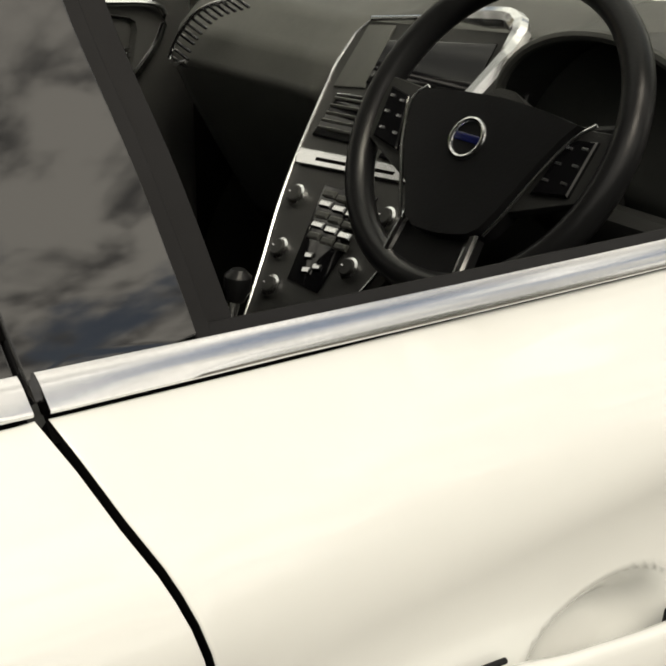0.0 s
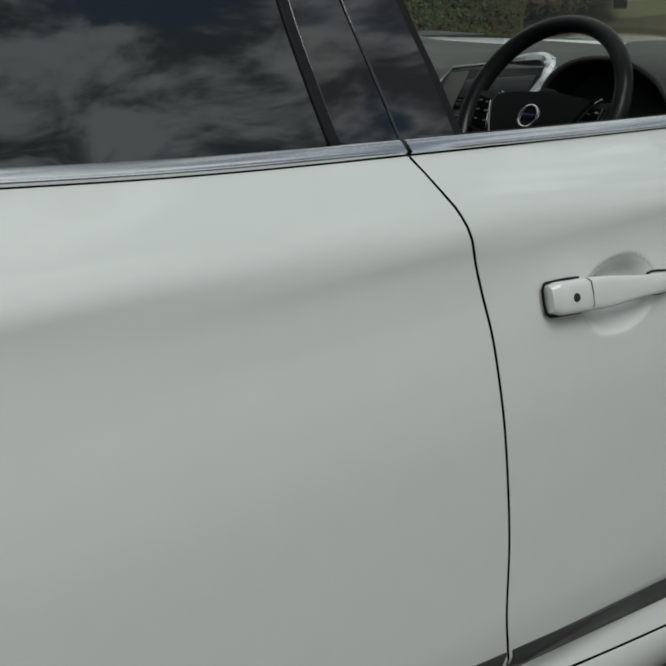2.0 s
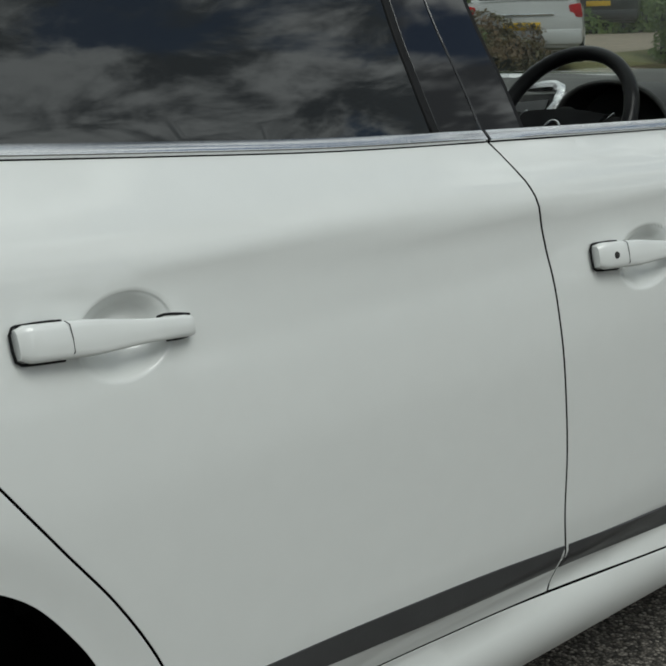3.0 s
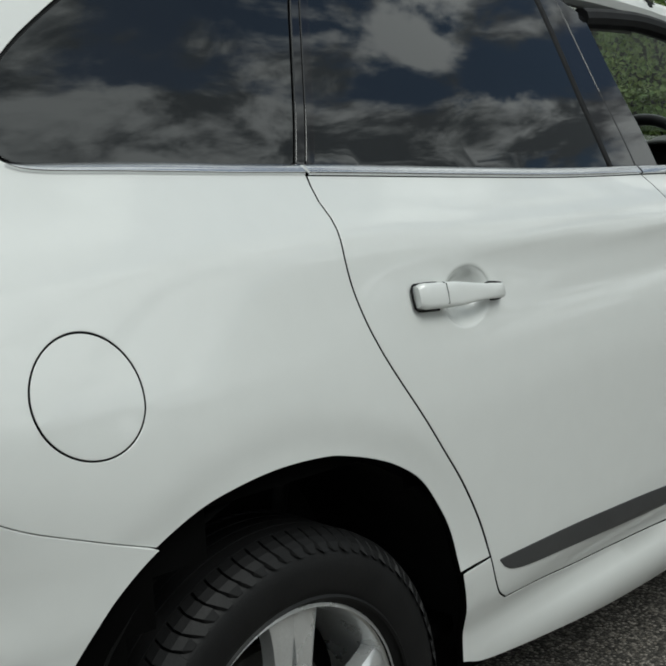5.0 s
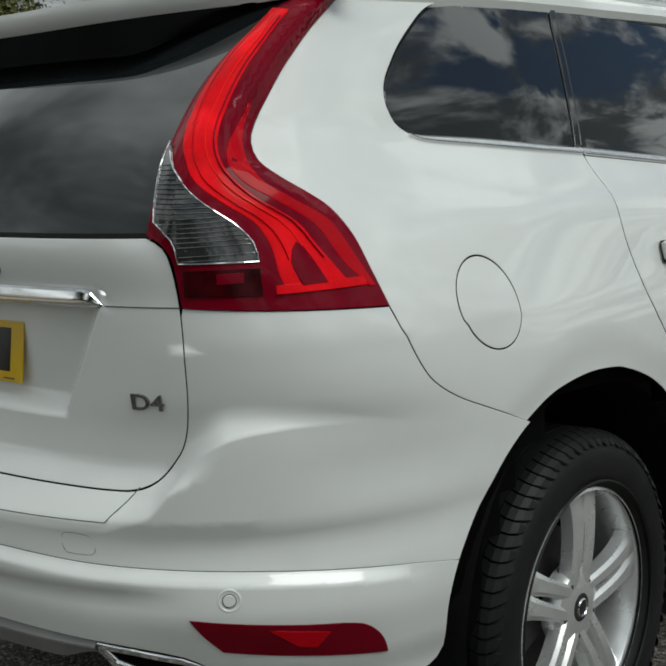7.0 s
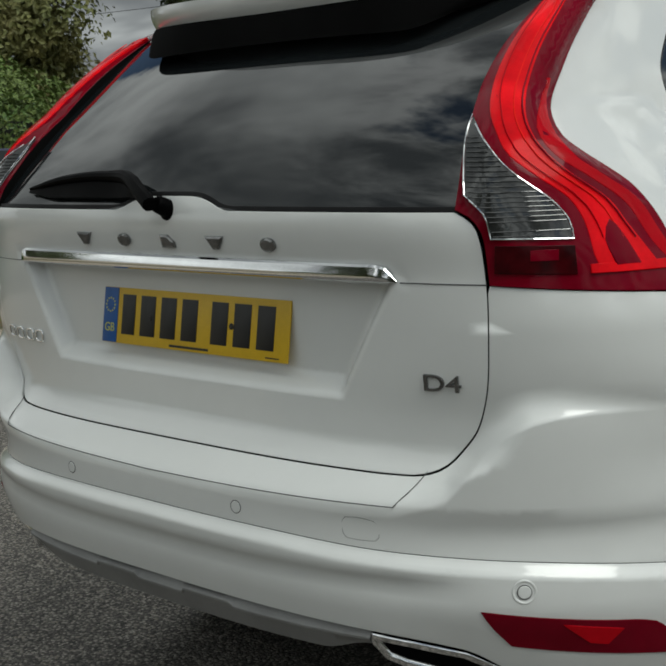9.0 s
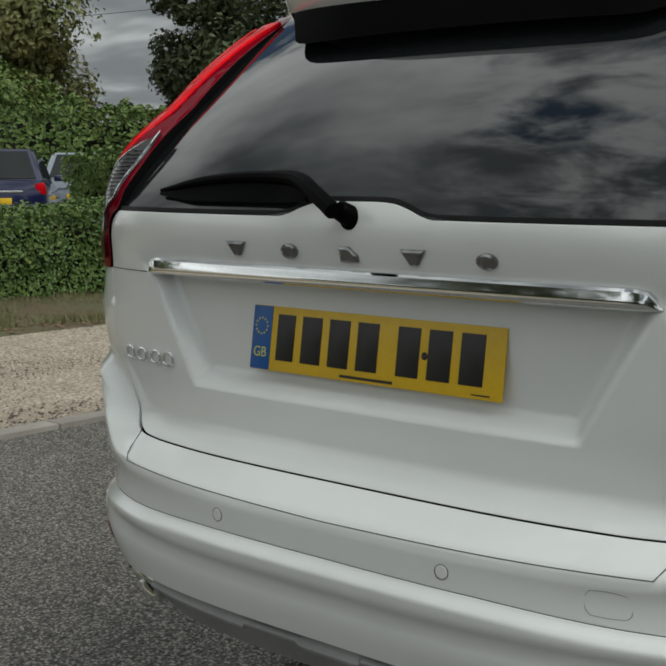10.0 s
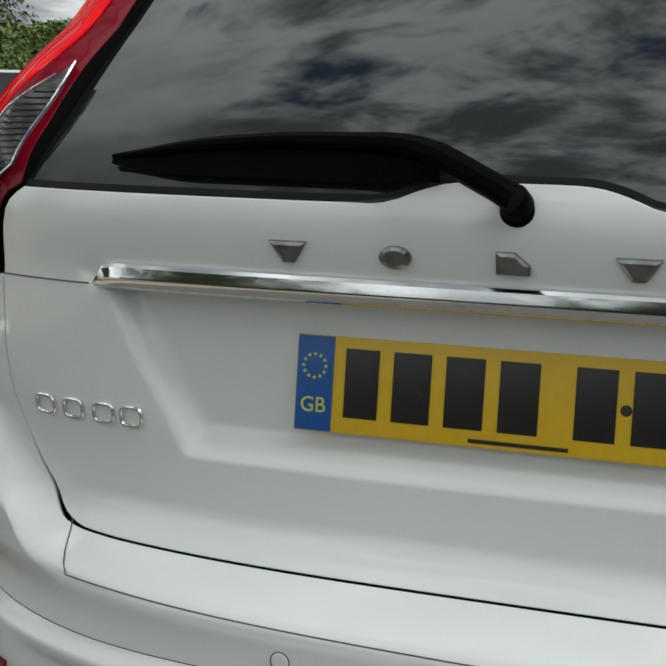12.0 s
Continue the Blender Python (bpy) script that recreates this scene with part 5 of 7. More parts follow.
for side in (1, -1):
    for yc in (-0.03, 2.744):
        bm = bmesh.new()
        arc = np.linspace(radians(-25), radians(205), 30)
        a = [bm.verts.new((side * 0.893, yc + 0.455 * math.cos(t), 0.40 + 0.455 * math.sin(t))) for t in arc]
        b = [bm.verts.new((side * 0.54, yc + 0.44 * math.cos(t), 0.40 + 0.44 * math.sin(t))) for t in arc]
        for i in range(len(arc) - 1):
            bm.faces.new((a[i], a[i + 1], b[i + 1], b[i]))
        c = bm.verts.new((side * 0.54, yc, 0.30))
        for i in range(len(arc) - 1):
            bm.faces.new((b[i], b[i + 1], c))
        part("wheelhouse", bm, LINER, car)
    edge = [Vector(skin(u, z)) - 0.010 * Vector(outward(skin, u, z)) for u, z in inset(ARCH + [(0.0, 0.3)], 0.008)[:-1]]
    # front wing with its arch, and the bonnet side
    wing_arch = [(2.744 + 0.44 * math.cos(t), 0.40 + 0.45 * math.sin(t)) for t in np.linspace(radians(-10), radians(190), 40)]
    panel("front_wing", loop(spline([(2.08, 1.155), (2.13, 1.0), (2.14, 0.80), (2.13, 0.55), (2.10, 0.376)]), line((2.10, 0.376), (2.25, 0.372)), wing_arch[::-1], line((3.177, 0.32), (3.40, 0.34), (3.55, 0.50), (3.56, 0.85)), spline([(3.56, 0.85), (3.30, 1.00), (2.90, 1.09), (2.45, 1.14), (2.08, 1.155)])), PAINT, car, "white front wing", side=side, grid=0.05)
    mirror = part("door_mirror", box((0.20, 0.09, 0.14), (side * 1.01, 1.98, 1.20), (0, 0, side * -8), bevel=0.035, segments=4), PAINT, car, "white door mirror")
    part("mirror_arm", tube([(side * 0.845, 1.98, 1.165), (side * 0.93, 1.98, 1.17)], 0.022, 8), RUBBER, mirror)
    part("mirror_glass", box((0.165, 0.004, 0.105), (side * 1.01 + side * 0.006, 1.934, 1.20), (0, 0, side * -8), bevel=0.0015), CHROME, mirror)
    # black frame over the front door window, running down the windscreen pillar
    frame_run = [(1.215, 1.562), (1.33, 1.560), (1.50, 1.548), (1.68, 1.505), (1.82, 1.440), (1.95, 1.345), (2.06, 1.235), (2.10, 1.165)]
    pts = []
    for u, z in spline(frame_run, 0.03):
        p, n = np.array(skin(min(u, 2.1), z)), outward(skin, min(u, 2.1), z)
        p = p - 0.012 * n
        pts.append((side * p[0], p[1], p[2]))
    part("window_frame", tube(pts, 0.024, 10), RUBBER, car, "black front door window frame")
    roof_run = []
    for y in np.linspace(-0.42, 1.62, 24):
        r = roof_point(1.0, y)
        roof_run.append((side * (r[0] + 0.012), y, r[2] - 0.002))
    pillar = roof_run + [(side * (half_width(y, 1.2) - k), y, z) for y, z, k in ((1.80, 1.518, 0.19), (2.00, 1.425, 0.150), (2.25, 1.295, 0.095), (2.52, 1.125, 0.035))]
    part("roof_side", tube(spline(pillar, 0.05), 0.030, 10), PAINT, car, "white roof side rail and windscreen pillar")


def screen_point(a, b):
    low, top = Vector((0.74 * a, 2.68 - 0.16 * a * a, 1.142)), Vector((0.575 * a, 1.66 - 0.05 * a * a, 1.612 - 0.02 * a * a))
    p = low.lerp(top, b)
    return p + Vector((0, 0.03, 0.045)) * math.sin(math.pi * b) * (1 - 0.5 * a * a)


screen = sheet("windscreen", screen_point, np.linspace(-1, 1, 21), np.linspace(0, 1, 16), CLEAR, car, "clear windscreen", 0.005)
screen.visible_shadow = False
for side in (1, -1):
    part("windscreen_seal", tube([screen_point(side * 0.985, b) for b in np.linspace(0, 1, 14)], 0.02, 8), RUBBER, car)
part("windscreen_seal", tube([screen_point(a, 0.0) for a in np.linspace(-1, 1, 20)], 0.018, 8), RUBBER, car)


def hood_point(a, b):
    y = 2.62 + 0.92 * b
    half = 0.80 - 0.10 * b - 0.10 * b * b
    return (half * a, y - 0.10 * a * a * (0.3 + b), 1.125 - 0.16 * b**1.7 + 0.035 * (1 - abs(a) ** 3) + 0.02 * math.exp(-((abs(a) - 0.7) ** 2) / 0.01))


sheet("bonnet", hood_point, np.linspace(-1, 1, 31), np.linspace(0, 1, 20), PAINT, car, "white bonnet", 0.01)


def nose_point(a, b):
    x = 0.86 * a
    y = 3.66 - 0.30 * abs(a) ** 2.6
    return (x, y - 0.10 * b**2 + 0.02 * math.sin(math.pi * b), 0.30 + 0.62 * b)


nose = sheet("front_bumper", nose_point, np.linspace(-1, 1, 31), np.linspace(0, 1, 12), PAINT, car, "white front bumper", 0.01)
part("radiator_grille", box((0.66, 0.03, 0.22), (0, 3.655, 0.78), (8, 0, 0), bevel=0.02), GLOSSBLACK, nose)
for side in (1, -1):
    part("headlamp", box((0.34, 0.14, 0.13), (side * 0.64, 3.47, 0.90), (10, 0, side * -28), bevel=0.03, segments=3), CLEARLENS, car, "clear headlamp")

# clear glass in the far front door; the near one is wound down
far_glass = [q for q in FRONT_EDGE[::1]] + spline([(1.215, 1.560), (1.50, 1.545), (1.70, 1.495), (1.85, 1.42), (2.03, 1.25), (2.05, 1.172)], 0.03)[1:]
panel("far_door_window", loop(far_glass, [(u, z + 0.011) for u, z in BELT[::-1] if 1.24 < u < 2.03]), CLEAR, car, "clear passenger door window", proud=-0.006, lip=0.004, gap=0.0, side=-1).visible_shadow = False
# the top of the wound-down pane and the felt in its slot
felt = [(u, belt_line(u) + 0.012) for u in np.linspace(1.235, 2.03, 40)]
pts = [np.array(skin(u, z)) - 0.020 * outward(skin, u, z) for u, z in felt]
part("window_slot_seal", tube([tuple(p) for p in pts], 0.011, 8), RUBBER, car, "black window slot seal")


# ---- cabin: dashboard, console, steering wheel ----
def stack(x, z, out=0.0):
    """A place on the centre console's face."""
    return Vector((x, 2.151 + 0.8 * (z - 1.141) - 0.78 * out, z + 0.62 * out))


def slab(name, outline, thick, material, parent, label="", out=0.0, place=stack, bevel=True):
    """A plate with the given outline on a leaning face."""
    bm = bmesh.new()
    if area(outline) > 0:
        outline = outline[::-1]
    shrunk = inset(outline[::-1], 0.0018)[::-1] if bevel else outline
    rows = [[bm.verts.new(place(*q, out)) for q in outline], [bm.verts.new(place(*q, out + thick * 0.7)) for q in outline], [bm.verts.new(place(*q, out + thick)) for q in shrunk]]
    for a, b in zip(rows, rows[1:]):
        for i in range(len(outline)):
            j = (i + 1) % len(outline)
            bm.faces.new((a[i], a[j], b[j], b[i]))
    bm.faces.new(rows[-1])
    bmesh.ops.recalc_face_normals(bm, faces=bm.faces)
    return part(name, bm, material, parent, label, sharp=30)




def dash_point(a, b):
    """The dashboard from below its front edge, over the top, to the windscreen."""
    x = 0.76 * a
    swell = 0.055 * math.exp(-((x - 0.385) / 0.20) ** 4)
    sweep = -0.05 * ease(abs(a), 0.25, 1.0) + 0.13 * (1 - ease(abs(x), 0.15, 0.23))
    rows = [(2.30, 0.70, 0), (2.20, 0.86, 0), (2.135, 0.965, 0), (2.10, 1.03, 0), (2.115, 1.085, 0.3), (2.17, 1.140, 0.8), (2.28, 1.172, 1), (2.42, 1.178, 0.7), (2.60, 1.155, 0.2)]
    f = b * (len(rows) - 1)
    i = min(int(f), len(rows) - 2)
    y, z, k = (p + (q - p) * (f - i) for p, q in zip(rows[i], rows[i + 1]))
    return (x, y + sweep * (1 - b) + 0.22 * ease(-a, 0.79, 0.93), z + swell * k + 0.02 * (1 - ease(abs(x), 0.12, 0.2)) * k)


dash = sheet("dashboard", dash_point, np.linspace(-1, 1, 61), np.linspace(0, 1, 41), DASHTOP, car, "dark grey soft dashboard", 0.01)
# console face
left = spline([(-0.150, 1.150), (-0.168, 1.128), (-0.173, 1.091), (-0.160, 1.030), (-0.141, 0.957), (-0.117, 0.893), (-0.089, 0.837), (-0.060, 0.770), (-0.05, 0.74)], 0.02)
right = spline([(0.075, 0.74), (0.10, 0.80), (0.128, 0.87), (0.150, 0.957), (0.160, 1.030), (0.165, 1.10), (0.163, 1.140), (0.148, 1.172)], 0.02)
face = left + right
console = slab("centre_console", face, 0.02, DASH, car, "dark centre console with silver trim", -0.02)
part("console_trim", tube([stack(x, z, 0.002) for x, z in left], 0.0025, 8), SATIN, console, "thin bright console edge")
part("console_trim", tube([stack(x, z, 0.002) for x, z in right], 0.0025, 8), SATIN, console, "thin bright console edge")
hood_edge = spline([(-0.150, 1.150), (-0.02, 1.168), (0.075, 1.180), (0.118, 1.182), (0.142, 1.168), (0.145, 1.145), (0.128, 1.098), (0.118, 1.075)], 0.012)
part("display_bezel", tube([stack(x, z, 0.004) for x, z in hood_edge], [0.004 + 0.011 * ease(k, 0.35, 0.6) for k in np.linspace(0, 1, len(hood_edge))], 8), SATIN, console, "satin silver display surround")
slab("display", [(-0.090, 1.128), (0.112, 1.152), (0.118, 1.085), (-0.086, 1.072)], 0.004, SCREEN, console, "dark navigation display", 0.002)
slab("display_shelf", [(-0.150, 1.142), (-0.095, 1.148), (-0.086, 1.066), (-0.150, 1.058)], 0.003, DASHTOP, console, "", 0.001)
for x0, x1 in ((-0.135, -0.035), (0.018, 0.118)):
    vent = slab("air_vent", [(x0 + 0.008, 1.047), (x1, 1.056), (x1 + 0.006, 1.000), (x0, 0.994)], 0.004, SCREEN, console, "dark air vent", 0.001)
    slab("vent_rim", [(x0 + 0.004, 1.051), (x1 + 0.004, 1.060), (x1 + 0.006, 1.056), (x0 + 0.005, 1.047)], 0.006, SATIN, vent, "", 0.001)
    for k in range(5):
        z = 1.003 + k * 0.0098
        slab("vent_slat", [(x0 + 0.006, z), (x1, z + 0.006), (x1, z + 0.0095), (x0 + 0.006, z + 0.0035)], 0.006, DASHTOP, vent, "", 0.003)
slot = slab("media_slot", [(-0.143, 0.975), (0.112, 0.996), (0.108, 0.977), (-0.134, 0.955)], 0.005, SATIN, console, "silver media slot", 0.001)
slab("slot_mouth", [(-0.098, 0.971), (0.068, 0.985), (0.066, 0.979), (-0.096, 0.965)], 0.006, GAP, slot, "", 0.001)
for x, z in ((-0.093, 0.921), (-0.064, 0.857), (-0.040, 0.815), (0.097, 0.934), (0.083, 0.868)):
    at, way = stack(x, z, 0.0), (stack(x, z, 1.0) - stack(x, z, 0.0)).normalized()
    m = Matrix.Translation(at) @ way.to_track_quat("X", "Z").to_matrix().to_4x4()
    knob = part("knob", lathe([(0.0, 0.014), (0.011, 0.014), (0.0125, 0.012), (0.0135, 0.002)], 28, m=m), DASH, console, "dark knob with a bright ring")
    part("knob_ring", lathe([(0.0130, 0.010), (0.0165, 0.008), (0.0175, 0.0), (0.0135, 0.0)], 28, m=m), SATIN, knob)
    slab("knob_mark", [(x - 0.010, z - 0.0012), (x - 0.002, z - 0.0012), (x - 0.002, z + 0.0012), (x - 0.010, z + 0.0012)], 0.0155, SATIN, knob)
pad = slab("button_panel", [(-0.052, 0.944), (0.058, 0.952), (0.048, 0.83), (-0.020, 0.83)], 0.003, SCREEN, console, "dark button panel", 0.001)
for row in range(5):
    z = 0.931 - row * 0.0125
    for col in range(3):
        x = -0.042 + row * 0.004 + col * 0.030
        slab("button", [(x, z), (x + 0.025, z + 0.002), (x + 0.025, z + 0.0098), (x, z + 0.0078)], 0.005, SATIN if row % 2 else DASHTOP, pad, "", 0.003)
for x, z in ((-0.008, 0.858), (0.018, 0.850), (0.002, 0.842)):
    slab("button", [(x, z), (x + 0.016, z + 0.003), (x + 0.014, z + 0.010), (x - 0.002, z + 0.007)], 0.005, CHROME, pad, "", 0.003)
part("tunnel", box((0.24, 0.60, 0.16), (0.02, 1.66, 0.70), (-6, 0, 0), bevel=0.03), DASH, car, "dark centre tunnel")
lever = part("gear_lever", tube([(-0.075, 1.83, 0.74), (-0.072, 1.845, 0.80)], 0.010, 12), SATIN, car, "dark gear knob on a metal stalk")
part("gear_knob", tube([(-0.072, 1.845, 0.795), (-0.071, 1.848, 0.812), (-0.070, 1.850, 0.832), (-0.070, 1.851, 0.842)], [0.013, 0.020, 0.020, 0.010], 16), LEATHER, lever)
# passenger air vent and the far door's inside
vent_run = [(-0.535, 2.030, 1.045), (-0.515, 2.035, 1.085), (-0.475, 2.055, 1.130), (-0.424, 2.085, 1.153)]
vent = part("side_vent", tube(spline(vent_run, 0.02), 0.004, 8), SATIN, dash, "side air vent with a bright rim")
for k, (x, y, z) in enumerate(spline(vent_run, 0.0125)):
    part("vent_slat", box((0.032, 0.006, 0.0035), (x + 0.022, y + 0.006, z - 0.004), (0, 25, 18), bevel=0.0008), SCREEN, vent)
part("vent_end", box((0.035, 0.008, 0.008), (-0.515, 2.036, 1.038), (0, -14, 18), bevel=0.002), SATIN, vent)
door_card = part("door_card", box((0.035, 1.0, 0.62), (-0.775, 1.72, 0.86), bevel=0.015), DASH, car, "dark grey passenger door lining")
trim = spline([(-0.744, 1.60, 1.128), (-0.744, 1.85, 1.122), (-0.744, 2.05, 1.110), (-0.744, 2.125, 1.100), (-0.744, 2.148, 1.080), (-0.744, 2.135, 1.040), (-0.744, 2.105, 1.000), (-0.744, 2.045, 0.945), (-0.744, 1.96, 0.90)], 0.015)
part("door_trim", tube(trim, 0.0075, 10), CHROME, door_card, "bright metal door trim loop")
part("speaker_grille", box((0.012, 0.22, 0.14), (-0.757, 1.97, 1.03), (-12, 0, 0), bevel=0.02), DASH, door_card)
for z in (1.008, 1.016, 1.024):
    part("door_button", box((0.006, 0.034, 0.003), (-0.748, 2.055, z), bevel=0.001), SATIN, door_card)
part("door_pull", tube(spline([(-0.742, 1.95, 1.06), (-0.735, 1.99, 1.045), (-0.738, 2.02, 1.02)], 0.01), 0.008, 8), GLOSSBLACK, door_card)

# instrument hood behind the wheel
bm = bmesh.new()
arch_n = 21
for d, s in ((0.0, 1.0), (0.16, 0.9)):
    for a in np.linspace(0, math.pi, arch_n):
        bm.verts.new((0.385 + 0.165 * s * math.cos(a), 2.05 + d, 1.09 + 0.125 * s * math.sin(a) ** 0.8))
bm.verts.ensure_lookup_table()
for i in range(arch_n - 1):
    bm.faces.new((bm.verts[i], bm.verts[i + 1], bm.verts[arch_n + i + 1], bm.verts[arch_n + i]))
bm.faces.new([bm.verts[arch_n + i] for i in range(arch_n)])
part("instrument_hood", bm, DASH, dash, "dark instrument hood")
part("instrument_rim", tube([(0.385 + 0.165 * math.cos(a), 2.05, 1.09 + 0.125 * math.sin(a) ** 0.8) for a in np.linspace(0, math.pi, 30)], 0.007, 8), DASHTOP, dash)
part("hazard_button", box((0.034, 0.008, 0.026), (0.215, 2.095, 1.104), (-30, 0, 0), bevel=0.004), SATIN, dash)
part("hazard_face", box((0.026, 0.010, 0.018), (0.215, 2.092, 1.104), (-30, 0, 0), bevel=0.003), SCREEN, dash)
part("side_outlet", tube([(0.66, 2.10, 1.075), (0.665, 2.10, 1.04), (0.69, 2.10, 1.015)], 0.0035, 8), SATIN, dash)
part("driver_knee_panel", box((0.50, 0.04, 0.30), (0.40, 2.08, 0.90), (25, 0, 0), bevel=0.02), DASH, dash)
part("lower_trim", box((0.30, 0.012, 0.008), (0.66, 2.06, 1.0), bevel=0.003), SATIN, dash)

wheel_m = Matrix.Translation((0.368, 1.886, 1.130)) @ pose(0, 0, 0, 58, 0, 0)
steering = new("steering_wheel")
steering.parent = car
steering.matrix_basis = wheel_m
tagged(steering, "black leather steering wheel with silver inlays")
ring = [(0.182 * math.cos(a), 0.182 * math.sin(a), 0.0) for a in np.linspace(0, 2 * math.pi, 72, endpoint=False)]
part("rim", tube(ring, 0.0165, 14, closed=True, squash=1.15), LEATHER, steering)
hub_shape = loop(spline([(-0.106, 0.004), (-0.098, 0.020), (-0.05, 0.029), (0.02, 0.034), (0.08, 0.032), (0.134, 0.026)]), spline([(0.134, 0.026), (0.120, 0.006), (0.100, -0.038), (0.082, -0.085), (0.070, -0.108)]), spline([(0.070, -0.108), (0.058, -0.118), (0.02, -0.128), (-0.02, -0.130), (-0.038, -0.122)]), spline([(-0.038, -0.122), (-0.062, -0.085), (-0.090, -0.04), (-0.106, 0.004)]))


def hub_place(x, y, out):
    return Vector((x, y, out))


slab("airbag_cover", hub_shape, 0.032, LEATHER, steering, "black airbag cover", -0.010, hub_place)
part("airbag_edge", tube([(x, y, 0.016) for x, y in spline([(-0.096, 0.026), (-0.112, 0.006), (-0.098, -0.040), (-0.072, -0.085), (-0.048, -0.125)], 0.01)], 0.0024, 8), SATIN, steering)
part("airbag_edge", tube([(x, y, 0.018) for x, y in spline([(0.150, 0.030), (0.128, 0.008), (0.106, -0.038), (0.088, -0.087), (0.076, -0.112)], 0.01)], 0.0022, 8), SATIN, steering)
for s in (-1, 1):
    slab("spoke", [(s * 0.085, 0.024), (s * 0.172, 0.030), (s * 0.172, -0.045), (s * 0.060, -0.090)], 0.014, DASH, steering, "", -0.006, hub_place)
    keys = slab("key_pad", [(s * 0.122, 0.010), (s * 0.156, 0.016), (s * 0.150, -0.046), (s * 0.104, -0.054)], 0.006, SCREEN, steering, "dark button pad", 0.008, hub_place)
    for x, y in ((0.128, 0.002), (0.146, 0.005), (0.122, -0.016), (0.144, -0.014), (0.116, -0.036), (0.140, -0.034)):
        slab("key_mark", [(s * (x - 0.004), y - 0.0015), (s * (x + 0.004), y - 0.0015), (s * (x + 0.004), y + 0.0015), (s * (x - 0.004), y + 0.0015)], 0.001, SATIN, keys, "", 0.0142, hub_place)
slab("lower_spoke", [(-0.045, -0.110), (0.060, -0.105), (0.066, -0.172), (-0.060, -0.172)], 0.012, LEATHER, steering, "", -0.006, hub_place)
for s in (-1, 1):
    part("spoke_inlay", tube([(s * 0.052 + 0.006, -0.110, 0.010), (s * 0.056 + 0.003, -0.168, 0.008)], 0.006, 8), SATIN, steering)
part("badge_ring", tube([(0.022 * math.cos(a), 0.022 * math.sin(a) - 0.020, 0.0230) for a in np.linspace(0, 2 * math.pi, 32, endpoint=False)], 0.0030, 8, closed=True), SATIN, steering)
slab("badge_bar", [(-0.020, -0.024), (0.020, -0.024), (0.020, -0.015), (-0.020, -0.015)], 0.0025, surface("dark_blue_badge", (0.01, 0.014, 0.08), 0.2, vary=0.1), steering, "", 0.0215, hub_place)
part("stalk", tube([(0.02, 0.02, -0.05), (0.13, 0.045, -0.045), (0.155, 0.05, -0.04)], [0.008, 0.008, 0.010], 8), DASH, steering)
part("steering_column", tube([(0, 0, 0.0), (0, -0.01, -0.22)], 0.05, 14), DASH, steering)


def lining_point(a, y):
    p = roof_point(a * 0.98, y)
    return (p[0], y, p[2] - 0.05)


sheet("headlining", lining_point, np.linspace(-1, 1, 15), np.linspace(0.30, 1.62, 14), surface("grey_headlining", (0.22, 0.22, 0.21), 0.9, vary=0.05), car, "grey cloth headlining", 0.01)
part("rear_view_mirror", box((0.22, 0.03, 0.06), (0, 1.75, 1.47), (-15, 0, 0), bevel=0.018), DASH, car)


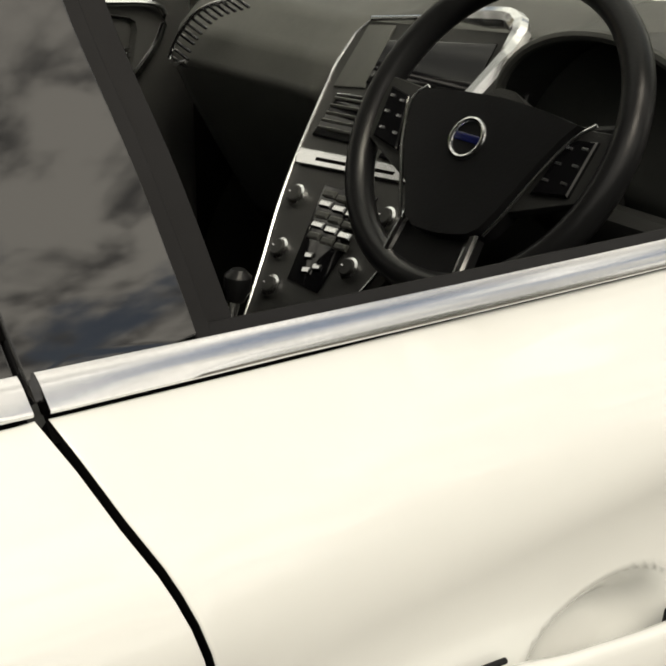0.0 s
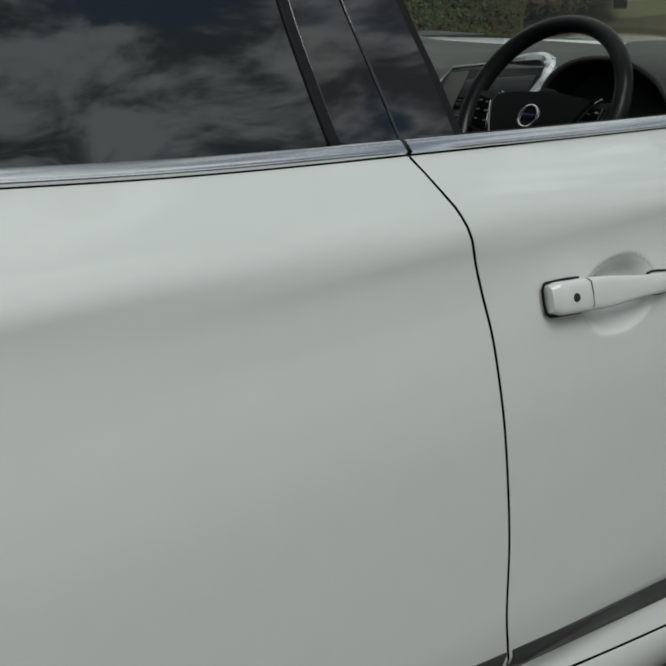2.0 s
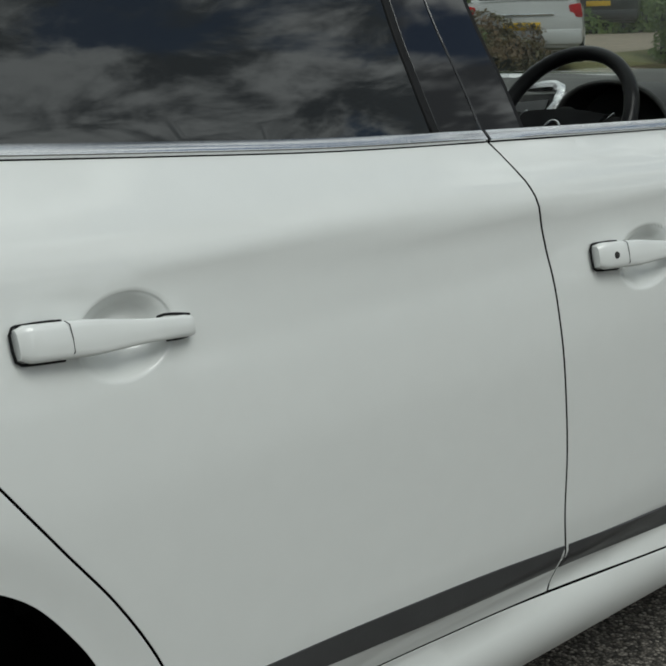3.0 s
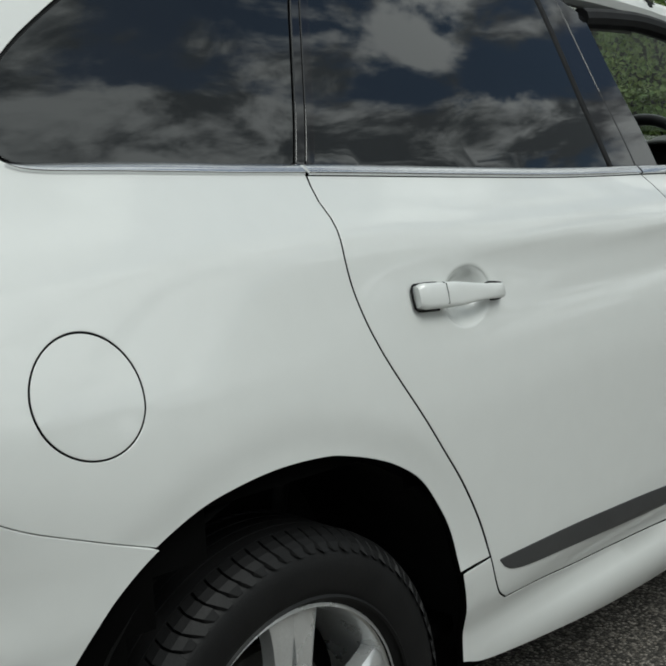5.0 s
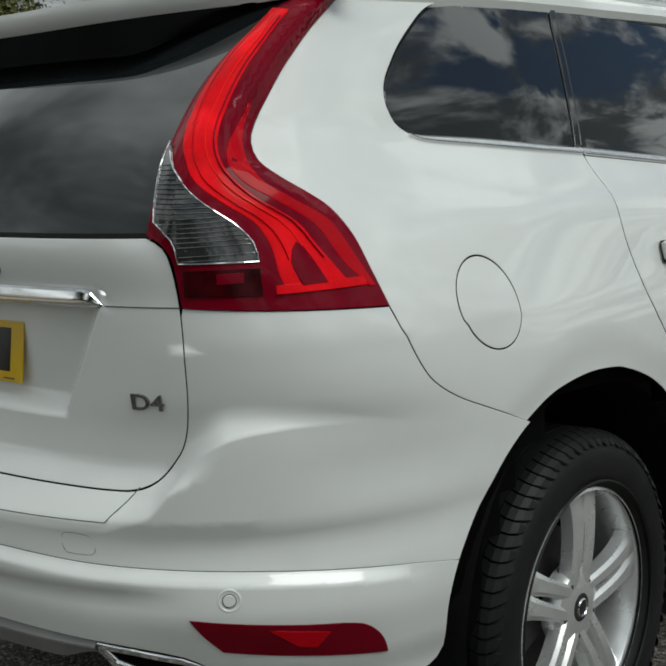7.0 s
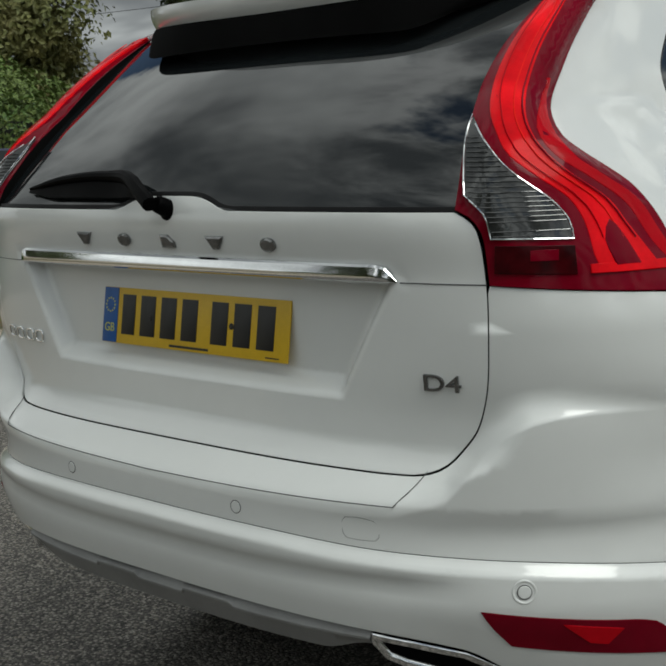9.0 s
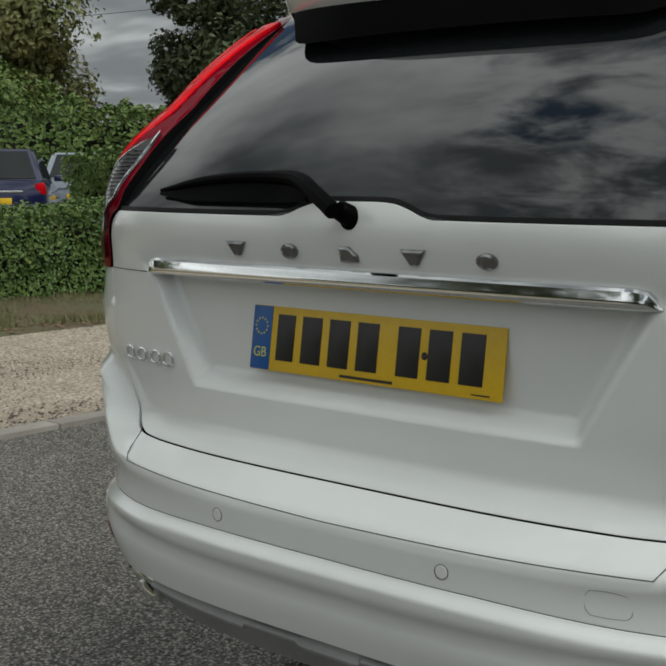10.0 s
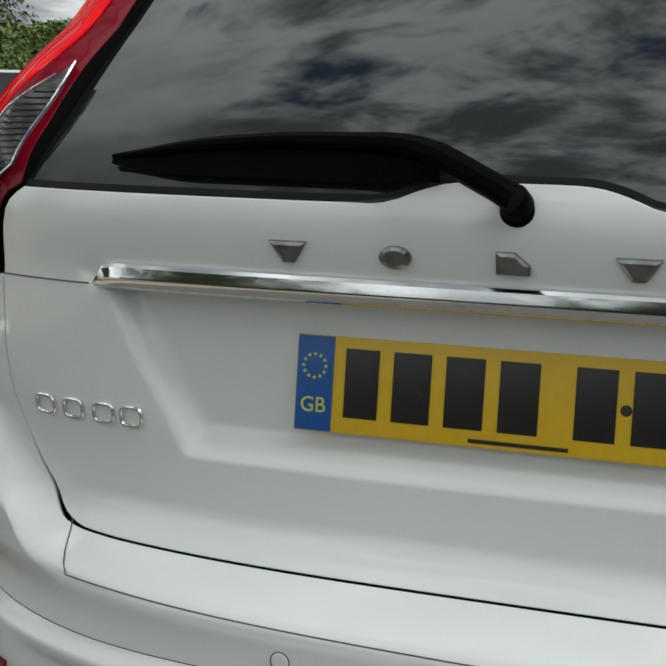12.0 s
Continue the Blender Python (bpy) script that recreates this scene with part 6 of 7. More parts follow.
# ---- wheels ----
def make_wheel():
    wheel = new("wheel")
    profile = [(0.250, 0.090), (0.262, 0.104), (0.285, 0.113), (0.315, 0.114), (0.336, 0.1105), (0.350, 0.101), (0.3590, 0.080), (0.3660, 0.050), (0.3695, 0.0), (0.3685, -0.050), (0.3645, -0.080), (0.350, -0.105), (0.31, -0.114), (0.25, -0.095)]
    tyre = part("tyre", lathe(profile, 72), TYRE, wheel, "black road tyre", sharp=60)
    # shoulder blocks parted by slanting grooves, with notched outer ends
    verts, faces = [], []
    for side in (1, -1):
        for k in range(80):
            pitch = 2 * math.pi / 80
            reach_out = 0.1135 - 0.004 * (k % 2)
            outer = [(0.060, 0.3738), (0.078, 0.3722), (0.092, 0.3660), (0.103, 0.3570), (reach_out, 0.3440)]
            start = len(verts)
            for j, (off, r) in enumerate(outer):
                lean, taper = 0.22 * pitch * math.sin(j * 1.1), (0.0, 0.0, 0.0, 0.03, 0.24)[j]
                deep = 0.008 if j < 4 else 0.001
                for f, rr in ((0.05 + taper, r - deep), (0.08 + taper, r), (0.92 - taper, r), (0.95 - taper, r - deep)):
                    a = (k + f) * pitch + lean
                    verts.append((side * off, rr * math.cos(a), rr * math.sin(a)))
            for j in range(4):
                for c in range(3):
                    q = [start + j * 4 + c, start + j * 4 + c + 1, start + (j + 1) * 4 + c + 1, start + (j + 1) * 4 + c]
                    faces.append(q if side > 0 else q[::-1])
            faces += [[start, start + 1, start + 2, start + 3][::-side], [start + 16, start + 17, start + 18, start + 19][::side]]
    tagged(mesh_object("tread", verts, faces, TYRE, tyre, smooth=False), kind="stuff")
    for off in (0.043, 0.014, -0.014, -0.043):
        part("tread_rib", lathe([(0.366, off + 0.0135), (0.3725, off + 0.0125), (0.3728, off), (0.3725, off - 0.0125), (0.366, off - 0.0135)], 72), TYRE, tyre)
    for r in (0.268,):
        part("sidewall_ring", lathe([(r - 0.004, 0.1125), (r, 0.1160), (r + 0.004, 0.1125)], 72), TYRE, tyre)
    rim = part("rim", lathe([(0.248, 0.098), (0.254, 0.096), (0.2535, 0.090), (0.246, 0.086), (0.238, 0.070), (0.232, 0.03), (0.225, -0.05), (0.235, -0.09)], 72), ALLOY, wheel, "silver alloy rim")
    # five pairs of spokes
    for k in range(5):
        for s in (-1, 1):
            bm = bmesh.new()
            rings = []
            for f in np.linspace(0, 1, 9):
                r = 0.045 + 0.200 * f
                a = radians(80 + 72 * k) + s * math.asin(min(0.6, 0.0235 / r))
                half = 0.0165 + 0.002 * f + 0.016 * f**4
                h = 0.083 + 0.010 * math.sin(math.pi * f * 0.9) - 0.002 * f
                mid = Vector((0, math.cos(a) * r, math.sin(a) * r))
                way, cross = Vector((0, math.cos(a), math.sin(a))), Vector((0, -math.sin(a), math.cos(a)))
                ring = []
                for c, d in ((-1.1, -0.034), (-1.0, -0.007), (-0.55, 0.0), (0.55, 0.0), (1.0, -0.007), (1.1, -0.034)):
                    ring.append(bm.verts.new(mid + cross * c * half + Vector((h + d, 0, 0))))
                rings.append(ring)
            for r1, r2 in zip(rings, rings[1:]):
                for i in range(6):
                    j = (i + 1) % 6
                    bm.faces.new((r1[i], r1[j], r2[j], r2[i]))
            bm.faces.new(rings[0])
            bm.faces.new(rings[-1])
            bmesh.ops.recalc_face_normals(bm, faces=bm.faces)
            part("spoke", bm, ALLOY, rim, sharp=30)
        a = radians(80 + 72 * k + 36)
        part("wheel_bolt", lathe([(0.0, 0.012), (0.008, 0.012), (0.0095, 0.009), (0.0095, 0.0)], 14, m=pose(0.072, 0.056 * math.cos(a), 0.056 * math.sin(a))), DARKMETAL, rim)
    part("hub", lathe([(0.030, 0.086), (0.050, 0.085), (0.075, 0.079), (0.085, 0.062), (0.085, 0.04)], 40), ALLOY, rim)
    part("hub_cap", lathe([(0.0, 0.0895), (0.020, 0.0890), (0.0275, 0.0865), (0.030, 0.082)], 32), DARKMETAL, rim, "dark grey hub cap with a plain ring")
    part("cap_ring", lathe([(0.0155, 0.0885), (0.0175, 0.0915), (0.0205, 0.0885)], 32), CHROME, rim)
    part("brake_disc", lathe([(0.05, 0.012), (0.158, 0.012), (0.158, -0.012), (0.05, -0.012)], 48), DARKMETAL, wheel)
    part("brake_caliper", box((0.06, 0.10, 0.19), (0.005, -0.135, 0.04), (15, 0, 0), bevel=0.015), DARKMETAL, wheel)
    # a black disc added for the shade behind the spokes
    part("wheel_back", lathe([(0.0, -0.02), (0.22, -0.03)], 40), GAP, wheel)
    return wheel


first = make_wheel()
first.parent = car
first.matrix_basis = pose(0.790, -0.040, 0.366, 4)
for x, y, a, flip in ((-0.790, -0.030, 40, 180), (0.805, 2.744, 22, 0), (-0.805, 2.744, 70, 180)):
    more = copy_thing(first, pose(x, y, 0.366, a, 0, flip))
    more.parent = car


# ---- ground and surroundings ----
def aggregate(name, dark, mid, pale, scale):
    """Bound stone chippings: small cells, each with its own tone, dark binder between, broad wear."""
    m = bpy.data.materials.new(name)
    m.use_nodes = True
    nodes, links = m.node_tree.nodes, m.node_tree.links
    p = nodes["Principled BSDF"]
    where = nodes.new("ShaderNodeTexCoord")
    cells = nodes.new("ShaderNodeTexVoronoi")
    cells.inputs["Scale"].default_value = scale
    links.new(where.outputs["Object"], cells.inputs["Vector"])
    tone = nodes.new("ShaderNodeValToRGB")
    knots = tone.color_ramp.elements
    knots[0].position, knots[0].color = 0.10, (*dark, 1)
    knots[1].position, knots[1].color = 0.95, (*pale, 1)
    half = knots.new(0.6)
    half.color = (*mid, 1)
    split = nodes.new("ShaderNodeSeparateColor")
    links.new(cells.outputs["Color"], split.inputs[0])
    links.new(split.outputs[0], tone.inputs[0])
    binder = nodes.new("ShaderNodeMapRange")
    binder.inputs["From Min"].default_value, binder.inputs["From Max"].default_value = 0.35, 0.75
    binder.inputs["To Min"].default_value, binder.inputs["To Max"].default_value = 1.0, 0.35
    links.new(cells.outputs["Distance"], binder.inputs["Value"])
    broad = nodes.new("ShaderNodeTexNoise")
    broad.inputs["Scale"].default_value, broad.inputs["Detail"].default_value = 2.2, 5
    links.new(where.outputs["Object"], broad.inputs["Vector"])
    wear = nodes.new("ShaderNodeMapRange")
    wear.inputs["From Min"].default_value, wear.inputs["From Max"].default_value = 0.3, 0.7
    wear.inputs["To Min"].default_value, wear.inputs["To Max"].default_value = 0.82, 1.18
    links.new(broad.outputs["Fac"], wear.inputs["Value"])
    times = nodes.new("ShaderNodeMath")
    times.operation = "MULTIPLY"
    links.new(binder.outputs[0], times.inputs[0])
    links.new(wear.outputs[0], times.inputs[1])
    shade = nodes.new("ShaderNodeHueSaturation")
    links.new(tone.outputs[0], shade.inputs["Color"])
    links.new(times.outputs[0], shade.inputs["Value"])
    links.new(shade.outputs[0], p.inputs["Base Color"])
    p.inputs["Roughness"].default_value = 0.85
    relief = nodes.new("ShaderNodeBump")
    relief.inputs["Strength"].default_value, relief.inputs["Distance"].default_value = 1.0, 0.004
    relief.invert = True
    links.new(cells.outputs["Distance"], relief.inputs["Height"])
    links.new(relief.outputs[0], p.inputs["Normal"])
    return m


TARMAC = aggregate("worn_grey_tarmac", (0.050, 0.047, 0.042), (0.150, 0.137, 0.119), (0.36, 0.33, 0.29), 125)
SPECKS = surface("pale_aggregate", (0.27, 0.24, 0.20), 0.8, vary=0.3, scale=3, per_piece=0.0)
EDGING = surface("pale_concrete_edging", (0.30, 0.275, 0.24), 0.85, vary=0.15, scale=5, bump=0.4, bump_scale=90, per_piece=0.25)
GRAVEL = surface("brown_gravel", (0.30, 0.25, 0.19), 0.9, vary=0.2, scale=3.5, bump=1.0, bump_scale=60, grain=0.9, other=(0.36, 0.31, 0.245))
STONES = surface("gravel_stones", (0.38, 0.32, 0.25), 0.85, vary=0.35, scale=5, grain=0.2, other=(0.22, 0.18, 0.14))
LITTER = surface("leaf_litter_soil", (0.10, 0.068, 0.038), 0.95, vary=0.3, scale=2.5, bump=1.0, bump_scale=40, grain=0.4, other=(0.085, 0.088, 0.035))
GRASS = surface("short_grass", (0.13, 0.145, 0.055), 0.9, vary=0.25, scale=3, other=(0.20, 0.18, 0.09), grain=0.25)
LEAF = surface("hedge_leaves", (0.060, 0.122, 0.022), 0.55, vary=0.3, scale=2.2, other=(0.100, 0.155, 0.032), grain=0.25)
LEAF2 = surface("bright_shrub_leaves", (0.090, 0.150, 0.026), 0.6, vary=0.3, scale=1.2, other=(0.145, 0.190, 0.044), grain=0.25)
RUSTY = surface("reddish_dry_leaves", (0.12, 0.062, 0.028), 0.7, vary=0.3, scale=3, other=(0.075, 0.075, 0.025), grain=0.25)
CANOPY = surface("dull_tree_leaves", (0.125, 0.150, 0.045), 0.6, vary=0.3, scale=0.8, other=(0.205, 0.185, 0.060), grain=0.3)
CANOPY2 = surface("dark_tree_leaves", (0.045, 0.068, 0.024), 0.6, vary=0.3, scale=0.8, other=(0.080, 0.098, 0.034), grain=0.3)
BARK = surface("grey_brown_bark", (0.075, 0.058, 0.042), 0.9, vary=0.3, scale=6, bump=0.8, bump_scale=40)
# near-black colour that paints the shade deep inside hedges and bushes
SHADE = surface("foliage_core_shade", (0.010, 0.014, 0.006), 0.95, vary=0.3, scale=3)
rng = np.random.default_rng(5)

KERB_X = -3.80
bm = bmesh.new()
for x0, x1 in ((KERB_X, 900.0),):
    v = [bm.verts.new(p) for p in ((x0, -900, 0), (x1, -900, 0), (x1, 900, 0), (x0, 900, 0))]
    bm.faces.new(v)
ground = tagged(part("ground", bm, TARMAC, smooth=False), "worn grey-brown tarmac car park", "ground", kind="structure")


def strip(name, x0, x1, z0, z1, material, label, wave=0.0):
    bm = bmesh.new()
    ys = [-900, -60, *np.arange(-20, 40, 1.0), 60, 900]
    rows = []
    for y in ys:
        row = []
        for k in range(7):
            x = x0 + (x1 - x0) * k / 6
            z = z0 + (z1 - z0) * k / 6 + (wave * noise.noise((x * 0.8, y * 0.6, 3.0)) if 0 < k < 6 else 0)
            row.append(bm.verts.new((x, y, z)))
        rows.append(row)
    for a, b in zip(rows, rows[1:]):
        for k in range(6):
            bm.faces.new((a[k], b[k], b[k + 1], a[k + 1]))
    bmesh.ops.recalc_face_normals(bm, faces=bm.faces)
    return tagged(part(name, bm, material), label, "ground", kind="structure")


strip("ground_gravel", -6.85, KERB_X - 0.13, 0.03, 0.015, GRAVEL, "brown gravel verge", 0.02)
strip("ground_litter", -9.6, -6.85, 0.06, 0.03, LITTER, "leaf litter and thin grass under a hedge", 0.05)
strip("ground_bank", -10.4, -9.6, 0.22, 0.06, GRASS, "low grass bank under the hedge", 0.0)
strip("ground_field", -900, -10.4, 0.22, 0.22, GRAVEL, "brown gravel parking beyond the hedge", 0.0)


def scatter(name, count, box_xy, z, size, material, label, category, flat=0.6):
    """Small loose pieces on the ground, joined into one mesh."""
    x0, x1, y0, y1 = box_xy
    at = np.column_stack([rng.uniform(x0, x1, count), rng.uniform(y0, y1, count), np.full(count, z)])
    base = np.array([(1, 0, 0), (0, 1, 0), (-1, 0, 0), (0, -1, 0), (0, 0, 1)], float)
    sizes = rng.uniform(*size, (count, 1, 1)) * rng.uniform(0.6, 1.3, (count, 5, 1))
    turn = rng.uniform(0, 6.28, count)
    c, s = np.cos(turn)[:, None], np.sin(turn)[:, None]
    pts = base[None] * sizes * np.array([1.0, 0.75, flat])
    out = np.stack([pts[..., 0] * c - pts[..., 1] * s, pts[..., 0] * s + pts[..., 1] * c, pts[..., 2]], -1) + at[:, None]
    tri = np.array([(0, 1, 4), (1, 2, 4), (2, 3, 4), (3, 0, 4)])
    faces = (tri[None] + 5 * np.arange(count)[:, None, None]).reshape(-1, 3)
    ob = mesh_object(name, out.reshape(-1, 3).tolist(), faces.tolist(), material, None, label, smooth=False)
    return tagged(ob, label, category, kind="stuff")


scatter("gravel_stones", 26000, (-6.9, KERB_X - 0.13, -1.0, 7.0), 0.018, (0.008, 0.022), STONES, "loose brown gravel stones", "gravel")
scatter("dark_gravel_stones", 14000, (-6.9, KERB_X - 0.13, -1.0, 7.0), 0.018, (0.008, 0.020), surface("dark_stones", (0.13, 0.105, 0.085), 0.9, vary=0.3, scale=8, grain=0.2), "dark stones in the gravel", "gravel")
scatter("tarmac_chippings", 9000, (-3.7, -0.8, -1.2, 4.5), 0.0, (0.004, 0.009), SPECKS, "pale chippings in the tarmac", "chippings", 0.35)
scatter("tarmac_chippings", 9000, (0.6, 3.2, -0.6, 4.5), 0.0, (0.003, 0.007), SPECKS, "pale chippings in the tarmac", "chippings", 0.35)


scatter("dead_leaves", 5000, (-9.2, -6.8, -1.0, 12.0), 0.045, (0.015, 0.035), surface("brown_dead_leaves", (0.17, 0.105, 0.055), 0.8, vary=0.35, scale=6, other=(0.09, 0.055, 0.03), grain=0.3), "brown dead leaves under a hedge", "leaves", 0.3)


def leaves(name, at, facing, size, material, label, category, parent=None):
    """Many small folded leaves at given places, as one mesh."""
    n = len(at)
    at, facing = np.asarray(at, float), np.asarray(facing, float) + rng.normal(0, 0.55, (n, 3))
    facing /= np.linalg.norm(facing, axis=1, keepdims=True) + 1e-9
    any_way = rng.normal(0, 1, (n, 3))
    a = np.cross(facing, any_way)
    a /= np.linalg.norm(a, axis=1, keepdims=True) + 1e-9
    b = np.cross(facing, a)
    s = rng.uniform(*size, (n, 1))
    pts = np.stack([at - a * s, at + b * s * 0.55 + facing * s * 0.18, at + a * s, at - b * s * 0.55 + facing * s * 0.18], 1)
    faces = (np.array([(0, 1, 2), (0, 2, 3)])[None] + 4 * np.arange(n)[:, None, None]).reshape(-1, 3)
    ob = mesh_object(name, pts.reshape(-1, 3).tolist(), faces.tolist(), material, parent, label, smooth=False)
    if category:
        tagged(ob, label, category, kind="stuff")
    return ob


def hedge(x0, y0, x1, y1, wide, tall, low, count, size, material, label, mix=None, name="hedge"):
    """A clipped hedge along a line: a near-black core for the shade inside, with leaves over its faces."""
    long = math.hypot(x1 - x0, y1 - y0)
    way = np.array([(x1 - x0) / long, (y1 - y0) / long])
    cross = np.array([way[1], -way[0]])
    thing = empty(name, label, "hedge", (0, 0, 0))
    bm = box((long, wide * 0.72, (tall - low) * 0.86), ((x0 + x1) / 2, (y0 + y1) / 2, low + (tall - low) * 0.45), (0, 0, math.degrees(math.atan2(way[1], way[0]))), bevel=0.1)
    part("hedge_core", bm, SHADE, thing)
    u = rng.uniform(0, long, count)
    t = rng.uniform(0, 1, count)
    bulge = np.array([0.16 * noise.noise((p * 0.9, 0.0, q * 2.0)) + 0.10 * noise.noise((p * 2.7, 5.0, q * 4.0)) for p, q in zip(u, t)]) * (tall - low)
    side = np.where(rng.uniform(0, 1, count) < 0.5, 1.0, -1.0)
    on_top = t > 0.68
    across = np.where(on_top, rng.uniform(-0.5, 0.5, count), 0.5 * side) * wide + side * bulge * (~on_top)
    z = np.where(on_top, tall + bulge, low + (tall - low) * t / 0.68) + rng.normal(0, 0.03, count)
    at = np.column_stack([x0 + way[0] * u + cross[0] * across, y0 + way[1] * u + cross[1] * across, z])
    facing = np.column_stack([cross[0] * side * ~on_top, cross[1] * side * ~on_top, on_top * 1.0 + 0.25])
    if mix:
        pick = rng.uniform(0, 1, count) < mix[1]
        leaves("hedge_leaves", at[pick], facing[pick], size, mix[0], "", "", thing)
        at, facing = at[~pick], facing[~pick]
    leaves("hedge_leaves", at, facing, size, material, "", "", thing)
    return thing


def tree(x, y, tall, spread, crown_low, count, size, material, label):
    """A tapered trunk with limbs and an uneven crown of leaf clumps."""
    thing = empty("tree", label, "tree", (x, y, 0.08))
    trunk = [(0, 0, -0.1), (0.1, 0.05, tall * 0.25), (-0.05, 0.12, tall * 0.5), (0.1, 0.0, tall * 0.8)]
    bm = tube(spline(trunk, 0.6), [float(np.interp(k, (0, 1), (0.30, 0.05))) for k in np.linspace(0, 1, len(spline(trunk, 0.6)))], 10)
    clumps = []
    for k in range(64):
        a, h = rng.uniform(0, 6.28), rng.uniform(crown_low, tall)
        f = (h - crown_low) / (tall - crown_low)
        r = spread * (0.55 + 0.45 * math.sin(math.pi * min(1, f * 0.85 + 0.15))) * rng.uniform(0.2, 1.0)
        end = Vector((r * math.cos(a), r * math.sin(a), h))
        start = Vector((0, 0, max(crown_low * 0.6, h - r * 0.7)))
        tube([start, start.lerp(end, 0.5) + Vector((0, 0, 0.2)), end], [0.09, 0.05, 0.015], 6, bm)
        clumps.append((end, spread * rng.uniform(0.20, 0.38)))
    part("trunk", bm, BARK, thing, "bark trunk with limbs")
    each = count // len(clumps)
    at, facing = [], []
    for c, r in clumps:
        d = rng.normal(0, 1, (each, 3))
        d /= np.linalg.norm(d, axis=1, keepdims=True)
        radius = r * rng.uniform(0.55, 1.08, (each, 1)) * (1 + 0.25 * np.sin(5 * d[:, :1] + c[0]) * np.cos(4 * d[:, 1:2]))
        at.append(np.array(c) + d * radius * (1.15, 1.15, 0.8))
        facing.append(d + (0, 0, 0.4))
    leaves("crown", np.concatenate(at), np.concatenate(facing), size, material, "", "", thing)
    return thing


def bush(x, y, tall, wide, count, size, material, label, base=0.05):
    thing = empty("bush", label, "bush", (x, y, base))
    # solid core coloured as the shade between the leaves
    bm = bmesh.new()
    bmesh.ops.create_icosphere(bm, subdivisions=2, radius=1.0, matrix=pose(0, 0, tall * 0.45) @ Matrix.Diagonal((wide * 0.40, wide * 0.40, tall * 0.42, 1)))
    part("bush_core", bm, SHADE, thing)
    d = rng.normal(0, 1, (count, 3))
    d[:, 2] = np.abs(d[:, 2]) * 0.9 - 0.25
    d /= np.linalg.norm(d, axis=1, keepdims=True)
    r = 1 + np.array([0.32 * noise.noise(Vector(q) * 2.2 + Vector((x, y, 0))) for q in d]) + rng.normal(0, 0.05, count)
    at = d * r[:, None] * (wide * 0.5, wide * 0.5, tall * 0.55) + (0, 0, tall * 0.45)
    leaves("bush_leaves", at, d + (0, 0, 0.3), size, material, "", "", thing)
    return thing


def tufts(name, count, box_xy, z, tall, material, label):
    """Thin grass blades standing on the ground, joined into one mesh."""
    x0, x1, y0, y1 = box_xy
    at = np.column_stack([rng.uniform(x0, x1, count), rng.uniform(y0, y1, count), np.full(count, z)])
    keep = np.array([noise.noise((q[0] * 1.1, q[1] * 0.9, 7.0)) > -0.05 for q in at])
    at = at[keep]
    n = len(at)
    a = rng.uniform(0, 6.28, n)
    side = np.column_stack([np.cos(a), np.sin(a), np.zeros(n)]) * rng.uniform(0.003, 0.007, (n, 1))
    tip = at + np.column_stack([rng.normal(0, 0.03, (n, 2)), rng.uniform(*tall, n)])
    pts = np.stack([at - side, at + side, tip], 1)
    ob = mesh_object(name, pts.reshape(-1, 3).tolist(), (np.arange(n * 3).reshape(-1, 3)).tolist(), material, None, label, smooth=False)
    return tagged(ob, label, "grass", kind="stuff")


tufts("grass_tufts", 56000, (-9.2, -6.7, -1.0, 12.0), 0.03, (0.03, 0.10), GRASS, "thin grass tufts under a hedge")

# verge side: near hedge, parked cars beyond it, tall hedge and trees
hedge(-9.45, -2.0, -9.33, 6.4, 1.0, 0.89, 0.08, 36000, (0.018, 0.040), LEAF, "clipped green hedge beside a gravel verge", (LEAF2, 0.25))
hedge(-9.33, 6.3, -9.25, 11.6, 1.0, 0.87, 0.08, 26000, (0.020, 0.042), LEAF, "clipped hedge with reddish leaves beside a gravel verge", (RUSTY, 0.65))
hedge(-31.2, 4.5, -9.0, 31.0, 2.4, 2.7, 0.1, 70000, (0.05, 0.10), LEAF2, "tall overgrown green hedge behind parked cars", (LEAF, 0.4))
hedge(-14.5, 9.75, -12.9, 9.8, 0.8, 1.5, 0.22, 7000, (0.03, 0.06), LEAF, "low green hedge between parked cars", (LEAF2, 0.4))
bush(-26.0, 15.5, 3.7, 4.6, 16000, (0.05, 0.10), LEAF2, "rounded light green shrub above a hedge")
tree(-32.0, 19.6, 11.5, 4.1, 1.6, 96000, (0.08, 0.15), CANOPY, "large full tree with dull olive leaves")
tree(-23.5, 27.6, 11.0, 4.4, 1.8, 56000, (0.08, 0.15), CANOPY2, "large dark green tree")
tree(-36.0, 12.0, 11.0, 4.5, 2.2, 9000, (0.15, 0.28), CANOPY, "large full tree with dull olive leaves")
tree(-16.0, 50.0, 10.0, 5.0, 2.0, 9000, (0.15, 0.28), CANOPY2, "large dark green tree")
tree(-6.0, 51.0, 9.0, 5.0, 1.8, 9000, (0.15, 0.28), CANOPY2, "large dark green tree")
tree(3.0, 52.0, 9.5, 5.0, 1.8, 7000, (0.16, 0.30), CANOPY, "large full tree with dull olive leaves")
tree(-29.5, 27.0, 8.5, 2.1, 1.6, 24000, (0.08, 0.15), CANOPY2, "slim dark green tree behind a hedge")
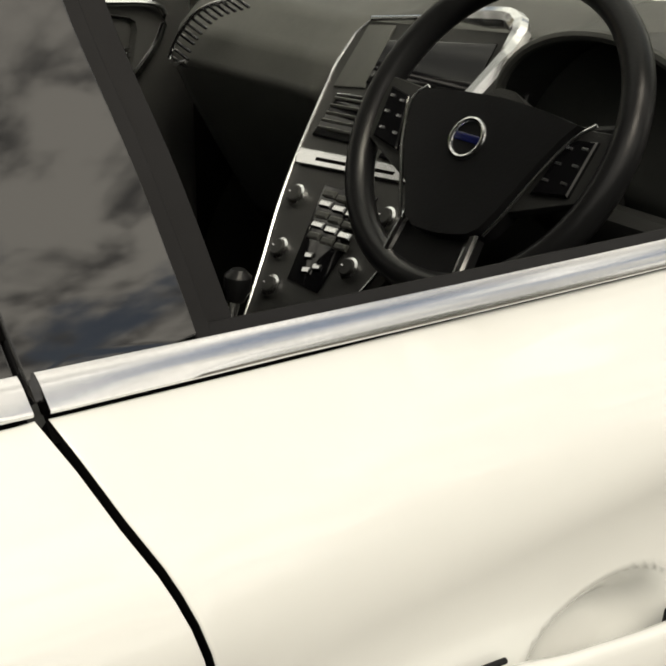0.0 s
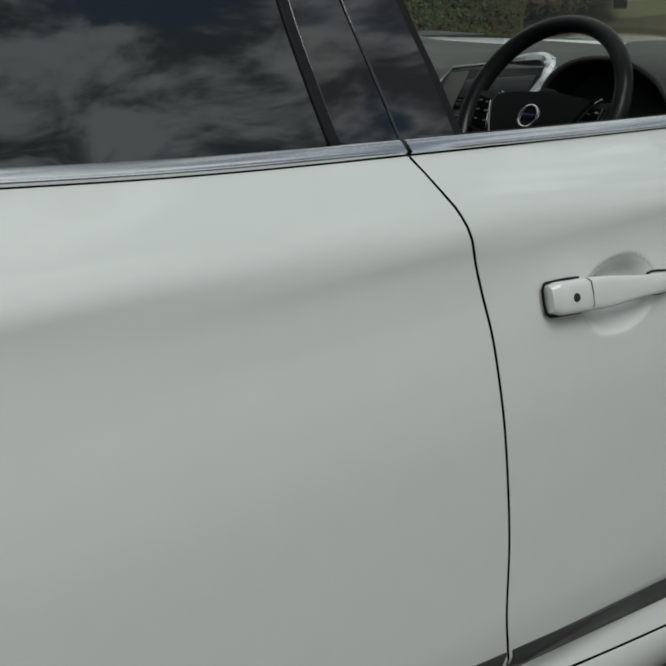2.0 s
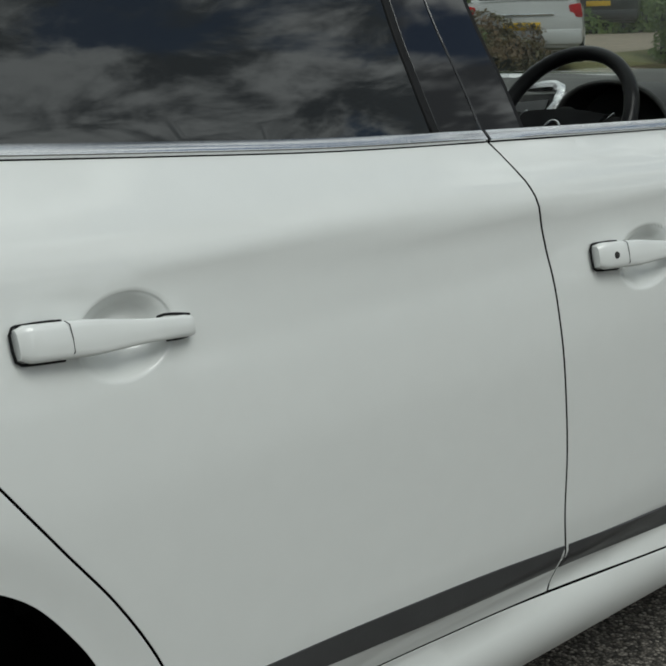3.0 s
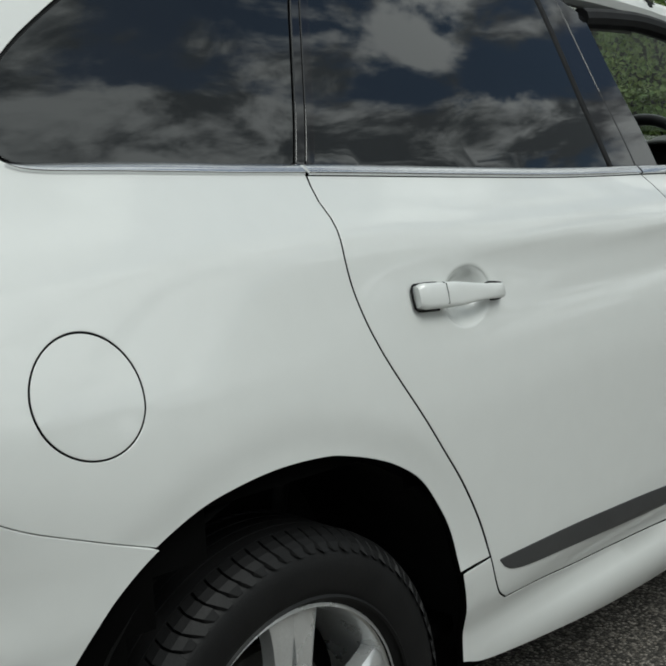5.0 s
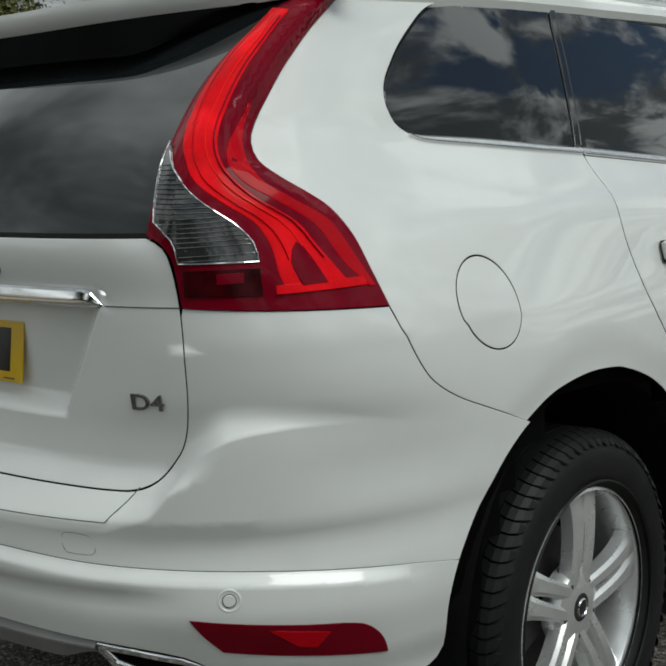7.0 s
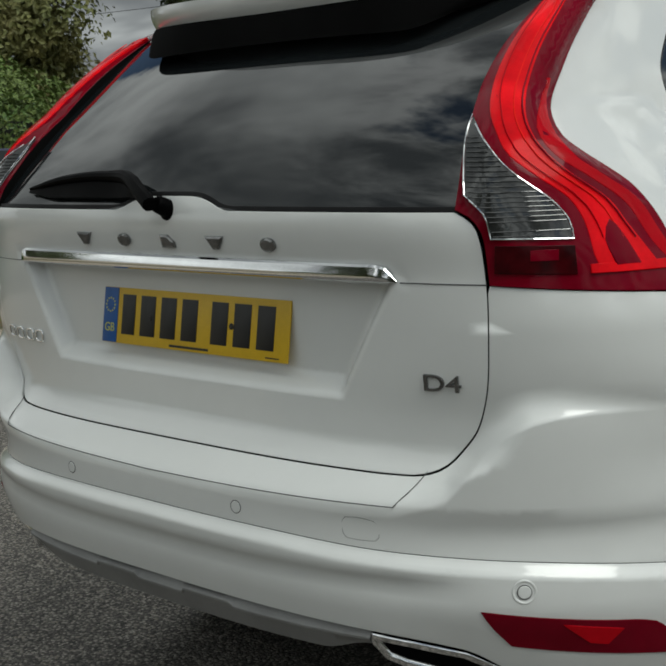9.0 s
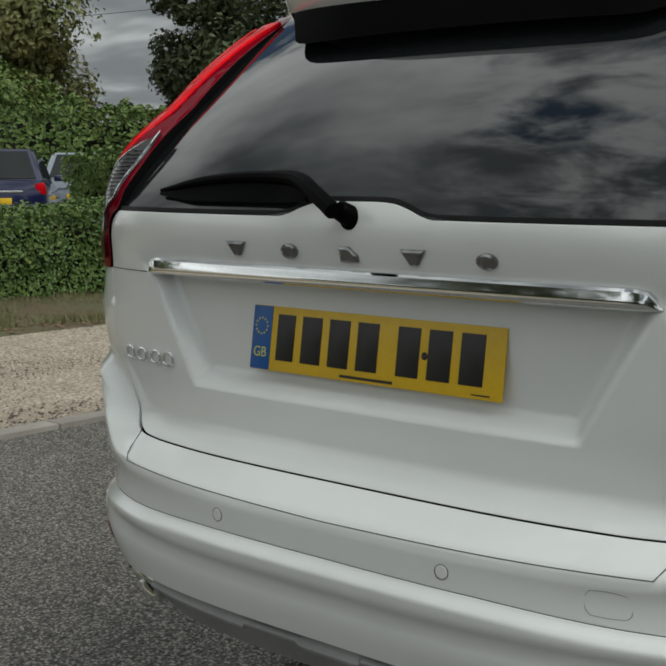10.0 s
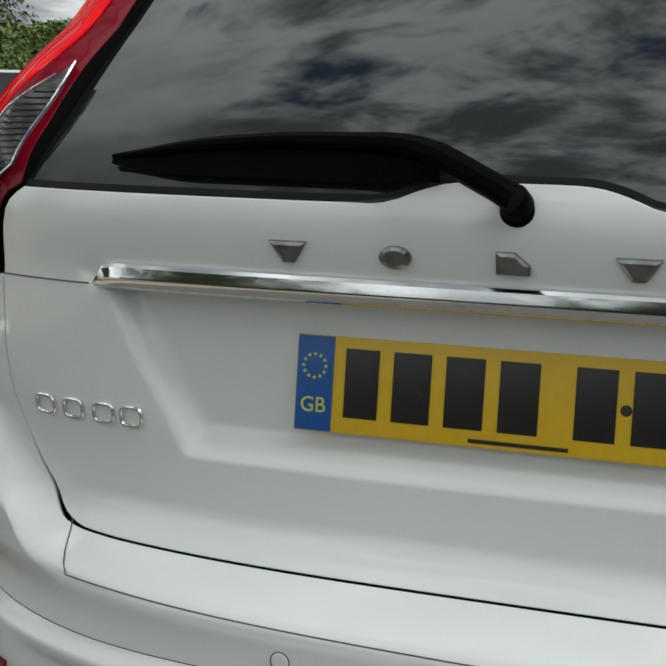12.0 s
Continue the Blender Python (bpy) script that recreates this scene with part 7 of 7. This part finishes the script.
# ahead of the car: a road end with bushes and a hedge before parked cars
bush(-10.2, 12.9, 0.95, 1.9, 6000, (0.025, 0.05), RUSTY, "low reddish shrub at a road edge")
bush(-22.5, 26.5, 1.6, 3.2, 3000, (0.06, 0.11), LEAF, "low green shrub at a road edge")
hedge(-9.8, 17.2, 6.0, 16.2, 1.2, 0.98, 0.02, 15000, (0.045, 0.09), LEAF2, "rough green hedge before parked cars", (LEAF, 0.35))
hedge(-40.0, 47.0, 10.0, 45.0, 2.5, 4.0, 0.0, 15000, (0.10, 0.20), LEAF2, "tall overgrown green hedge closing a car park", (CANOPY2, 0.5))
# behind the camera: trees that the glass and chrome mirror
for x, y, t, s in ((17, 16, 7.5, 4.0), (22, 4, 8.0, 4.2), (20, -10, 7.0, 4.0), (12, -22, 8.0, 4.5), (0, -26, 8.0, 4.5), (-12, -24, 8.5, 4.5), (-22, -12, 8.0, 4.5)):
    tree(x, y, t, s, 1.4, 5000, (0.16, 0.30), CANOPY2, "dark green tree at the edge of a car park")
hedge(24.0, -25.0, 24.0, 24.0, 2.0, 2.2, 0.0, 7000, (0.12, 0.22), LEAF, "green hedge along a car park")
hedge(-24.0, -28.0, 24.0, -28.0, 2.0, 2.2, 0.0, 7000, (0.12, 0.22), LEAF, "green hedge along a car park")


# ---- parked cars in the distance ----
def parked_car(x, y, turn, colour, label, tall=1.46, long=4.3, estate=True, base=0.06, shade=0.3):
    thing = empty("parked_car", label, "car", (x, y, base))
    thing.rotation_euler = (0, 0, radians(turn))
    paint = surface("car_paint", colour, shade, coat=0.9, vary=0.04, scale=2)
    belt, half = tall * 0.62, 0.86
    rows = []
    for f, top, w, low in ((0.0, belt * 0.78, 0.90, 0.34), (0.012, belt * 0.98, 0.97, 0.26), (0.06, belt, 1.0, 0.22), (0.3, belt * 0.99, 1.0, 0.2), (0.62, belt * 0.95, 1.0, 0.2), (0.74, belt * 0.90, 1.0, 0.2), (0.93, belt * 0.76, 0.95, 0.24), (0.99, belt * 0.60, 0.84, 0.30)):
        yy = -long / 2 + f * long
        rows.append([(w * half * k, yy, z) for k, z in ((0.86, low), (0.97, low + 0.12), (1.0, belt * 0.55), (0.985, top * 0.86), (0.90, top), (0.0, top + 0.02))])
    bm = bmesh.new()
    loops = [[bm.verts.new(p) for p in r] + [bm.verts.new((-p[0], p[1], p[2])) for p in r[-2::-1]] for r in rows]
    for a, b in zip(loops, loops[1:]):
        for i in range(len(a)):
            j = (i + 1) % len(a)
            bm.faces.new((a[i], a[j], b[j], b[i]))
    bm.faces.new(loops[0])
    bm.faces.new(loops[-1])
    bmesh.ops.recalc_face_normals(bm, faces=bm.faces)
    part("body", bm, paint, thing, sharp=40)
    rear = 0.02 if estate else 0.10
    low = [(-long / 2 + f * long) for f in (rear, 0.70)]
    top = [(-long / 2 + f * long) for f in (rear + 0.09, 0.50)]
    w0, w1 = half * 0.88, half * 0.66
    bm = bmesh.new()
    quad0 = [(-w0, low[0], belt - 0.02), (w0, low[0], belt - 0.02), (w0, low[1], belt * 0.92), (-w0, low[1], belt * 0.92)]
    quad1 = [(-w1, top[0], tall - 0.03), (w1, top[0], tall - 0.03), (w1, top[1], tall - 0.02), (-w1, top[1], tall - 0.02)]
    a, b = [bm.verts.new(p) for p in quad0], [bm.verts.new(p) for p in quad1]
    for i in range(4):
        j = (i + 1) % 4
        bm.faces.new((a[i], a[j], b[j], b[i]))
    bm.faces.new(b)
    bmesh.ops.bevel(bm, geom=bm.edges[:], offset=0.05, segments=2, affect="EDGES")
    bmesh.ops.recalc_face_normals(bm, faces=bm.faces)
    part("cabin", bm, paint, thing, sharp=50)

    def pane(p0, p1, p2, p3, name="window"):
        pts = [Vector(p) for p in (p0, p1, p2, p3)]
        mid = sum(pts, Vector()) / 4
        n = (pts[1] - pts[0]).cross(pts[2] - pts[0]).normalized()
        out = 0.012 if n.dot(mid - Vector((0, 0, 0.9))) > 0 else -0.012
        bm = bmesh.new()
        f = [bm.verts.new(mid + (p - mid) * 0.84 + n * out) for p in pts]
        g = [bm.verts.new(mid + (p - mid) * 0.84 - n * out) for p in pts]
        bm.faces.new(f)
        for i in range(4):
            bm.faces.new((f[i], f[(i + 1) % 4], g[(i + 1) % 4], g[i]))
        bmesh.ops.recalc_face_normals(bm, faces=bm.faces)
        part(name, bm, FARGLASS, thing, smooth=False)

    pane(quad0[0], quad0[1], quad1[1], quad1[0], "rear_window")
    pane(quad0[2], quad0[3], quad1[3], quad1[2], "windscreen")
    for i, j in ((1, 2), (0, 3)):
        for f0, f1 in ((0.02, 0.34), (0.36, 0.66), (0.68, 0.97)):
            pick = lambda q, f: Vector(q[i]).lerp(Vector(q[j]), f)
            pane(pick(quad0, f0), pick(quad0, f1), pick(quad1, f1), pick(quad1, f0))
    for s in (1, -1):
        part("tail_lamp", box((0.17, 0.08, 0.20 if not estate else 0.42), (s * half * 0.86, -long / 2 + 0.05, belt * (0.84 if not estate else 0.98)), (0, s * -8, 0), bevel=0.02), REDMID, thing, "red tail lamp")
        part("headlamp", box((0.28, 0.10, 0.13), (s * half * 0.68, long / 2 - 0.07, belt * 0.66), bevel=0.02), CLEARLENS, thing)
        part("door_mirror", box((0.16, 0.08, 0.12), (s * (half + 0.02), long * 0.14, belt + 0.02), bevel=0.03), paint, thing)
        for f in (0.19, 0.81):
            wheel = part("wheel", lathe([(0.0, 0.09), (0.19, 0.10), (0.20, 0.085), (0.215, 0.10), (0.31, 0.095), (0.325, 0.07), (0.325, -0.09), (0.2, -0.09)], 28, m=pose(s * (half - 0.11), -long / 2 + f * long, 0.325, 0, 0, 0 if s > 0 else 180)), TYRE, thing)
            part("rim", lathe([(0.0, 0.105), (0.06, 0.112), (0.19, 0.108), (0.205, 0.10)], 24, m=pose(s * (half - 0.11), -long / 2 + f * long, 0.325, 0, 0, 0 if s > 0 else 180)), ALLOY, wheel)
    part("number_plate", box((0.52, 0.02, 0.11), (0, -long / 2 - 0.01, belt * 0.62), bevel=0.004), YELLOW, thing, "plain yellow plate")
    part("boot_strip", box((0.9, 0.02, 0.03), (0, -long / 2 - 0.008, belt * 0.80), bevel=0.006), CHROME, thing, "bright boot strip")
    part("rear_bumper", box((1.66, 0.12, 0.22), (0, -long / 2 + 0.03, 0.42), bevel=0.04), paint, thing)
    return thing


FARGLASS = surface("far_window_glass", (0.012, 0.015, 0.016), 0.05, vary=0.1, ior=1.4)
CARS = "parked cars"
for args, label in (
    ((-18.5, 11.1, 50, (0.004, 0.007, 0.05)), "dark blue hatchback parked behind a hedge"),
    ((-14.0, 11.25, 50, (0.66, 0.67, 0.66)), "white estate car with tall red tail lamps, parked behind a hedge"),
    ((-20.9, 14.7, 50, (0.24, 0.28, 0.33)), "grey-blue hatchback parked before a tall hedge"),
    ((-10.9, 14.9, 38, (0.55, 0.56, 0.56)), "silver hatchback parked before a tall hedge"),
    ((-16.0, 23.6, 32, (0.012, 0.013, 0.015)), "black off-road car parked at a road end"),
    ((-22.8, 37.6, 110, (0.60, 0.61, 0.60)), "white hatchback parked behind a rough hedge"),
    ((-19.6, 40.5, 60, (0.22, 0.24, 0.26)), "grey hatchback parked behind a rough hedge"),
    ((-26.5, 36.5, 75, (0.25, 0.26, 0.27)), "grey saloon parked behind a rough hedge"),
):
    x, y, turn, colour = args
    tagged(parked_car(x, y, turn, colour, label, estate="estate" in label, tall=1.75 if "off-road" in label else 1.5, base=0.22 if x < -10.0 else 0.04), group=CARS)

# lamp post and overhead wire beyond the hedge
post = empty("lamp_post", "tall pale grey lamp post beyond a hedge", "lamp post", (-22.2, 22.8, 0.05))
part("pole", tube([(0, 0, 0), (0, 0, 4.0), (0, 0, 8.0)], [0.07, 0.055, 0.04], 10), EDGING, post)
part("lamp_head", box((0.5, 0.16, 0.08), (0.3, 0, 8.0), bevel=0.03), EDGING, post)
wire = empty("overhead_wire", "thin black overhead wire between trees", "wire", (0, 0, 0))
part("cable", tube(spline([(-60, 28, 8.0), (-46, 29.8, 7.75), (-32, 31.5, 7.7), (-10, 34, 7.9)], 3.0), 0.011, 5), RUBBER, wire)

# ---- edging stones along the tarmac ----
stone_mesh = None
edging = empty("kerb", "pale concrete edging between tarmac and gravel", "kerb", (KERB_X - 0.065, 0, 0.0), kind="structure")
for k in range(44):
    if stone_mesh is None:
        ob = part("edging_stone", box((0.125, 0.905, 0.12), bevel=0.008), EDGING, edging)
        stone_mesh = ob.data
    else:
        ob = new("edging_stone", stone_mesh)
        ob.parent = edging
    ob.location = (random.uniform(-0.004, 0.004), -12 + k * 0.915, -0.035 + random.uniform(-0.003, 0.003))
